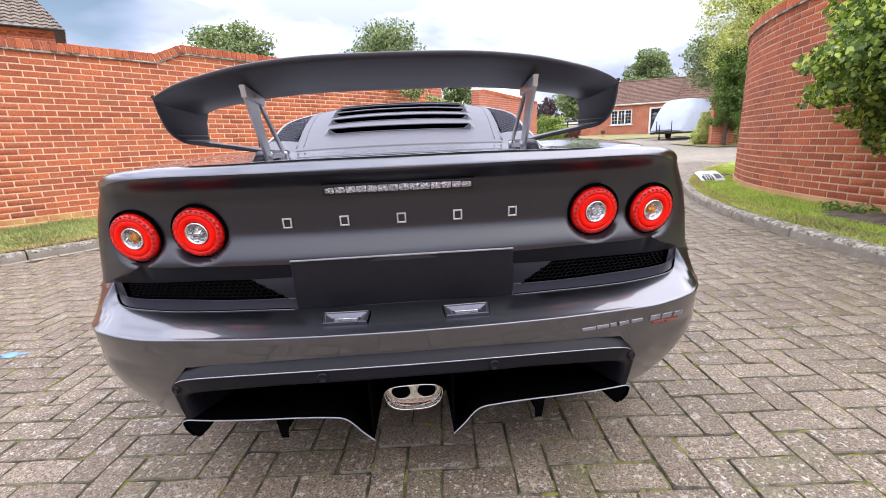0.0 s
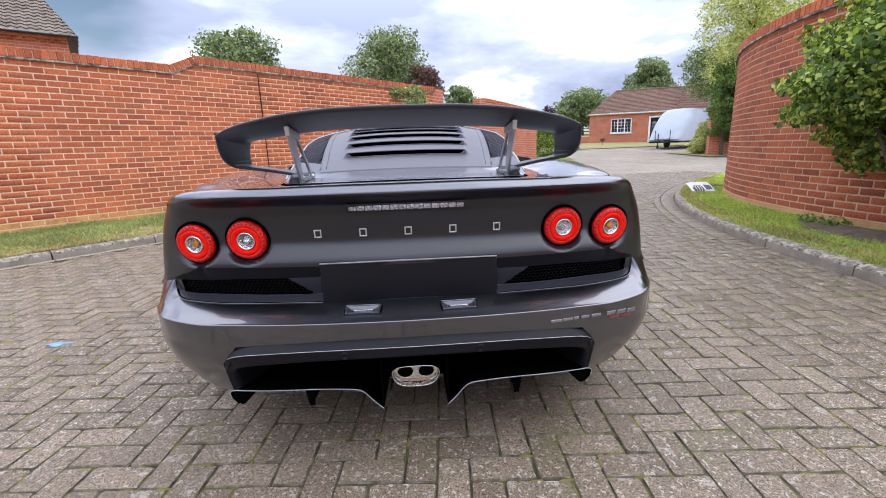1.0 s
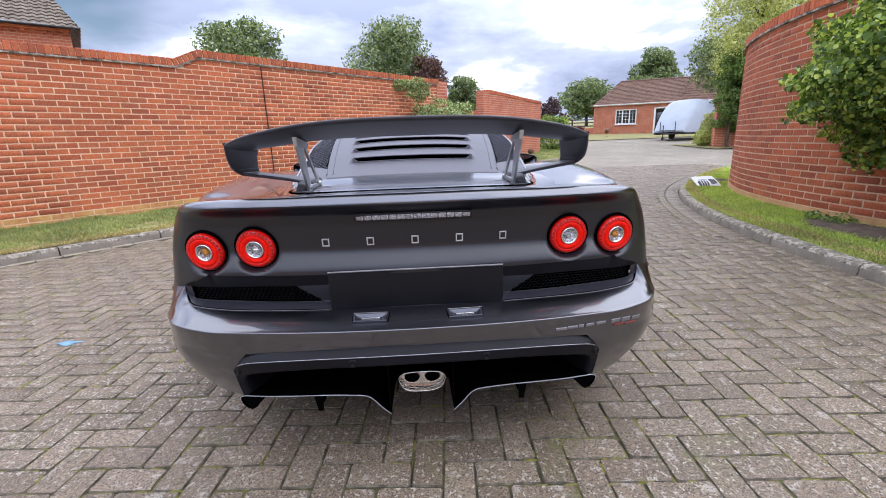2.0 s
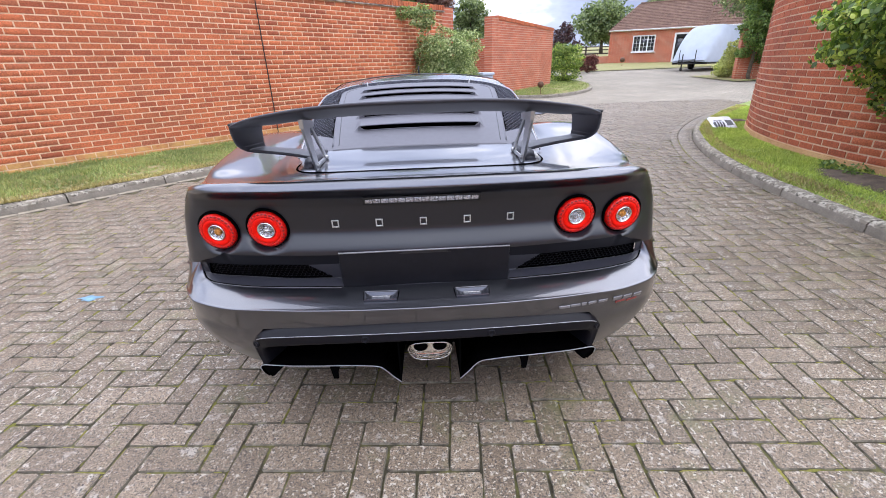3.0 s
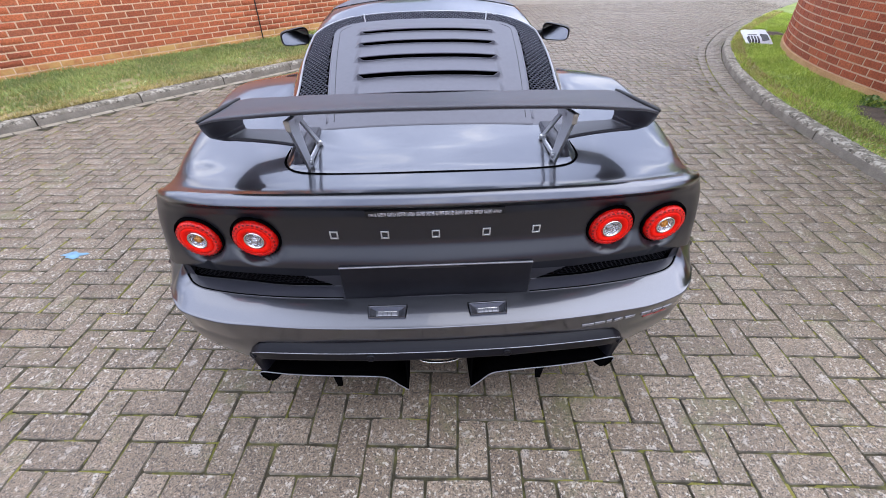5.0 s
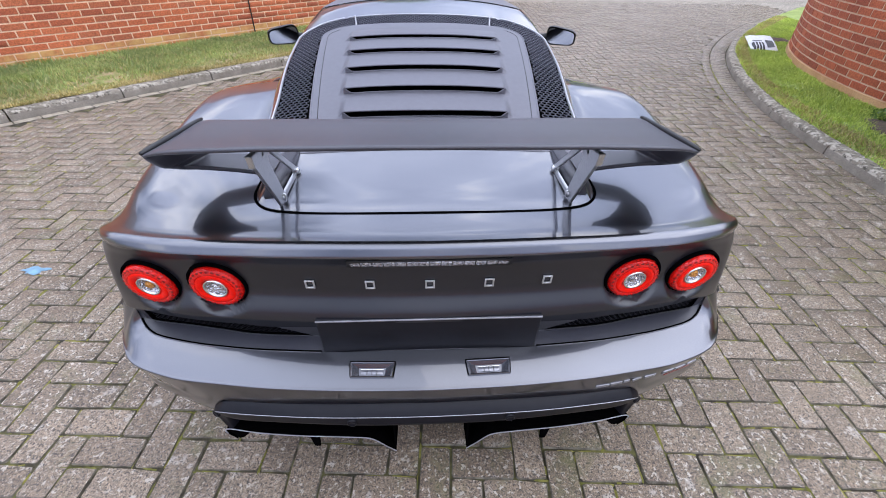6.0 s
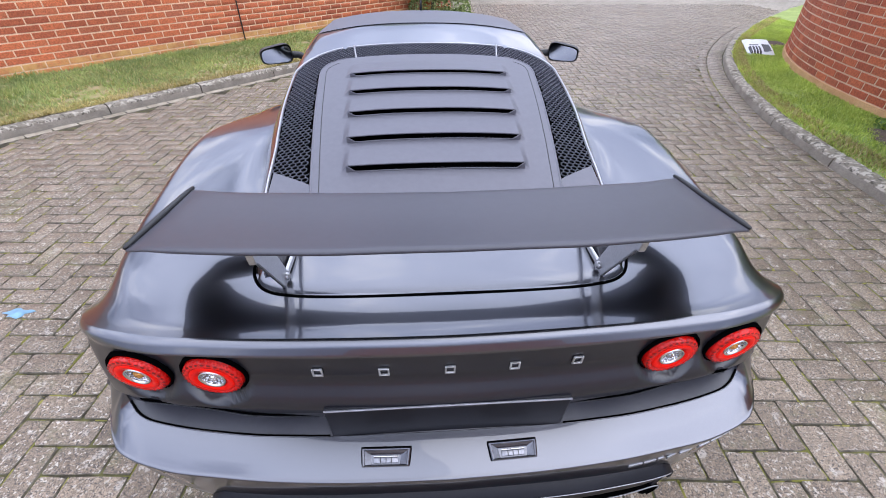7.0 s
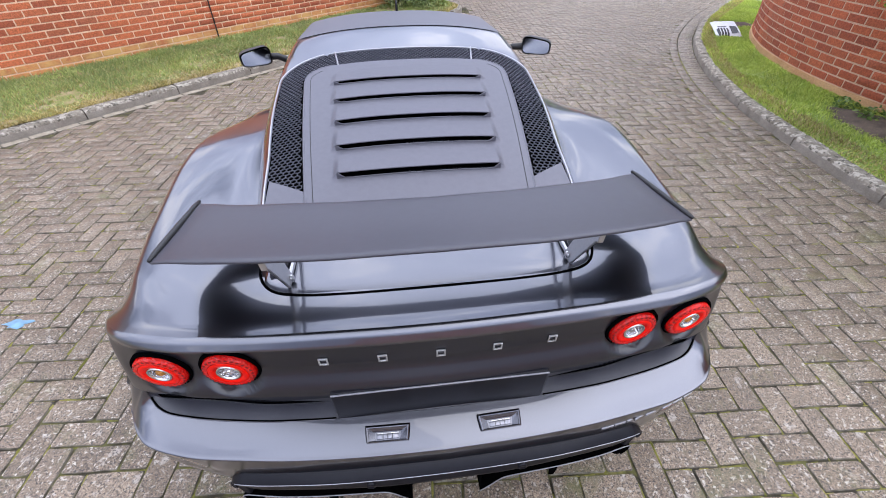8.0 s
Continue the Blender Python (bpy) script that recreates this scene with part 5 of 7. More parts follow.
def side_grille():
    def fn(a, b):
        y = 0.36 + (1.237 - 0.36) * b
        x = mesh_half(y) * (2 * a - 1)
        return Vector((x, y, canopy_top(x, y) + 0.003))
    # the base is a near-black sheet that draws the shade beneath the mesh
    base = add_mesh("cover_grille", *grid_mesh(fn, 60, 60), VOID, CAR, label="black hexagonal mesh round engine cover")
    r, verts, faces = 0.0098, [], []

    def wire(p, q):
        a, b = [Vector((x, y, canopy_top(x, y) + 0.0065)) for x, y in (p, q)]
        d = (b - a)
        w = Vector((-d.y, d.x, 0)).normalized() * 0.0010
        k = len(verts)
        verts.extend([a - w, a + w, b + w, b - w, a - w - Vector((0, 0, .003)), a + w - Vector((0, 0, .003)), b + w - Vector((0, 0, .003)), b - w - Vector((0, 0, .003))])
        faces.extend([(k, k + 3, k + 2, k + 1), (k, k + 4, k + 7, k + 3), (k + 1, k + 2, k + 6, k + 5)])

    def inside(x, y):
        return (cover_half(min(y, 1.0992)) + 0.008 < abs(x) or y > 1.106) and abs(x) < mesh_half(y) and 0.395 + 0.55 * max(0, abs(x) - 0.33) < y < 1.234
    sx, sy = r * 1.732, r * 1.5 * 0.86
    for j in range(-2, 95):
        for i in range(-32, 33):
            cx, cy = (i + 0.5 * (j % 2)) * sx, 0.36 + j * sy
            pts = [(cx + r * math.sin(k * math.pi / 3), cy + 0.86 * r * math.cos(k * math.pi / 3)) for k in range(6)]
            for k in range(3):
                p, q = pts[k], pts[k + 1]
                if inside(*p) and inside(*q):
                    wire(p, q)
    add_mesh("hex_wire", verts, faces, plain("grille_wire", (0.085, 0.086, 0.110), 0.38, 0.5), base, False)
    for sxx in (-1, 1):
        line = [(sxx * (mesh_half(y) + 0.004), y, canopy_top(mesh_half(y), y) + 0.006) for y in [0.27 + 0.0205 * i for i in range(46)] + [1.205, 1.216, 1.225, 1.231, 1.235]]
        add_mesh("frame_edge", *tube(line, 0.0035, 6), TRIM, base)
        d = [(sxx * (0.262 + 0.02 * t), 1.101 + 0.136 * t, canopy_top(0.265, 1.101 + 0.136 * t) + 0.008) for t in (0, 0.5, 1)]
        add_mesh("divider", *tube(d, 0.0032, 6), TRIM, base)
        def corner(a, b):
            x = 0.318 + 0.118 * a
            foot = cover_foot(x) + 0.003
            y = foot + (0.392 + 0.07 * a - foot) * b
            return Vector((sxx * x, y, canopy_top(x, y) + 0.009))
        add_mesh("corner_panel", *grid_mesh(corner, 8, 8), COVER, base)
    top = [(mesh_half(1.2365) * (2 * i / 30 - 1), 1.2375, canopy_top(mesh_half(1.2365) * (2 * i / 30 - 1), 1.2375) + 0.006) for i in range(31)]
    add_mesh("top_edge", *tube(top, 0.0032, 6), TRIM, base)


side_grille()


# ---- wing
def wing():
    """One aerofoil skin that runs over the top, round the tips and back in to the feet."""
    spine = [(0.0, 1.088), (0.16, 1.086), (0.30, 1.077), (0.42, 1.060), (0.49, 1.045), (0.538, 1.028)]
    rear = (-0.120, -0.116, -0.097, -0.064, -0.036, -0.010)
    front = (0.125, 0.130, 0.148, 0.176, 0.204, 0.230)
    drop = (0.040, 0.038, 0.034, 0.028, 0.022, 0.015)
    nseg, n = 120, 24
    verts, faces = [], []
    for i in range(nseg + 1):
        a = 2 * i / nseg - 1
        u = abs(a)
        p = catmull([(x, z, 0) for x, z in spine], u)
        q = catmull([(x, z, 0) for x, z in spine], min(1, u + 0.01)) - catmull([(x, z, 0) for x, z in spine], max(0, u - 0.01))
        nrm = Vector((-q.y, q.x)).normalized()
        idx = [k / 5 for k in range(6)]
        yr, yf, dz = curve(idx, rear, u), curve(idx, front, u), curve(idx, drop, u)
        thick = 0.024 - 0.008 * ease(0.6, 1.0, u)
        for k in range(n):
            c = 2 * math.pi * k / n
            along = 0.5 - 0.5 * math.cos(c)          # 0 at the rear edge, 1 at the front
            up = (1 if c < math.pi else -1) * thick * (0.26 + 0.94 * along ** 0.6) * math.sqrt(max(0, 1 - along ** 2.2)) * 0.5
            if k == 0:
                up = 0.0
            camber = -0.012 * math.sin(math.pi * along)
            off = nrm * (up + camber * (1 - 0.6 * ease(0.6, 1.0, u)))
            x, z = p.x + off.x - 0.008 * along * ease(0.7, 1.0, u), p.y + off.y - dz * along
            verts.append(Vector((math.copysign(x, a) if u > 0 else x, yr + (yf - yr) * along, z)))
    for i in range(nseg):
        for k in range(n):
            faces.append((i * n + k, i * n + (k + 1) % n, (i + 1) * n + (k + 1) % n, (i + 1) * n + k))
    faces += [tuple(range(n)), tuple(nseg * n + k for k in range(n))[::-1]]
    w = add_mesh("rear_wing", verts, faces, WING_BLACK, CAR, label="satin black rear wing with closed tips")
    # end plate and lower blade, one bent sheet: x, z, rear and front edge, toe-in of the front edge
    bend = ((0.541, 1.036, -0.010, 0.233, 0.008), (0.546, 1.020, 0.003, 0.229, 0.012), (0.557, 0.998, 0.032, 0.222, 0.022), (0.567, 0.970, 0.070, 0.214, 0.034),
            (0.569, 0.951, 0.100, 0.210, 0.036), (0.557, 0.933, 0.132, 0.212, 0.028), (0.525, 0.925, 0.147, 0.222, 0.010), (0.47, 0.916, 0.155, 0.242, 0.0),
            (0.42, 0.907, 0.160, 0.258, 0.0), (0.372, 0.897, 0.162, 0.268, 0.0))
    for sx in (-1, 1):
        verts, faces, m = [], [], 72
        for i in range(m + 1):
            u = i / m
            p, e = catmull([(q[0], q[1], 0) for q in bend], u), catmull([q[2:] for q in bend], u)
            d = catmull([(q[0], q[1], 0) for q in bend], min(1, u + 0.01)) - catmull([(q[0], q[1], 0) for q in bend], max(0, u - 0.01))
            inward = Vector((d.y, -d.x)).normalized() * (0.0085 if u < 0.45 else 0.010)
            if inward.x > 0 or (abs(inward.x) < 0.004 and inward.y < 0):
                inward = -inward
            ring = ((0.0, 0.45), (0.02, 0.05), (0.06, 0.0), (0.94, 0.0), (0.98, 0.05), (1.0, 0.45), (0.98, 0.95), (0.94, 1.0), (0.06, 1.0), (0.02, 0.95))
            for along, t in ring:
                verts.append(Vector((sx * (p.x + inward.x * t - e.z * along), e.x + (e.y - e.x) * along, p.y + inward.y * t - 0.021 * along * (1 - ease(0.0, 0.35, u)))))
        k = len(ring)
        for i in range(m):
            faces += [(i * k + j, i * k + (j + 1) % k, (i + 1) * k + (j + 1) % k, (i + 1) * k + j) for j in range(k)]
        faces += [tuple(range(k)), tuple(m * k + j for j in range(k))[::-1]]
        add_mesh("end_plate", verts, faces, WING_BLACK, w, True, "satin black end plate curving into lower blade")
        cap = [(sx * (0.5375 - 0.008 * t), -0.009 + 0.243 * t, 1.0335 - 0.018 * t) for t in (0, 0.1, 0.5, 0.9, 1.0)]
        add_mesh("plate_cap", *tube(cap, [0.0035, 0.0058, 0.0062, 0.0056, 0.0035], 8), BLACK, w)
        # foot block under the lower blade, on the lid
        outline = [(0.08, 0.872), (0.30, 0.872), (0.31, 0.905), (0.13, 0.905)]
        m = Matrix.Translation((sx * 0.358, 0, 0)) @ Matrix(((0, 0, 1), (1, 0, 0), (0, 1, 0))).to_4x4()
        part("wing_foot", prism_bm(outline, 0.04, m, 0.004), WING_BLACK, w)
        # raked alloy upright: a plate with a cut-out, made of bars
        x = sx * 0.327
        def plate(name, outline, depth=0.007, xx=0.0):
            m = Matrix.Translation((x + sx * xx, 0, 0)) @ Matrix(((0, 0, 1), (1, 0, 0), (0, 1, 0))).to_4x4()
            return part(name, prism_bm(outline, depth, m, 0.0012), ALLOY, w, smooth=False)
        up = plate("upright", [(0.058, 0.876), (0.098, 0.876), (0.020, 1.036), (-0.055, 1.046)])
        up["label"] = "machined aluminium wing upright"
        plate("stay", [(0.205, 0.888), (0.222, 0.892), (0.045, 1.036), (0.026, 1.034)])
        plate("stay", [(0.085, 0.884), (0.205, 0.884), (0.222, 0.896), (0.080, 0.897)])
        plate("stay", [(0.020, 0.960), (0.032, 0.960), (0.052, 1.030), (0.036, 1.034)], 0.006)
        plate("bracket", [(-0.05, 1.020), (0.070, 1.012), (0.070, 1.030), (-0.055, 1.046)], 0.012, -0.004)
        for y, z in ((0.075, 0.893), (0.205, 0.893), (0.0, 1.028)):
            v, f = lathe([(0.0085, -0.007), (0.0085, 0.007), (0.005, 0.010), (0.0002, 0.010)], 12)
            add_mesh("bolt", *moved((v, f), Matrix.Translation((x, y, z)) @ pose(0, 0, 0, 0, -90 * sx, 0)), ALLOY, up)


wing()


# ---- door mirrors, wheels, floor
def door_mirror(sx):
    m = Matrix.Translation((sx * 0.925 + 0.012, 2.36, 0.828)) @ pose(0, 0, 0, 3, 4 * sx, -25 * sx)
    def shell(a, b):
        q, d = 2 * math.pi * a, b
        c, s = math.cos(q), math.sin(q)
        k = (1 - d ** 2.4) ** 0.5 if d < 1 else 0
        x = 0.098 * math.copysign(abs(c) ** 0.42, c) * (0.25 + 0.75 * k)
        z = 0.053 * math.copysign(abs(s) ** 0.5, s) * (0.25 + 0.75 * k) * (1 - 1.6 * x * sx)
        return m @ Vector((x, 0.11 * d, z))
    mirror = add_mesh("door_mirror", *grid_mesh(shell, 28, 10), BLACK, CAR, label="black teardrop door mirror")
    n = 28
    face = []
    for i in range(n):
        c, s = math.cos(2 * math.pi * i / n), math.sin(2 * math.pi * i / n)
        x = 0.089 * math.copysign(abs(c) ** 0.42, c)
        face.append(m @ Vector((x, -0.003, 0.045 * math.copysign(abs(s) ** 0.5, s) * (1 - 1.6 * x * sx))))
    add_mesh("mirror_glass", face, [tuple(range(n))], MIRROR, mirror, False)
    add_mesh("stalk", *tube([(sx * 0.87, 2.42, 0.82), (sx * 0.80, 2.46, 0.81), (sx * 0.72, 2.50, 0.765), (sx * 0.68, 2.50, 0.71)], [0.022, 0.021, 0.022, 0.028], 10), BLACK, mirror)


def wheel(x, y, r, width):
    m = Matrix.Translation((x, y, r)) @ pose(0, 0, 0, 0, 90 if x > 0 else -90, 0)
    h = width / 2
    w = add_mesh("wheel", *moved(lathe([(0.20, 0.0), (0.205, h * 0.5), (0.215, h * 0.86), (0.225, h * 0.92), (0.235, h * 0.9)], 36), m), ALLOY, CAR, label="dark alloy wheel with black tyre")
    add_mesh("tyre", *moved(lathe([(0.215, -h * 0.9), (0.27, -h), (r - 0.02, -h * 0.95), (r, -h * 0.78), (r, h * 0.78), (r - 0.02, h * 0.95), (0.27, h), (0.225, h * 0.92)], 48), m), RUBBER, w)
    for k in range(10):
        q = 2 * math.pi * k / 10
        d = Vector((math.cos(q), math.sin(q), 0))
        add_mesh("spoke", *moved(tube([d * 0.03 + Vector((0, 0, h * 0.55)), d * 0.12 + Vector((0, 0, h * 0.62)), d * 0.212 + Vector((0, 0, h * 0.8))], [0.018, 0.014, 0.016], 6), m), ALLOY, w)
    add_mesh("hub", *moved(lathe([(0.05, h * 0.3), (0.045, h * 0.62), (0.0002, h * 0.66)], 20), m), ALLOY, w)


for sx in (-1, 1):
    door_mirror(sx)
    wheel(sx * 0.745, 0.66, 0.315, 0.265)
    wheel(sx * 0.745, 3.02, 0.300, 0.205)
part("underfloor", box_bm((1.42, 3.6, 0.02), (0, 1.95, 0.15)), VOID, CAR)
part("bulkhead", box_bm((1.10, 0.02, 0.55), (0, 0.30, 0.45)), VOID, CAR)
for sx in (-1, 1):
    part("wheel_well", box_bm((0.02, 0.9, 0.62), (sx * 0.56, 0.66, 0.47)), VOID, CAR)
# ---------------------------------------------------------------- plants
def leaf_cloud(blobs, count, size, seed, droop=0.25, shell=0.55, clip=None, full=False):
    """Small folded leaves over and in a set of uneven blobs (x, y, z, rx, ry, rz)."""
    rng = np.random.default_rng(seed)
    b = np.array(blobs, float)
    weight = (b[:, 3] * b[:, 4] + b[:, 4] * b[:, 5] + b[:, 3] * b[:, 5])
    pick = rng.choice(len(b), count, p=weight / weight.sum())
    d = rng.normal(size=(count, 3))
    d /= np.linalg.norm(d, axis=1)[:, None]
    lump = 1 + 0.16 * np.sin(d[:, 0] * 7 + pick * 1.7) * np.sin(d[:, 1] * 6 + pick) + 0.14 * np.sin(d[:, 2] * 9 + pick * 2.3)
    r = (shell + (1.04 - shell) * rng.random(count) ** 0.6) * lump + 0.10 * (rng.random(count) ** 6)
    p = b[pick, :3] + d * b[pick, 3:] * r[:, None]
    if clip is not None:
        ok = clip(p)
        p, d = p[ok], d[ok]
    n = len(p)
    out = d + 0.9 * rng.normal(size=(n, 3)) + np.array([0, 0, 0.35])
    out /= np.linalg.norm(out, axis=1)[:, None]
    along = rng.normal(size=(n, 3)) + np.array([0, 0, -droop])
    along -= out * (along * out).sum(1)[:, None]
    along /= np.linalg.norm(along, axis=1)[:, None]
    side = np.cross(out, along)
    s = (size * (0.6 + 0.8 * rng.random(n)))[:, None]
    if full:                                     # rounded leaves of six points
        v = np.empty((n, 6, 3))
        for k, (a, c, o) in enumerate(((-0.5, 0, 0), (-0.24, 0.34, 0.07), (0.20, 0.36, 0.09), (0.6, 0, -0.05), (0.20, -0.36, 0.09), (-0.24, -0.34, 0.07))):
            v[:, k] = p + (along * a + side * c + out * o) * s
        f = np.arange(n * 6).reshape(n, 6)
        return v.reshape(-1, 3), np.concatenate([f[:, [0, 1, 5]], f[:, [1, 2, 3]], f[:, [1, 3, 5]], f[:, [3, 4, 5]]])
    v = np.empty((n, 4, 3))
    v[:, 0] = p - along * s * 0.5
    v[:, 1] = p + side * s * 0.34 + out * s * 0.10
    v[:, 2] = p + along * s * 0.6
    v[:, 3] = p - side * s * 0.34 + out * s * 0.10
    f = np.arange(n * 4).reshape(n, 4)
    tri = np.concatenate([f[:, [0, 1, 2]], f[:, [0, 2, 3]]])
    return v.reshape(-1, 3), tri


def cloud_mesh(name, vf, material, parent=None, label=""):
    v, f = vf
    me = bpy.data.meshes.new(name)
    me.vertices.add(len(v))
    me.vertices.foreach_set("co", v.ravel())
    me.loops.add(f.size)
    me.loops.foreach_set("vertex_index", f.ravel().astype(np.int32))
    me.polygons.add(len(f))
    me.polygons.foreach_set("loop_start", np.arange(0, f.size, f.shape[1], dtype=np.int32))
    me.update(calc_edges=True)
    me.validate()
    me.materials.append(material)
    ob = new(name, me)
    if parent:
        ob.parent = parent
    if label:
        ob["label"] = label
    return ob


def tree(name, label, at, top, spread, material, seed, leaves=4500, size=0.34, clear=0.35, trunk=0.22, blobs=13, lean=0.0):
    """A tapered trunk with limbs, and a crown of leaf clumps with an uneven outline."""
    rng = random.Random(seed)
    x, y = at
    g = ground_z(x, y) - 0.05
    root = thing(name, label, "tree")
    root["group"] = "trees round the drive"
    root.location = (x, y, g)
    h = top - g
    low = h * clear
    mid = Vector((lean * 0.5, 0, low + (h - low) * 0.55))
    pts = [Vector((0, 0, 0)), Vector((0.02 * h * rng.uniform(-1, 1) + lean * 0.2, 0.1, low * 0.6)), Vector((lean * 0.4, 0, low + 0.15 * (h - low))), mid]
    add_mesh("trunk", *tube(pts, [trunk, trunk * 0.8, trunk * 0.6, trunk * 0.25], 9), BARK, root)
    made = []
    for k in range(blobs):
        q = 2.4 * k + rng.uniform(-0.5, 0.5)
        t = (k + 0.5) / blobs
        zz = low + (h - low) * (0.12 + 0.76 * t)
        wide = math.sin(math.pi * (0.16 + 0.74 * t)) ** 0.8
        rr = spread * wide * rng.uniform(0.35, 0.72)
        s = spread * rng.uniform(0.30, 0.46) * (0.75 + 0.35 * wide)
        c = Vector((lean * t + rr * math.cos(q), rr * math.sin(q), zz))
        made.append((*c, s, s, s * rng.uniform(0.62, 0.85)))
        if k % 2 == 0:
            start = pts[2].lerp(mid, min(1, t))
            add_mesh("limb", *tube([start, start.lerp(c, 0.55) + Vector((0, 0, 0.08 * h)), c], [trunk * 0.32, trunk * 0.2, trunk * 0.07], 6), BARK, root)
    cloud_mesh("crown", leaf_cloud(made, leaves, size, seed), material, root)
    return root


def shrub(name, label, blobs, material, seed, leaves, size, at, stems=3, clip=None, shell=0.55, category="shrub", full=False):
    """A shrub of leaf clumps on a few stems; blobs are given from its foot."""
    root = thing(name, label, category)
    root.location = at
    rng = random.Random(seed)
    for k in range(stems):
        b = blobs[k % len(blobs)]
        c = Vector(b[:3])
        foot = Vector((0.12 * rng.uniform(-1, 1), 0.12 * rng.uniform(-1, 1), 0))
        bend = foot.lerp(c, 0.5) + Vector((rng.uniform(-0.08, 0.08), rng.uniform(-0.08, 0.08), 0))
        thick = 0.012 + 0.02 * max(b[3:])
        add_mesh("stem", *tube([foot, bend, c], [thick, thick * 0.7, thick * 0.3], 7), BARK, root)
    cloud_mesh("foliage", leaf_cloud(blobs, leaves, size, seed, clip=clip, shell=shell, full=full), material, root)
    return root


tree("tree", "broad green tree rising behind the garden wall", (-12.0, 32), 9.7, 3.0, LEAF_FAR, 3, 10000, 0.20, 0.45, 0.22, 20)
tree("tree", "tall green tree beyond the wall", (-1.5, 36), 10.3, 3.5, LEAF_FAR, 5, 11500, 0.20, 0.40, 0.22, 22)
tree("tree", "dark purple-leaved tree beyond the wall", (1.2, 34), 7.5, 1.9, LEAF_PLUM, 7, 8000, 0.16, 0.35, 0.12, 13)
tree("tree", "low green tree behind the gateway", (4.3, 38), 6.4, 1.9, LEAF_FAR, 9, 9000, 0.17, 0.3, 0.14, 13)
tree("tree", "round green field tree in the distance", (28.0, 70), 9.4, 4.6, LEAF_FAR, 11, 15000, 0.32, 0.2, 0.3, 20)
tree("tree", "spreading dark green tree behind the bungalow", (33.6, 60), 12.1, 3.2, LEAF_FAR, 13, 15000, 0.24, 0.4, 0.35, 18)
tree("tree", "green trees beyond the roof", (31.0, 58), 8.3, 3.6, LEAF_FAR, 14, 14000, 0.24, 0.3, 0.3, 18)
tree("tree", "yellow-green tree overhanging the curved wall", (15.2, 17.8), 8.4, 2.5, LEAF_YELLOW, 15, 25000, 0.095, 0.36, 0.16, 20, -0.5)
tree("tree", "dark green tree draped beside the drive", (14.0, 17.6), 4.6, 0.95, LEAF, 17, 14000, 0.085, 0.08, 0.10, 16, -0.2)
tree("tree", "small purple-leaved tree on the far lawn", (7.4, 22.4), 3.15, 0.85, LEAF_PURPLE, 19, 3600, 0.10, 0.15, 0.06, 12)
tree("tree", "mid-green tree hanging over the bungalow roof", (19.4, 25.0), 6.4, 1.9, LEAF_FAR, 21, 9000, 0.12, 0.45, 0.14, 18, -1.7)

shrub("clipped_bush", "clipped rounded green bush at the wall's end", [(0.1, 0, 0.55, 0.62, 0.55, 0.60), (0.1, 0, 1.05, 0.64, 0.55, 0.62), (0.18, 0.05, 1.48, 0.46, 0.44, 0.42), (-0.16, 0, 1.40, 0.38, 0.38, 0.38), (0.42, 0, 1.25, 0.34, 0.38, 0.36)],
      LEAF_PALE, 31, 26000, 0.042, (0.44, 9.35, 0.0), shell=0.9)
shrub("bush", "loose light green bush beyond the gateway", [(0, 0, 0.9, 0.5, 0.5, 0.6), (0.15, 0, 1.70, 0.50, 0.4, 0.46)], LEAF_PALE, 33, 7000, 0.06, (1.22, 12.9, 0.0))
shrub("ivy", "green ivy trailing over the wall's end", [(-0.45, -0.02, 0.05, 0.36, 0.08, 0.07), (0.0, -0.04, -0.03, 0.40, 0.09, 0.12), (0.42, -0.06, -0.16, 0.26, 0.10, 0.24)], LEAF_PALE, 35, 2600, 0.05, (-0.30, 9.10, 2.28), 2, category="ivy")
shrub("hedge_bush", "bright green rounded hedge bush by the far wall", [(0, 0, 0.75, 0.75, 0.7, 0.72), (0.15, 0, 1.15, 0.62, 0.6, 0.52), (-0.25, 0, 1.2, 0.5, 0.5, 0.46)], LEAF_BRIGHT, 37, 12000, 0.06, (6.35, 18.9, 0.24), shell=0.7)
shrub("red_shrub", "dark red-leaved shrub on the lawn", [(0, 0, 0.45, 0.5, 0.5, 0.42), (0.2, 0, 0.7, 0.36, 0.36, 0.3)], LEAF_RED, 39, 2500, 0.08, (9.9, 25.6, 0.54))
shrub("shrub", "green shrub beside the covered trailer", [(0, 0, 0.55, 0.44, 0.44, 0.55), (0.2, 0, 1.15, 0.42, 0.4, 0.42), (-0.15, 0.1, 0.35, 0.42, 0.4, 0.35)], LEAF_YELLOW, 41, 8000, 0.065, (13.95, 19.0, 0.28))
shrub("shrub", "ivy-clad shrub by the brick pier", [(0, 0, 1.0, 0.55, 0.5, 1.0), (0.1, 0, 2.3, 0.75, 0.6, 0.9), (-0.1, 0, 3.3, 0.8, 0.7, 0.7)], LEAF, 43, 11000, 0.085, (14.25, 16.6, 0.18))


def off_wall(p):
    """Leaves stand clear of the curved wall's face."""
    w = p + np.array([CLIMBER.x, CLIMBER.y, CLIMBER.z])
    r = np.hypot(w[:, 0] - ROUND_AT.x, w[:, 1] - ROUND_AT.y)
    return (r > ROUND_R + 0.02) | (w[:, 2] > 2.36)


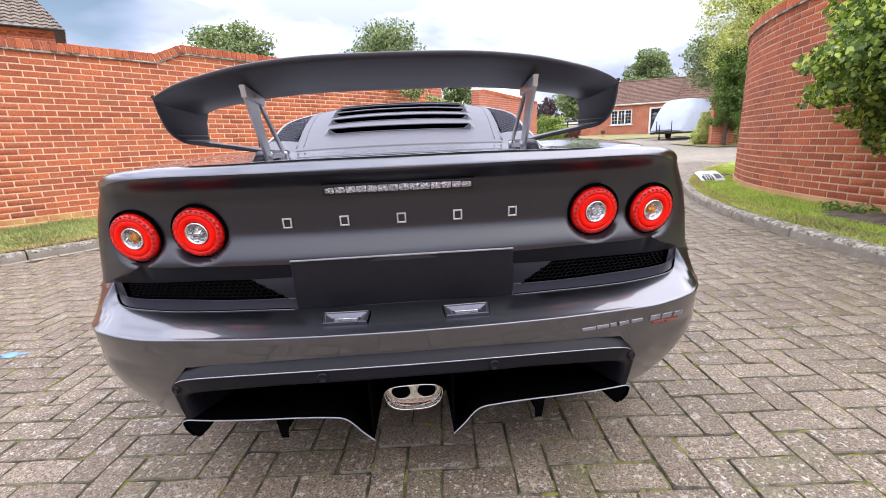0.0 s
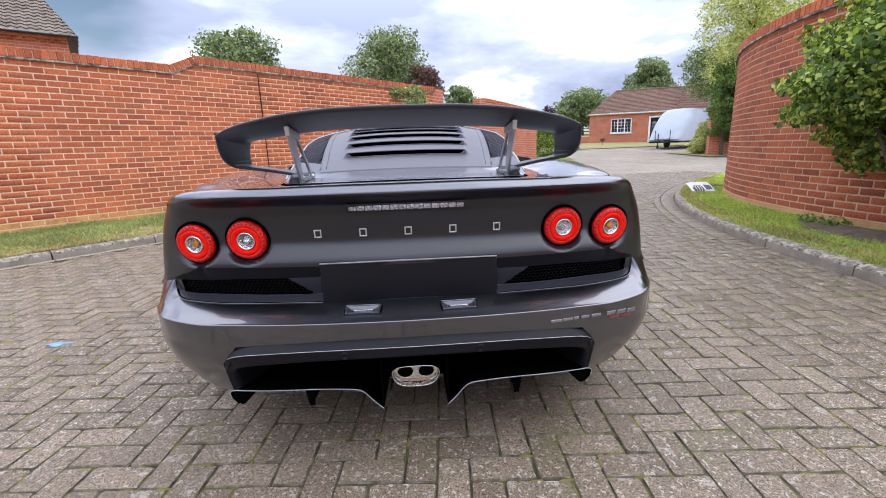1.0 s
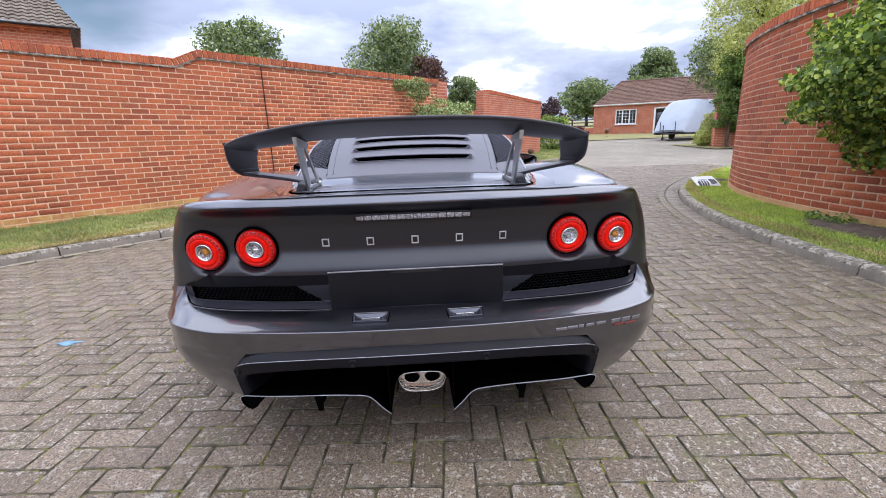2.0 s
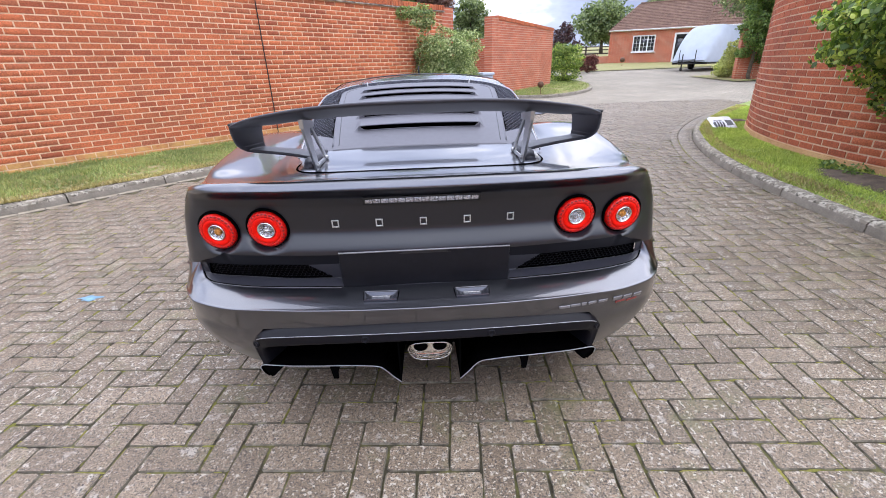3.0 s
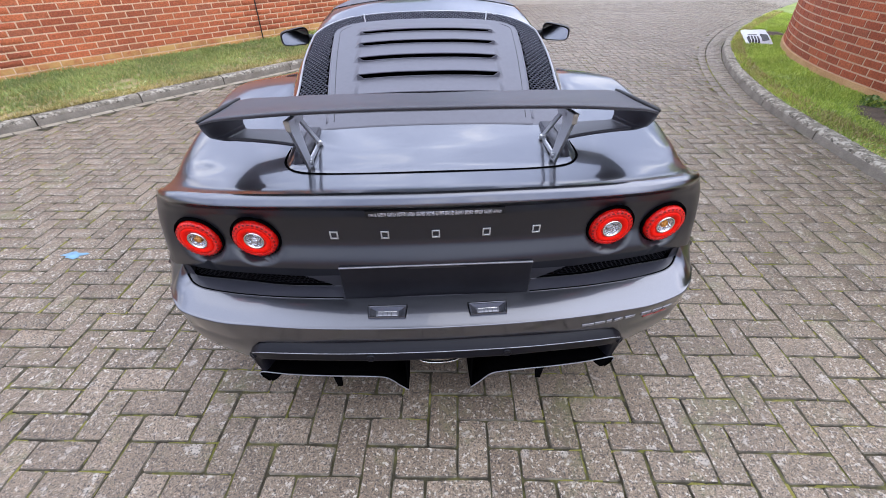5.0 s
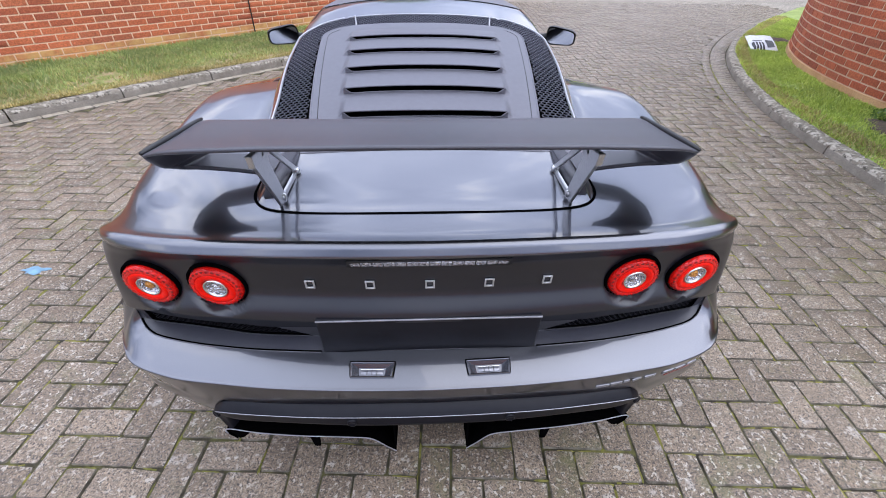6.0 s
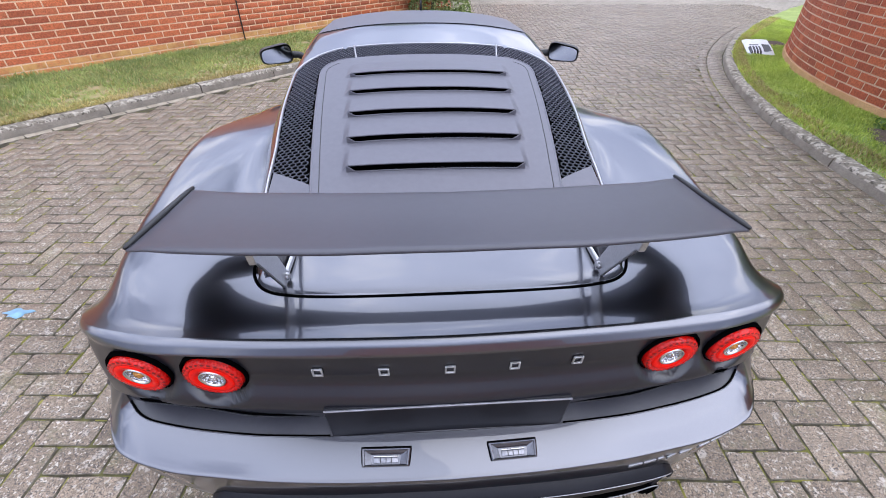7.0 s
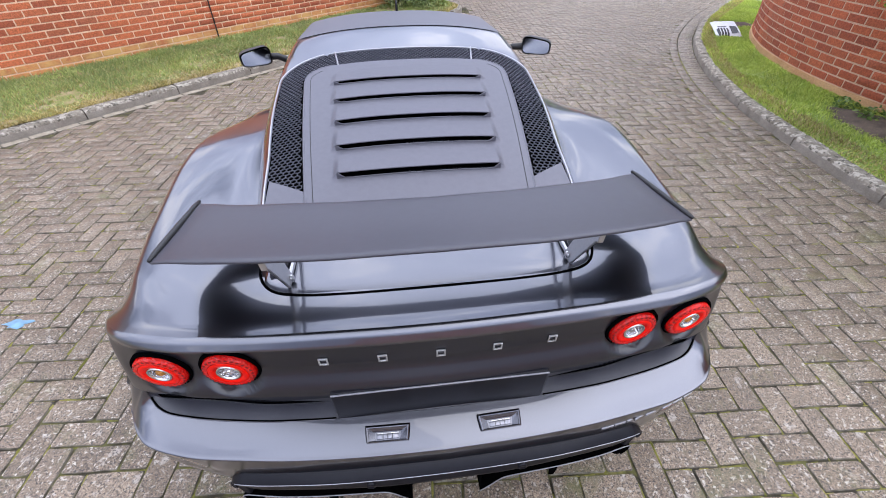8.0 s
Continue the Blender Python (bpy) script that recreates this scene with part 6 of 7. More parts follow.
CLIMBER = Vector((4.10, 1.75, 0.1))
shrub("climbing_shrub", "large leafy climbing shrub against the curved wall",
      [(-0.20, 0.55, 1.28, 0.50, 0.62, 0.40), (-0.05, 0.05, 1.62, 0.62, 0.72, 0.55), (0.05, 0.75, 1.62, 0.40, 0.55, 0.42), (0.05, -0.35, 1.15, 0.50, 0.6, 0.55),
       (0.12, 0.60, 0.92, 0.30, 0.50, 0.34), (0.15, -0.2, 0.75, 0.34, 0.5, 0.34), (0.0, -0.9, 1.5, 0.6, 0.7, 0.7), (0.2, 0.2, 2.1, 0.45, 0.7, 0.34)],
      LEAF_BRIGHT, 45, 52000, 0.044, CLIMBER, 5, clip=off_wall, shell=0.5, full=True)
shrub("weed", "small green weeds at the foot of the wall", [(0, 0, 0.05, 0.12, 0.12, 0.06), (0.05, 0.3, 0.04, 0.10, 0.12, 0.05)], LEAF, 47, 220, 0.035, (4.02, 2.45, 0.1), 1)


def grass_tufts(name, label, inner, outer, count, seed, keep, height=0.042, material=None, fade=0.9, patchy=0.9):
    rng = np.random.default_rng(seed)
    a, b = np.array([tuple(p) for p in inner]), np.array([tuple(p) for p in outer])
    i = rng.integers(0, len(a) - 1, count * 3)
    t, u = rng.random(count * 3)[:, None], (rng.random(count * 3) ** fade)[:, None]
    p = (a[i] * (1 - t) + a[i + 1] * t) * (1 - u) + (b[i] * (1 - t) + b[i + 1] * t) * u
    clump = np.sin(3.1 * p[:, 0] + 1.7 * np.sin(2.3 * p[:, 1])) * np.sin(2.7 * p[:, 1] + 1.3 * np.sin(3.7 * p[:, 0]))
    clump += 0.6 * np.sin(11 * p[:, 0] + 2 * np.sin(7 * p[:, 1])) * np.sin(9.3 * p[:, 1] + 1.5 * np.sin(8 * p[:, 0]))
    ok = keep(p) & (clump + patchy * rng.random(count * 3) > 0.45 * patchy - 0.5)
    p = p[ok][:count]
    n = len(p)
    lump = np.array([noise.noise((x * 3, y * 3, 1)) for x, y in p[:, :2]])
    p[:, 2] = 0.086 + 0.02 * u[ok][:count, 0] + 0.012 * lump + 0.04 * np.maximum(0, p[:, 1] - 12)
    tall = height * (0.5 + rng.random(n)) * (0.85 + 0.3 * np.sin(p[:, 0] * 5.1) * np.sin(p[:, 1] * 4.3) + 0.9 * np.abs(lump))
    lean = rng.normal(size=(n, 2)) * 0.6 * np.abs(tall)[:, None]
    q = rng.random(n) * 6.283
    w = 0.004 + 0.003 * rng.random(n)
    v = np.empty((n, 3, 3))
    v[:, 0] = p + np.stack([np.cos(q) * w, np.sin(q) * w, 0 * q], 1)
    v[:, 1] = p - np.stack([np.cos(q) * w, np.sin(q) * w, 0 * q], 1)
    v[:, 2] = p + np.concatenate([lean, np.abs(tall)[:, None]], 1)
    tagged(cloud_mesh(name, (v.reshape(-1, 3), np.arange(3 * n).reshape(n, 3)), material or BLADE), label, "grass", kind="stuff")


grass_tufts("grass", "short green and straw grass blades on verge", [a.lerp(b, 0.10) for a, b in zip(LEFT_IN, LEFT_OUT)], LEFT_OUT, 62000, 51, lambda p: (p[:, 0] > -6.5) & (p[:, 1] > 0.5), 0.038, None, 0.75, 1.3)
grass_tufts("grass", "dry straw-coloured grass along the kerb", LEFT_IN, [a.lerp(b, 0.80) for a, b in zip(LEFT_IN, LEFT_OUT)], 26000, 54, lambda p: (p[:, 0] > -6.5) & (p[:, 1] > 0.5), 0.026, STRAW, 1.9)
grass_tufts("grass", "short bright green grass blades on verge", RIGHT_IN, RIGHT_OUT, 100000, 52, lambda p: (p[:, 0] < 7.5) & (p[:, 1] > -0.5), 0.024, LUSH_BLADE, 0.9, 3.5)
grass_tufts("grass", "yellowed grass along the curved kerb", RIGHT_IN, [a.lerp(b, 0.22) for a, b in zip(RIGHT_IN, RIGHT_OUT)], 9000, 55, lambda p: (p[:, 0] < 7.5) & (p[:, 1] > -0.5), 0.026, STRAW, 0.9, 2.0)
grass_tufts("grass", "mown grass blades on the far corner", ISLAND_IN, ISLAND_OUT, 14000, 53, lambda p: p[:, 1] > 0, 0.05)


# ---------------------------------------------------------------- far buildings and walls
def far_wall(name, a, b, height, thick, label, coping=True):
    a, b = Vector((*a, 0)), Vector((*b, 0))
    d = (b - a).normalized()
    n = Vector((d.y, -d.x, 0))

    def at(t, out, z):
        p = a.lerp(b, t) + n * out
        return Vector((p.x, p.y, z))
    g = [ground_z(a.x, a.y), ground_z(b.x, b.y)]
    h0, h1 = height if isinstance(height, tuple) else (height, height)
    top = (lambda t: g[0] + h0 + (g[1] + h1 - g[0] - h0) * t)
    ts = [i / 12 for i in range(13)]
    w = tagged(add_mesh(name, *band(at, ts, (-thick, 0), (-0.1, top)), FAR_BRICK, smooth=False), label, "wall", kind="structure")
    if coping:
        n_c = int((b - a).length / 0.075)
        for k in range(min(n_c, 90)):
            add_mesh("coping_brick", *band(at, [(k + 0.06) / n_c, (k + 0.94) / n_c], (-thick - 0.02, 0.02), (lambda t: top(t) + 0.002, lambda t: top(t) + 0.11)), BRICK, w, False)
    return w


far_wall("wall_far", (2.62, 14.45), (5.45, 17.75), (2.44, 2.10), 0.33, "red brick garden wall beyond the gateway")
far_wall("wall_pier", (2.40, 14.18), (2.66, 14.46), 2.52, 0.30, "square red brick pier at wall's end", False)
far_wall("wall_low", (1.0, 16.2), (3.0, 16.6), 1.90, 0.22, "low red brick wall behind the gateway", False)
far_wall("wall_end_pier", (0.58, 10.08), (0.86, 10.38), 2.44, 0.36, "red brick pier ending the garden wall", False)
far_wall("wall_right_far", (14.5, 19.4), (17.4, 18.0), 1.95, 0.33, "red brick wall half hidden by ivy")
far_wall("wall_ivy_pier", (13.62, 18.05), (14.45, 17.75), 2.0, 0.4, "red brick pier half hidden by ivy", False)
# added out of view, so that the car's paint reflects something dark
far_wall("wall_back", (13, -12), (-13, -12.5), 2.3, 0.3, "plain red brick wall added unseen behind the camera for reflections", False)
far_wall("wall_lawn", (12.2, 35.0), (15.6, 36.0), 0.55, 0.22, "low brick retaining wall by the field", False)


def tiled_slope(name, a, b, c, d, material, parent, course=0.28, tile=0.22):
    """A roof slope with lapped, rolled tiles: a-b the eave, d-c the ridge."""
    a, b, c, d = (Vector(q) for q in (a, b, c, d))
    nrm = (b - a).cross(d - a).normalized()
    rows = max(3, int(((d - a).length + (c - b).length) / 2 / course))
    cols = min(260, max(10, int((b - a).length / tile) * 4))
    verts, faces = [], []
    for r in range(rows):
        for e, lift in ((0.0, 0.030), (1.0, 0.0)):
            t = (r + e) / rows
            for i in range(cols + 1):
                u = i / cols
                p = a.lerp(b, u).lerp(d.lerp(c, u), t)
                wave = 0.018 * math.sin(2 * math.pi * (u * (b - a).length * (1 - t) + u * (c - d).length * t) / tile)
                verts.append(p + nrm * (lift + wave))
    n = cols + 1
    for r in range(2 * rows - 1):
        for i in range(cols):
            faces.append((r * n + i, r * n + i + 1, (r + 1) * n + i + 1, (r + 1) * n + i))
    return add_mesh(name, verts, faces, material, parent, False)


def bungalow():
    """Built from its near corner, its front along x, then turned."""
    h = thing("bungalow", "single-storey red brick bungalow with brown tiled roof", "house")
    h.matrix_basis = pose(15.3, 36.0, 0, 0, 0, -22)
    x1, y1, g, eave, ridge = 15.0, 7.0, 0.75, 3.33, 5.45
    wx, dx = 2.52, 5.14
    holes = [(wx - 0.82, wx + 0.82, 1.72, 2.92), (dx - 0.50, dx + 0.50, 0.90, 2.98)]
    xs = sorted({0.0, x1, *[v for q in holes for v in q[:2]]})
    zs = sorted({g - 0.2, eave, *[v for q in holes for v in q[2:]]})
    verts, faces = [], []
    for i in range(len(xs) - 1):
        for j in range(len(zs) - 1):
            cx, cz = (xs[i] + xs[i + 1]) / 2, (zs[j] + zs[j + 1]) / 2
            if any(q[0] < cx < q[1] and q[2] < cz < q[3] for q in holes):
                continue
            k = len(verts)
            for y in (0.0, 0.28):
                verts += [(xs[i], y, zs[j]), (xs[i + 1], y, zs[j]), (xs[i + 1], y, zs[j + 1]), (xs[i], y, zs[j + 1])]
            faces += [(k, k + 1, k + 2, k + 3), (k + 7, k + 6, k + 5, k + 4), (k, k + 4, k + 5, k + 1), (k + 3, k + 2, k + 6, k + 7), (k, k + 3, k + 7, k + 4), (k + 1, k + 5, k + 6, k + 2)]
    add_mesh("wall", verts, faces, FAR_BRICK, h, False)
    for x in (0.14, x1 - 0.14):
        part("wall", box_bm((0.28, y1 - 0.3, eave - g + 0.2), (x, y1 / 2 + 0.15, (eave + g - 0.2) / 2)), FAR_BRICK, h, smooth=False)
    part("wall", box_bm((x1, 0.28, eave - g + 0.2), (x1 / 2, y1, (eave + g - 0.2) / 2)), FAR_BRICK, h, smooth=False)
    part("room", box_bm((x1 - 0.8, 0.05, 2.3), (x1 / 2, 1.2, 2.1)), VOID, h)
    o = 0.14
    e = [(-o, -o, eave), (x1 + o, -o, eave), (x1 + o, y1 + o, eave), (-o, y1 + o, eave)]
    r0, r1 = (2.1, y1 / 2, ridge), (x1 - 2.7, y1 / 2, ridge)
    roof = tiled_slope("roof", e[0], e[1], r1, r0, ROOF_TILE, h)
    tiled_slope("hip", e[3], e[0], r0, r0, ROOF_TILE, roof)
    tiled_slope("hip", e[1], e[2], r1, r1, ROOF_TILE, roof)
    tiled_slope("back_slope", e[2], e[3], r0, r1, ROOF_TILE, roof)
    add_mesh("ridge", *tube([r0, r1], 0.09, 8), ROOF_TILE, roof)
    part("fascia", box_bm((x1 + 2 * o, 0.04, 0.10), (x1 / 2, -o + 0.02, eave - 0.04)), WHITE, h)
    add_mesh("gutter", *tube([(-o, -o - 0.05, eave - 0.02), (x1 + o, -o - 0.05, eave - 0.02)], 0.035, 8), WHITE, h)
    # the cross wing's hipped roof
    apex = (8.0, 2.2, 6.05)
    wing_roof = tiled_slope("wing_roof", (6.5, -o, eave), (10.2, -o, eave), apex, apex, ROOF_TILE, h)
    tiled_slope("hip", (6.5, 5.0, eave), (6.5, -o, eave), apex, apex, ROOF_TILE, wing_roof)
    tiled_slope("hip", (10.2, -o, eave), (10.2, 5.0, eave), apex, apex, ROOF_TILE, wing_roof)
    part("soffit", box_bm((x1 + 2 * o, o, 0.02), (x1 / 2, -o / 2, eave - 0.02)), WHITE, h)
    win = part("window", box_bm((1.64, 0.03, 1.20), (wx, 0.12, 2.32)), DARK_GLASS, h, "white casement window with dark panes")
    for x in (-0.78, -0.27, 0.27, 0.78):
        part("frame", box_bm((0.085, 0.09, 1.20), (wx + x, 0.07, 2.32), 0.01), WHITE, win)
    for z in (1.76, 2.88):
        part("frame", box_bm((1.64, 0.09, 0.085), (wx, 0.07, z), 0.01), WHITE, win)
    for x in (-0.525, 0.0, 0.525):
        part("glazing_bar", box_bm((0.022, 0.04, 1.12), (wx + x, 0.085, 2.32)), WHITE, win)
    for z in (2.1, 2.35, 2.6):
        part("glazing_bar", box_bm((1.56, 0.04, 0.018), (wx, 0.085, z)), WHITE, win)
    part("sill", box_bm((1.80, 0.18, 0.06), (wx, -0.02, 1.69), 0.01), WHITE, win)
    door = part("door", box_bm((0.80, 0.05, 1.98), (dx, 0.12, 1.93)), DARK_GLASS, h, "dark glazed door in white frame")
    for x in (-0.44, 0.44):
        part("frame", box_bm((0.15, 0.12, 2.08), (dx + x, 0.06, 1.94), 0.01), WHITE, door)
    part("frame", box_bm((1.03, 0.12, 0.12), (dx, 0.06, 2.92), 0.01), WHITE, door)
    for z in (1.35, 1.68, 2.0, 2.33, 2.65):
        part("glazing_bar", box_bm((0.72, 0.03, 0.02), (dx, 0.085, z)), FENCE_WOOD, door)


bungalow()


def left_house():
    """Built from its near corner, then turned to stand askew behind the wall."""
    h = thing("house", "red brick house with grey tiled hipped roof behind wall", "house")
    h.matrix_basis = pose(-9.36, 12.1, 0, 0, 0, 36)
    x0, x1, y0, y1, eave = -11.0, 0.0, 0.0, 8.0, 4.26
    part("wall", box_bm((x1 - x0, 0.28, eave + 0.05), ((x0 + x1) / 2, y0 + 0.14, eave / 2)), FAR_BRICK, h, smooth=False)
    part("wall", box_bm((0.28, y1 - y0 - 0.3, eave + 0.05), (x1 - 0.14, (y0 + y1) / 2 + 0.15, eave / 2)), FAR_BRICK, h, smooth=False)
    o, ridge = 0.22, eave + 3.6
    e = [(x0, y0 - o, eave), (x1 + o, y0 - o, eave), (x1 + o, y1, eave)]
    r0, r1 = (x0, 4.0, ridge), (x1 - 1.5, 4.0, ridge)
    roof = tiled_slope("roof", e[0], e[1], r1, r0, GREY_TILE, h, 0.17, 0.19)
    tiled_slope("hip", e[1], e[2], r1, r1, GREY_TILE, roof, 0.17, 0.19)
    add_mesh("gutter", *tube([(x0, y0 - o - 0.05, eave - 0.03), (x1 + o, y0 - o - 0.03, eave - 0.01)], 0.028, 8), BLACK, h)
    for k in range(46):                        # dentil course under the eave
        part("dentil_brick", box_bm((0.10, 0.10, 0.065), (x1 - 0.10 - 0.215 * k, y0 - 0.05, eave - 0.13)), BRICK, h, smooth=False)
    part("eaves_course", box_bm((x1 - x0, 0.12, 0.07), ((x0 + x1) / 2, y0 - 0.06, eave - 0.06)), BRICK, h, smooth=False)


left_house()


def covered_trailer():
    """A box trailer under a pale sheet, with drawbar, jockey wheel and stands at its front."""
    at = (16.5, 25.0, ground_z(0, 25.0))
    t = thing("covered_trailer", "tall trailer wrapped in a pale silver cover", "trailer")
    t.matrix_basis = pose(*at, 0, 0, -56)

    def skin(a, b):
        q = math.pi * a
        y = -1.9 + 4.3 * b
        nose = 1 - (1 - min(1, b / 0.45)) ** 1.9
        half, top = 1.12 * (0.80 + 0.20 * nose), 0.42 + 1.92 * (0.06 + 0.94 * nose)
        c, s = math.cos(q), math.sin(q)
        x = half * math.copysign(abs(c) ** 0.45, c)
        z = 0.42 + (top - 0.42) * abs(s) ** 0.5
        ripple = 0.018 * math.sin(6 * y + 3 * a) * math.sin(9 * a)
        return Vector((x, y - 0.12 * s, z + ripple))
    cover = add_mesh("cover", *grid_mesh(skin, 40, 30), COVER_WHITE, t, label="pale silver fabric cover with folds")
    front = [skin(i / 40, 0) for i in range(41)]
    add_mesh("cover_front", front + [Vector((0, -1.98, 0.48))], [(i + 1, i, 41) for i in range(40)], COVER_WHITE, cover)
    part("chassis", box_bm((1.9, 4.0, 0.12), (0, 0.2, 0.38), 0.02), BLACK, t)
    for sx in (-1, 1):
        add_mesh("drawbar", *tube([(sx * 0.6, -1.8, 0.36), (sx * 0.05, -2.75, 0.38)], 0.035, 6), BLACK, t)
        m = Matrix.Translation((sx * 0.98, 0.6, 0.30)) @ pose(0, 0, 0, 0, 90, 0)
        add_mesh("wheel", *moved(lathe([(0.02, 0.05), (0.17, 0.08), (0.19, 0.09), (0.29, 0.08), (0.30, 0.0), (0.29, -0.08), (0.19, -0.09)], 24), m), RUBBER, t)
    add_mesh("jockey_post", *tube([(0.0, -2.6, 0.05), (0.0, -2.6, 0.85)], 0.03, 8), BLACK, t)
    m = Matrix.Translation((0, -2.6, 0.1)) @ pose(0, 0, 0, 0, 90, 0)
    add_mesh("jockey_wheel", *moved(lathe([(0.02, 0.03), (0.09, 0.035), (0.10, 0.0), (0.09, -0.035), (0.02, -0.03)], 16), m), RUBBER, t)
    for x in (-0.45, 0.42):
        add_mesh("stand", *tube([(x, -2.05, 0.30), (x + 0.02, -2.12, 1.05)], 0.022, 6), BLACK, t)
    add_mesh("stand", *tube([(-0.45, -2.07, 0.55), (0.42, -2.07, 0.55)], 0.02, 6), BLACK, t)


covered_trailer()


def lawn(name, x0, x1, y0, y1, label):
    xs, ys = [x0 + (x1 - x0) * i / 14 for i in range(15)], [y0 + (y1 - y0) * i / 10 for i in range(11)]
    verts = [(x, y + 0.10 * (x - x0) * (1 - j / 10), ground_z(x, y + 0.10 * (x - x0) * (1 - j / 10)) + 0.03) for j, y in enumerate(ys) for x in xs]
    faces = [(j * 15 + i, j * 15 + i + 1, j * 15 + i + 16, j * 15 + i + 15) for j in range(10) for i in range(14)]
    tagged(add_mesh(name, verts, faces, GRASS_BED), label, "lawn", kind="structure")


lawn("lawn_far", 8.6, 24.0, 26.4, 36.0, "bright mown lawn in front of the bungalow")
lawn("lawn_right", 13.0, 20.0, 17.0, 20.5, "strip of rough grass under the ivy")


def field_fence():
    f = thing("rail_fence", "weathered wooden post-and-rail field fence", "fence")
    for k in range(9):
        x = 8 + 3.0 * k
        part("post", box_bm((0.14, 0.14, 1.3), (x, 46, ground_z(x, 46) + 0.6), 0.02), FENCE_WOOD, f)
    for z in (0.5, 0.85, 1.15):
        part("rail", box_bm((25, 0.05, 0.10), (20, 45.9, ground_z(20, 46) + z), 0.01), FENCE_WOOD, f)


field_fence()


# ---------------------------------------------------------------- small things
def garden_ball(at, r, stem, label):
    b = thing("garden_ball", label, "ornament")
    b.location = at
    add_mesh("stem", *tube([(0, 0, 0), (0.004, 0, stem)], 0.012, 8), COPPER, b)
    add_mesh("foot", *lathe([(0.07, 0.0), (0.07, 0.015), (0.02, 0.03)], 16), COPPER, b)
    prof = [(max(0.0005, r * math.sin(math.pi * i / 12)), stem + r - r * math.cos(math.pi * i / 12)) for i in range(13)]
    add_mesh("ball", *lathe(prof, 20), COPPER, b)
    add_mesh("band", *moved(lathe([(r * 1.01, -0.012), (r * 1.03, 0), (r * 1.01, 0.012)], 20), Matrix.Translation((0, 0, stem + r))), COPPER, b)


garden_ball((4.12, 14.25, 0.18), 0.105, 0.20, "rusty metal ball ornament on a short stem")
garden_ball((14.3, 31.0, 0.80), 0.17, 0.22, "terracotta ball ornament on the lawn")


def paper_sack(at, turn):
    """A flat, half-empty white sack with dark print, one corner lifted."""
    def fn(a, b):
        x, y = (a - 0.5) * 0.36, (b - 0.5) * 0.43
        edge = min(1, 6 * min(a, 1 - a, b, 1 - b))
        z = 0.045 * min(1, 1.4 * edge) + 0.13 * b + 0.012 * noise.noise((x * 9, y * 9, 4)) + 0.004 * noise.noise((x * 30, y * 30, 2))
        return Vector((x + 0.012 * noise.noise((y * 9, 4, 0)), y + 0.012 * noise.noise((x * 9, 0, 4)), max(z, 0.002)))
    sack = tagged(add_mesh("sack", *grid_mesh(fn, 26, 18), BAG), "flat white sack with dark print on grass", "sack")
    dark = plain("dark_print", (0.02, 0.02, 0.025), 0.5)

    def patch(a0, a1, b0, b1):
        add_mesh("print", *grid_mesh(lambda a, b: fn(a0 + (a1 - a0) * a, b0 + (b1 - b0) * b) + Vector((0, 0, 0.003)), 6, 5), dark, sack)
    for k in range(4):
        patch(0.06 + 0.11 * k, 0.135 + 0.11 * k, 0.04, 0.42)
    patch(0.56, 0.82, 0.12, 0.55)
    patch(0.10, 0.44, 0.48, 0.53)
    sack.matrix_basis = pose(*at, 0, 0, turn)


paper_sack((4.95, 5.76, 0.092), -14)

spray = [(0.055 * (1 + 0.35 * math.sin(3 * q) + 0.2 * math.sin(7 * q)) * math.cos(q), 0.030 * (1 + 0.3 * math.sin(4 * q)) * math.sin(q)) for q in [2 * math.pi * i / 24 for i in range(24)]]
part("paint_mark", prism_bm(spray, 0.0024, Matrix.Translation((-1.95, 0.955, 0.0026)), 0.0), BLUE_PAINT)
tagged(bpy.data.objects["paint_mark"], "small blue sprayed paint mark on paving", "paint mark")


def storage_bin():
    b = thing("storage_bin", "pale grey storage bin by the gateway", "bin")
    b.matrix_basis = pose(1.95, 13.1, ground_z(0, 13.1), 0, 0, 40)
    part("tub", box_bm((0.50, 0.46, 0.82), (0, 0, 0.41), 0.03), COVER_WHITE, b)
    part("lid", box_bm((0.55, 0.52, 0.09), (0, -0.01, 0.865), 0.03), COVER_WHITE, b, "pale grey lid")


storage_bin()


def soil_patch(at, rx, ry, seed, label):
    def fn(a, b):
        q, r = 2 * math.pi * a, b
        x, y = rx * r * math.cos(q), ry * r * math.sin(q)
        x, y = x * (1 + 0.25 * noise.noise((3 * math.cos(q), 3 * math.sin(q), seed))), y * (1 + 0.25 * noise.noise((3 * math.cos(q), 3 * math.sin(q), seed + 7)))
        return Vector((x, y, 0.055 * (1 - r * r) + 0.02 * noise.noise((x * 18, y * 18, seed)) * (1 - r)))
    ob = tagged(add_mesh("soil_patch", *grid_mesh(fn, 40, 10), SOIL), label, "soil", kind="structure")
    ob.location = at


soil_patch((3.98, 2.1, 0.100), 0.26, 0.75, 3, "bare dark soil at the wall's foot")
soil_patch((5.52, 6.30, 0.098), 0.30, 0.20, 8, "bare soil patch on the verge")
# ---------------------------------------------------------------- bricks and paving blocks
def brick_form(w, h, d, chamfer):
    """Front of a brick in its own frame: x along, y out, z up."""
    a, b = w / 2, h / 2
    i, j = a - chamfer, b - chamfer
    v = [(-a, -d, -b), (a, -d, -b), (a, -d, b), (-a, -d, b), (-a, -chamfer, -b), (a, -chamfer, -b), (a, -chamfer, b), (-a, -chamfer, b), (-i, 0, -j), (i, 0, -j), (i, 0, j), (-i, 0, j)]
    f = [(8, 9, 10, 11)]
    for k in range(4):
        m = (k + 1) % 4
        f += [(4 + k, 4 + m, 8 + m, 8 + k), (k, m, 4 + m, 4 + k)]
    return v, f


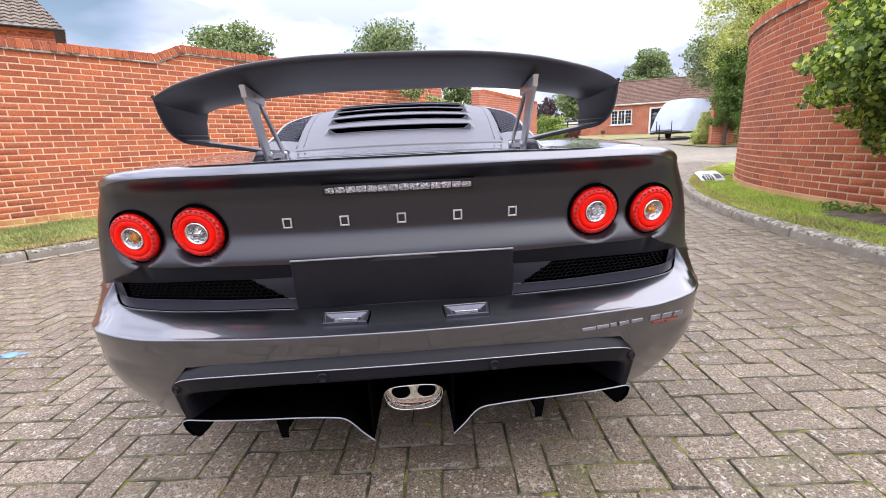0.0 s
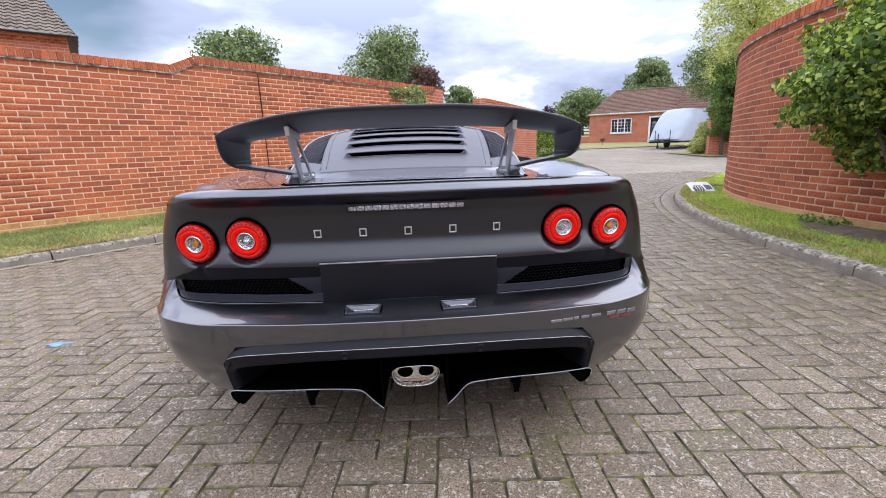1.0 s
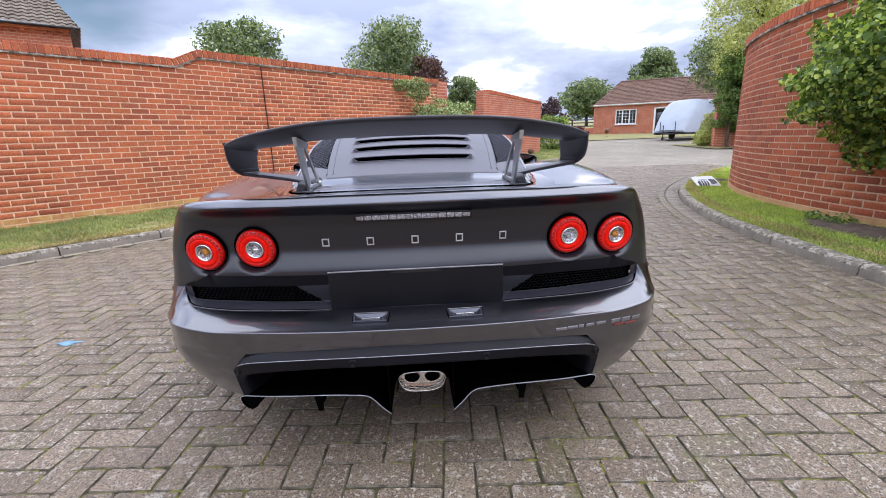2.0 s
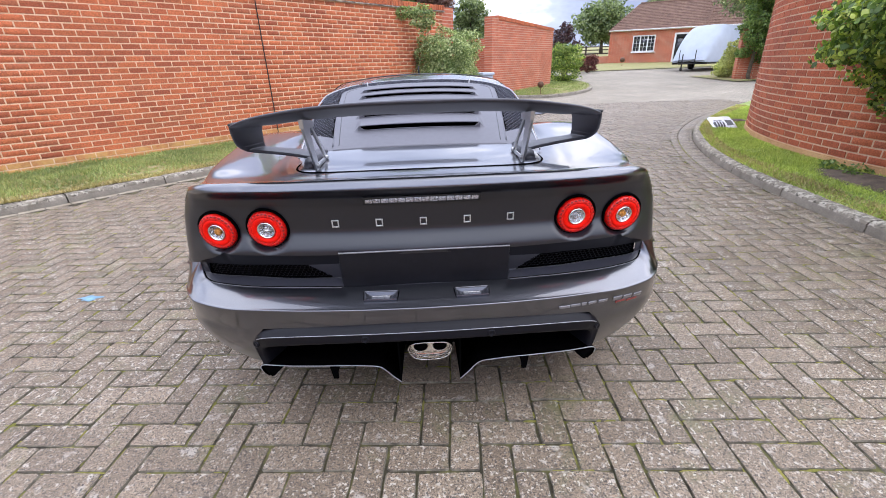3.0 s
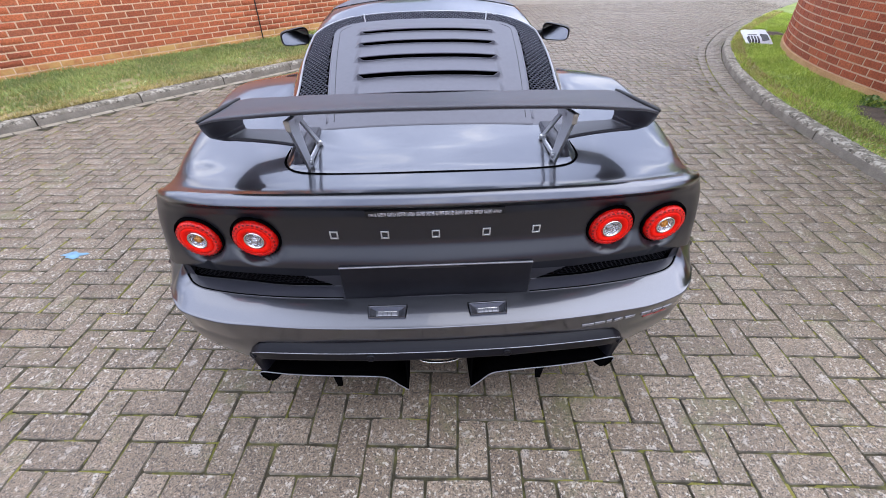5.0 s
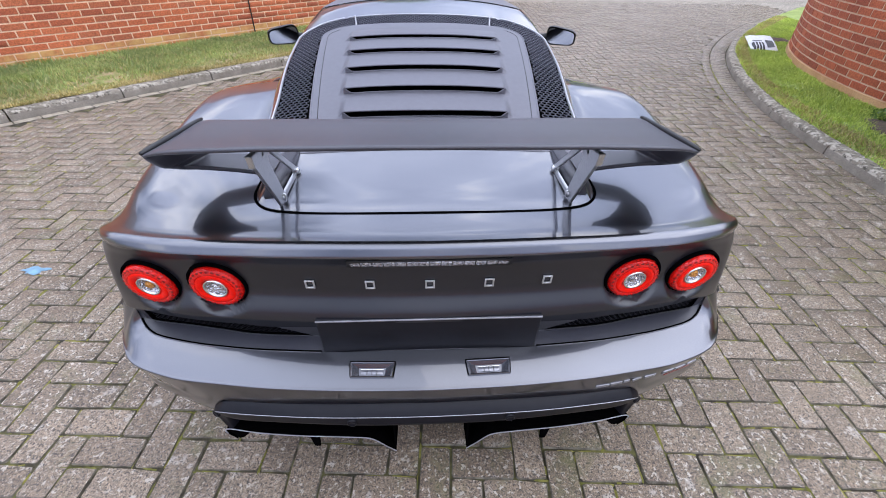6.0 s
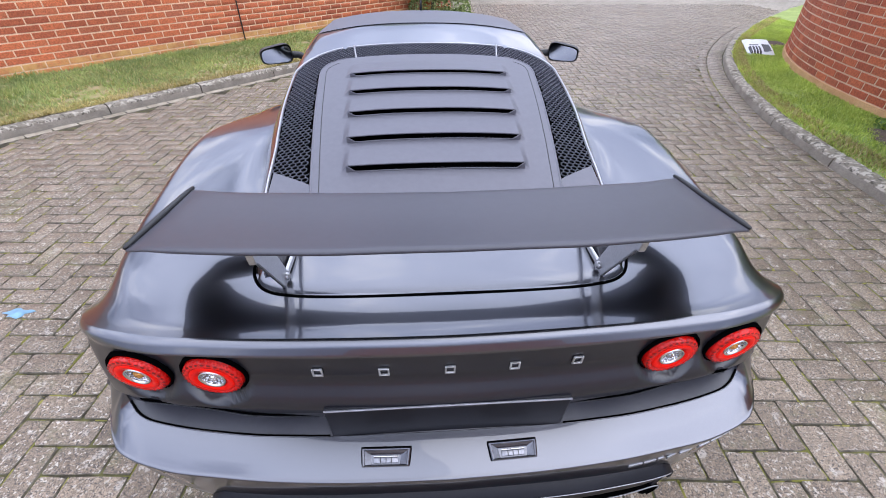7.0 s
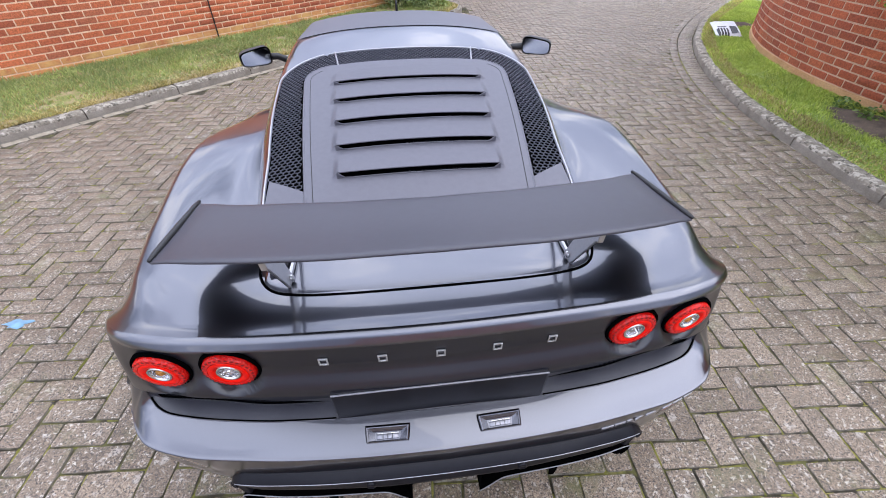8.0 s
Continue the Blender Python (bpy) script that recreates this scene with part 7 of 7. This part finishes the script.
def paver_form(w, h, seed):
    """A worn block: clipped corners, an uneven chamfer, its top at z = 0."""
    rnd = random.Random(seed)
    a, b, c = w / 2, h / 2, 0.006
    ring = [(-a + c, -b), (0, -b), (a - c, -b), (a, -b + c), (a, 0), (a, b - c), (a - c, b), (0, b), (-a + c, b), (-a, b - c), (-a, 0), (-a, -b + c)]
    ring = [(x * (1 + rnd.uniform(-0.0032, 0.0014) / a), y * (1 + rnd.uniform(-0.0032, 0.0014) / b)) for x, y in ring]
    v = [(x, y, -0.02) for x, y in ring] + [(x, y, -0.0055 + rnd.uniform(-0.002, 0.002)) for x, y in ring]
    for x, y in ring:
        k = 0.0024 + rnd.uniform(-0.0016, 0.0018)
        v.append((x - math.copysign(min(abs(x), k), x), y - math.copysign(min(abs(y), k), y), rnd.uniform(-0.0008, 0.0004)))
    f = [(24, 25 + e, 26 + e, 27 + e) for e in (0, 2, 4, 6, 8)]
    for k in range(12):
        m = (k + 1) % 12
        f += [(12 + k, 12 + m, 24 + m, 24 + k), (k, m, 12 + m, 12 + k)]
    return v, f


def form_mesh(name, form, material, edge=None, tops=0):
    me = bpy.data.meshes.new(name)
    me.from_pydata(form[0], [], form[1])
    me.materials.append(material)
    if edge:
        me.materials.append(edge)
        for p in me.polygons:
            p.material_index = int(p.index >= tops)
    me.update()
    return me


def lay(name, parent, near, rest, forms, material, rest_label, edge=None, tops=0):
    """near: list of (form key, pose) laid as single pieces; rest: joined into one mesh. edge: the material past the first faces."""
    shared = {k: form_mesh(name, f, material, edge, tops) for k, f in forms.items()}
    for k, m in near:
        ob = new(name, shared[k])
        ob.parent = parent
        ob.matrix_basis = m
    if rest:
        vs, fs, n = [], [], 0
        for k, m in rest:
            v = np.array(forms[k][0])
            mm = np.array(m)
            vs.append(v @ mm[:3, :3].T + mm[:3, 3])
            fs.append(np.array(forms[k][1]) + n)
            n += len(v)
        ob = cloud_mesh(name + "work", (np.concatenate(vs), np.concatenate(fs)), material, parent, rest_label)
        ob["kind"] = "stuff"
        if edge:
            ob.data.materials.append(edge)
            per = len(forms[rest[0][0]][1])
            ob.data.polygons.foreach_set("material_index", (np.arange(len(ob.data.polygons)) % per >= tops).astype(np.int32))


def frame_on(point, along, out, jitter=0.0015):
    up = Vector((0, 0, 1)) if abs(along.z) < 1e-6 else out.cross(along)
    return Matrix.Translation(point + out * random.uniform(-jitter, jitter)) @ Matrix((along, out, up)).transposed().to_4x4()


BRICKS = {"stretcher": brick_form(0.2110, 0.0612, 0.02, 0.003)}


def lay_left_wall():
    near, rest, foot = [], [], []
    for c in range(-2, 29):
        z = 0.235 + 0.075 * c + 0.0375
        k = 0
        s = WALL_S0 + (0.1125 if c % 2 else 0)
        while s < WALL_S1 - 0.11:
            mid = s + 0.1125
            if z + 0.03 < wall_top(mid):
                m = frame_on(wall_point(mid, 0.0, z + random.uniform(-0.001, 0.001)), WALL_RUN, WALL_OUT)
                (foot if c < 0 else near if -1.25 < mid < 1.25 and len(near) < 300 else rest).append(("stretcher", m))
            s += 0.225
    lay("brick", WALL_LEFT, near, rest, BRICKS, BRICK, "further courses of red bricks")
    lay("foot_brick", WALL_LEFT, foot, [], BRICKS, STAINED_BRICK, "")
    cope = {"edge": box_form(0.0655, 0.262, 0.108)}
    pieces = []
    n = int((WALL_S1 - WALL_S0) / 0.075)
    for k in range(n):
        s = WALL_S0 + 0.075 * (k + 0.5)
        slope = (wall_top(s + 0.03) - wall_top(s - 0.03)) / 0.06
        along = (WALL_RUN + Vector((0, 0, slope))).normalized()
        up = WALL_OUT.cross(along) * -1
        up = up if up.z > 0 else -up
        m = Matrix.Translation(wall_point(s, -0.105, wall_top(s) + 0.077 + random.uniform(-0.004, 0.004))) @ Matrix((along, WALL_OUT, up)).transposed().to_4x4() @ pose(0, 0, 0, 0, random.uniform(-1.5, 1.5), random.uniform(-1.5, 1.5))
        pieces.append(("edge", m))
    lay("coping_brick", WALL_LEFT, pieces, [], cope, BRICK, "")
    bed = [WALL_S0 + 0.25 * i for i in range(50)]
    add_mesh("coping_bed", *band(wall_point, sorted({0.40, 0.76, *bed}), (-0.215, 0.012), (lambda s: wall_top(s) + 0.022, lambda s: wall_top(s) + 0.112)), MORTAR, WALL_LEFT, False)


def box_form(w, d, h, ch=0.005):
    bm = box_bm((w, d, h), (0, 0, 0))
    bmesh.ops.bevel(bm, geom=list(bm.edges), offset=ch, segments=1, affect="EDGES")
    v = [tuple(q.co) for q in bm.verts]
    f4 = [tuple(q.index for q in face.verts) for face in bm.faces]
    bm.free()
    return v, f4


def lay_round_wall():
    near, rest = [], []
    step = 0.225 / ROUND_R
    for c in range(27):
        z = 0.180 + 0.075 * c + 0.0375
        a = ROUND_A0 + (0 if c % 2 else step / 2)
        while a < ROUND_A1 - step:
            mid = a + step / 2
            out = Vector((math.cos(mid), math.sin(mid), 0))
            along = Vector((-out.y, out.x, 0)) * -1
            m = frame_on(round_point(mid, -0.001, z + random.uniform(-0.001, 0.001)), along, out)
            (near if radians(146) < mid < radians(177) and len(near) < 300 else rest).append(("stretcher", m))
            a += step
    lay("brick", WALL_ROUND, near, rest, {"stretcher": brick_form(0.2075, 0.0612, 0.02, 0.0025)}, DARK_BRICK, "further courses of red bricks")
    pieces = []
    n = int((ROUND_A1 - ROUND_A0) * ROUND_R / 0.075)
    for k in range(n):
        a = ROUND_A0 + (ROUND_A1 - ROUND_A0) * (k + 0.5) / n
        out = Vector((math.cos(a), math.sin(a), 0))
        along = Vector((-out.y, out.x, 0)) * -1
        m = Matrix.Translation(round_point(a, -0.105, 2.286 + random.uniform(-0.004, 0.004))) @ Matrix((along, out, Vector((0, 0, 1)))).transposed().to_4x4() @ pose(0, 0, 0, 0, random.uniform(-1.5, 1.5), random.uniform(-1.5, 1.5))
        pieces.append(("edge", m))
    lay("coping_brick", WALL_ROUND, pieces, [], {"edge": box_form(0.0655, 0.262, 0.108)}, BRICK, "")
    aa = [ROUND_A0 + (ROUND_A1 - ROUND_A0) * i / 60 for i in range(61)]
    add_mesh("coping_bed", *band(round_point, aa, (-0.215, 0.012), (2.232, 2.322)), DARK_MORTAR, WALL_ROUND, False)


def beside(line, side):
    """A test for points that lie on the drive's side of a kerb, by at least a little."""
    pts = np.array([(p.x, p.y) for p in line])
    d = pts[1:] - pts[:-1]

    def test(x, y):
        q = np.array((x, y)) - pts[:-1]
        t = np.clip((q * d).sum(1) / (d * d).sum(1), 0, 1)
        r = q - d * t[:, None]
        k = int((r * r).sum(1).argmin())
        cross = d[k, 0] * q[k, 1] - d[k, 1] * q[k, 0]
        return cross * side < 0 or (r[k] ** 2).sum() < 0.0016
    return test


def grow_moss(blocks):
    """Low moss cushions that fill stretches of the joints round the car."""
    rnd = random.Random(8)
    vs, fs, n = [], [], 0
    for key, m in blocks:
        p = m.translation
        if not (-4.4 < p.x < 4.6 and -2.2 < p.y < 5.2) or abs(p.x) < 0.75 and p.y > 0.3:
            continue
        lush = 1.5 * noise.noise((p.x * 0.8, p.y * 0.8, 3)) + 0.9 * noise.noise((p.x * 3.1, p.y * 3.1, 9)) + 0.32 * (abs(p.x) > 0.9) + 0.30 * ease(0.6, 1.6, p.x) + 0.24
        for side in range(2):
            if rnd.uniform(-0.25, 0.45) > lush:
                continue
            long_x = key.startswith("flat") == (side == 0)
            a, b = (0.0985, 0.0505) if key.startswith("flat") else (0.0505, 0.0975)
            for _ in range(rnd.choice((1, 2, 3))):
                c = Vector((rnd.uniform(-a, a), b, 0)) if long_x else Vector((a, rnd.uniform(-b, b), 0))
                l, w, h = rnd.uniform(0.010, 0.046), rnd.uniform(0.0040, 0.0105), rnd.uniform(-0.004, 0.0026)
                for q in range(6):
                    u, v = math.cos(q * math.pi / 3) * rnd.uniform(0.7, 1.2), math.sin(q * math.pi / 3) * rnd.uniform(0.7, 1.2)
                    vs.append(m @ (c + (Vector((u * l, v * w, -0.010)) if long_x else Vector((v * w, u * l, -0.010)))))
                for u in (-0.5, 0.5):
                    vs.append(m @ (c + (Vector((u * l, rnd.uniform(-0.3, 0.3) * w, h)) if long_x else Vector((rnd.uniform(-0.3, 0.3) * w, u * l, h)))))
                fs += [(n, n + 1, n + 7, n + 7), (n + 1, n + 2, n + 6, n + 7), (n + 2, n + 3, n + 6, n + 6), (n + 3, n + 4, n + 6, n + 6), (n + 4, n + 5, n + 7, n + 6), (n + 5, n, n + 7, n + 7)]
                n += 8
    fs = [tuple(dict.fromkeys(f)) for f in fs]
    ob = add_mesh("moss", vs, fs, MOSS)
    tagged(ob, "green and yellow moss in joints between paving blocks", "moss", kind="stuff")


def lay_paving():
    forms = {}
    for e in range(7):
        forms["flat%d" % e], forms["upright%d" % e] = paver_form(0.1984, 0.0974, e), paver_form(0.0974, 0.1984, 10 + e)
    border = [p for p in resample(kerb_line(RIGHT_KERB, 400), 0.1012) if 2.6 < p.y < 8.6]
    border_pts = np.array([(p.x, p.y) for p in border])
    edging = [p for p in resample(kerb_line(LEFT_KERB, 400), 0.2035) if p.x > -4.9 and p.y < 9.0]
    edging_pts = np.array([(p.x, p.y) for p in resample(kerb_line(LEFT_KERB, 400), 0.05)])
    pitch, turn = 0.1012, radians(-4.0)
    origin = Vector((-0.156, -0.318, 0))
    ex, ey = Vector((math.cos(turn), math.sin(turn), 0)), Vector((-math.sin(turn), math.cos(turn), 0))
    on_left, on_right = beside(LEFT_LINE, 1), beside(RIGHT_LINE, -1)
    near, rest = [], []
    for j in range(-46, 132):
        for i in range(-64, 100):
            k = (i + j) % 4
            if k == 0:
                key, c = "flat", (i + 1.0, j + 0.5)
            elif k == 2:
                key, c = "upright", (i + 0.5, j + 1.0)
            else:
                continue
            p = origin + ex * (c[0] * pitch) + ey * (c[1] * pitch)
            if not (-5.05 < p.x < 9.0 and -4.02 < p.y < 12.0) or not (on_left(p.x, p.y) and on_right(p.x, p.y)):
                continue
            if 2.78 < p.y < 8.45 and ((border_pts - np.array((p.x, p.y))) ** 2).sum(1).min() < 0.272 ** 2:
                continue
            if ((edging_pts - np.array((p.x, p.y))) ** 2).sum(1).min() < 0.122 ** 2:
                continue
            key += str(random.randrange(7))
            dip = 0.002 * noise.noise((p.x * 1.3, p.y * 1.3, 5))
            m = Matrix.Translation((p.x + random.uniform(-0.0015, 0.0015), p.y + random.uniform(-0.0015, 0.0015), dip + random.uniform(-0.0018, 0.0012))) @ Matrix.Rotation(turn + random.uniform(-0.012, 0.012), 4, "Z") @ pose(0, 0, 0, random.uniform(-0.6, 0.6), random.uniform(-0.6, 0.6), 0)
            (near if abs(p.x) < 1.7 and -1.25 < p.y < 0.40 and len(near) < 298 else rest).append((key, m))
    # a header and a stretcher course follow the kerb's bend
    for i, p in enumerate(border):
        d = (border[min(i + 1, len(border) - 1)] - border[max(i - 1, 0)]).normalized()
        out = Vector((-d.y, d.x, 0))
        m = Matrix.Translation(p + out * 0.106 + Vector((0, 0, 0.004 + random.uniform(-0.001, 0.001)))) @ Matrix.Rotation(math.atan2(d.y, d.x), 4, "Z")
        rest.append(("upright%d" % random.randrange(7), m))
        if i % 2 == 0:
            m = Matrix.Translation(p + d * 0.05 + out * 0.262 + Vector((0, 0, 0.004 + random.uniform(-0.001, 0.001)))) @ Matrix.Rotation(math.atan2(d.y, d.x), 4, "Z")
            rest.append(("flat%d" % random.randrange(7), m))
    # one soiled stretcher course lies along the straight kerb
    course = []
    for a, b in zip(edging, edging[1:]):
        d = (b - a).normalized()
        p = (a + b) / 2 + Vector((d.y, -d.x, 0)) * 0.052
        course.append(("flat%d" % random.randrange(7), Matrix.Translation(p + Vector((0, 0, 0.003 + random.uniform(-0.001, 0.002)))) @ Matrix.Rotation(math.atan2(d.y, d.x), 4, "Z")))
    grow_moss(near + rest)
    lay("edging_block", PAVEMENT, course, [], forms, SOILED_PAVER, "", EDGE_DIRT, 5)
    lay("paver", PAVEMENT, near, rest, forms, PAVER, "further grey herringbone paving blocks", EDGE_DIRT, 5)


lay_left_wall()
lay_round_wall()
lay_paving()
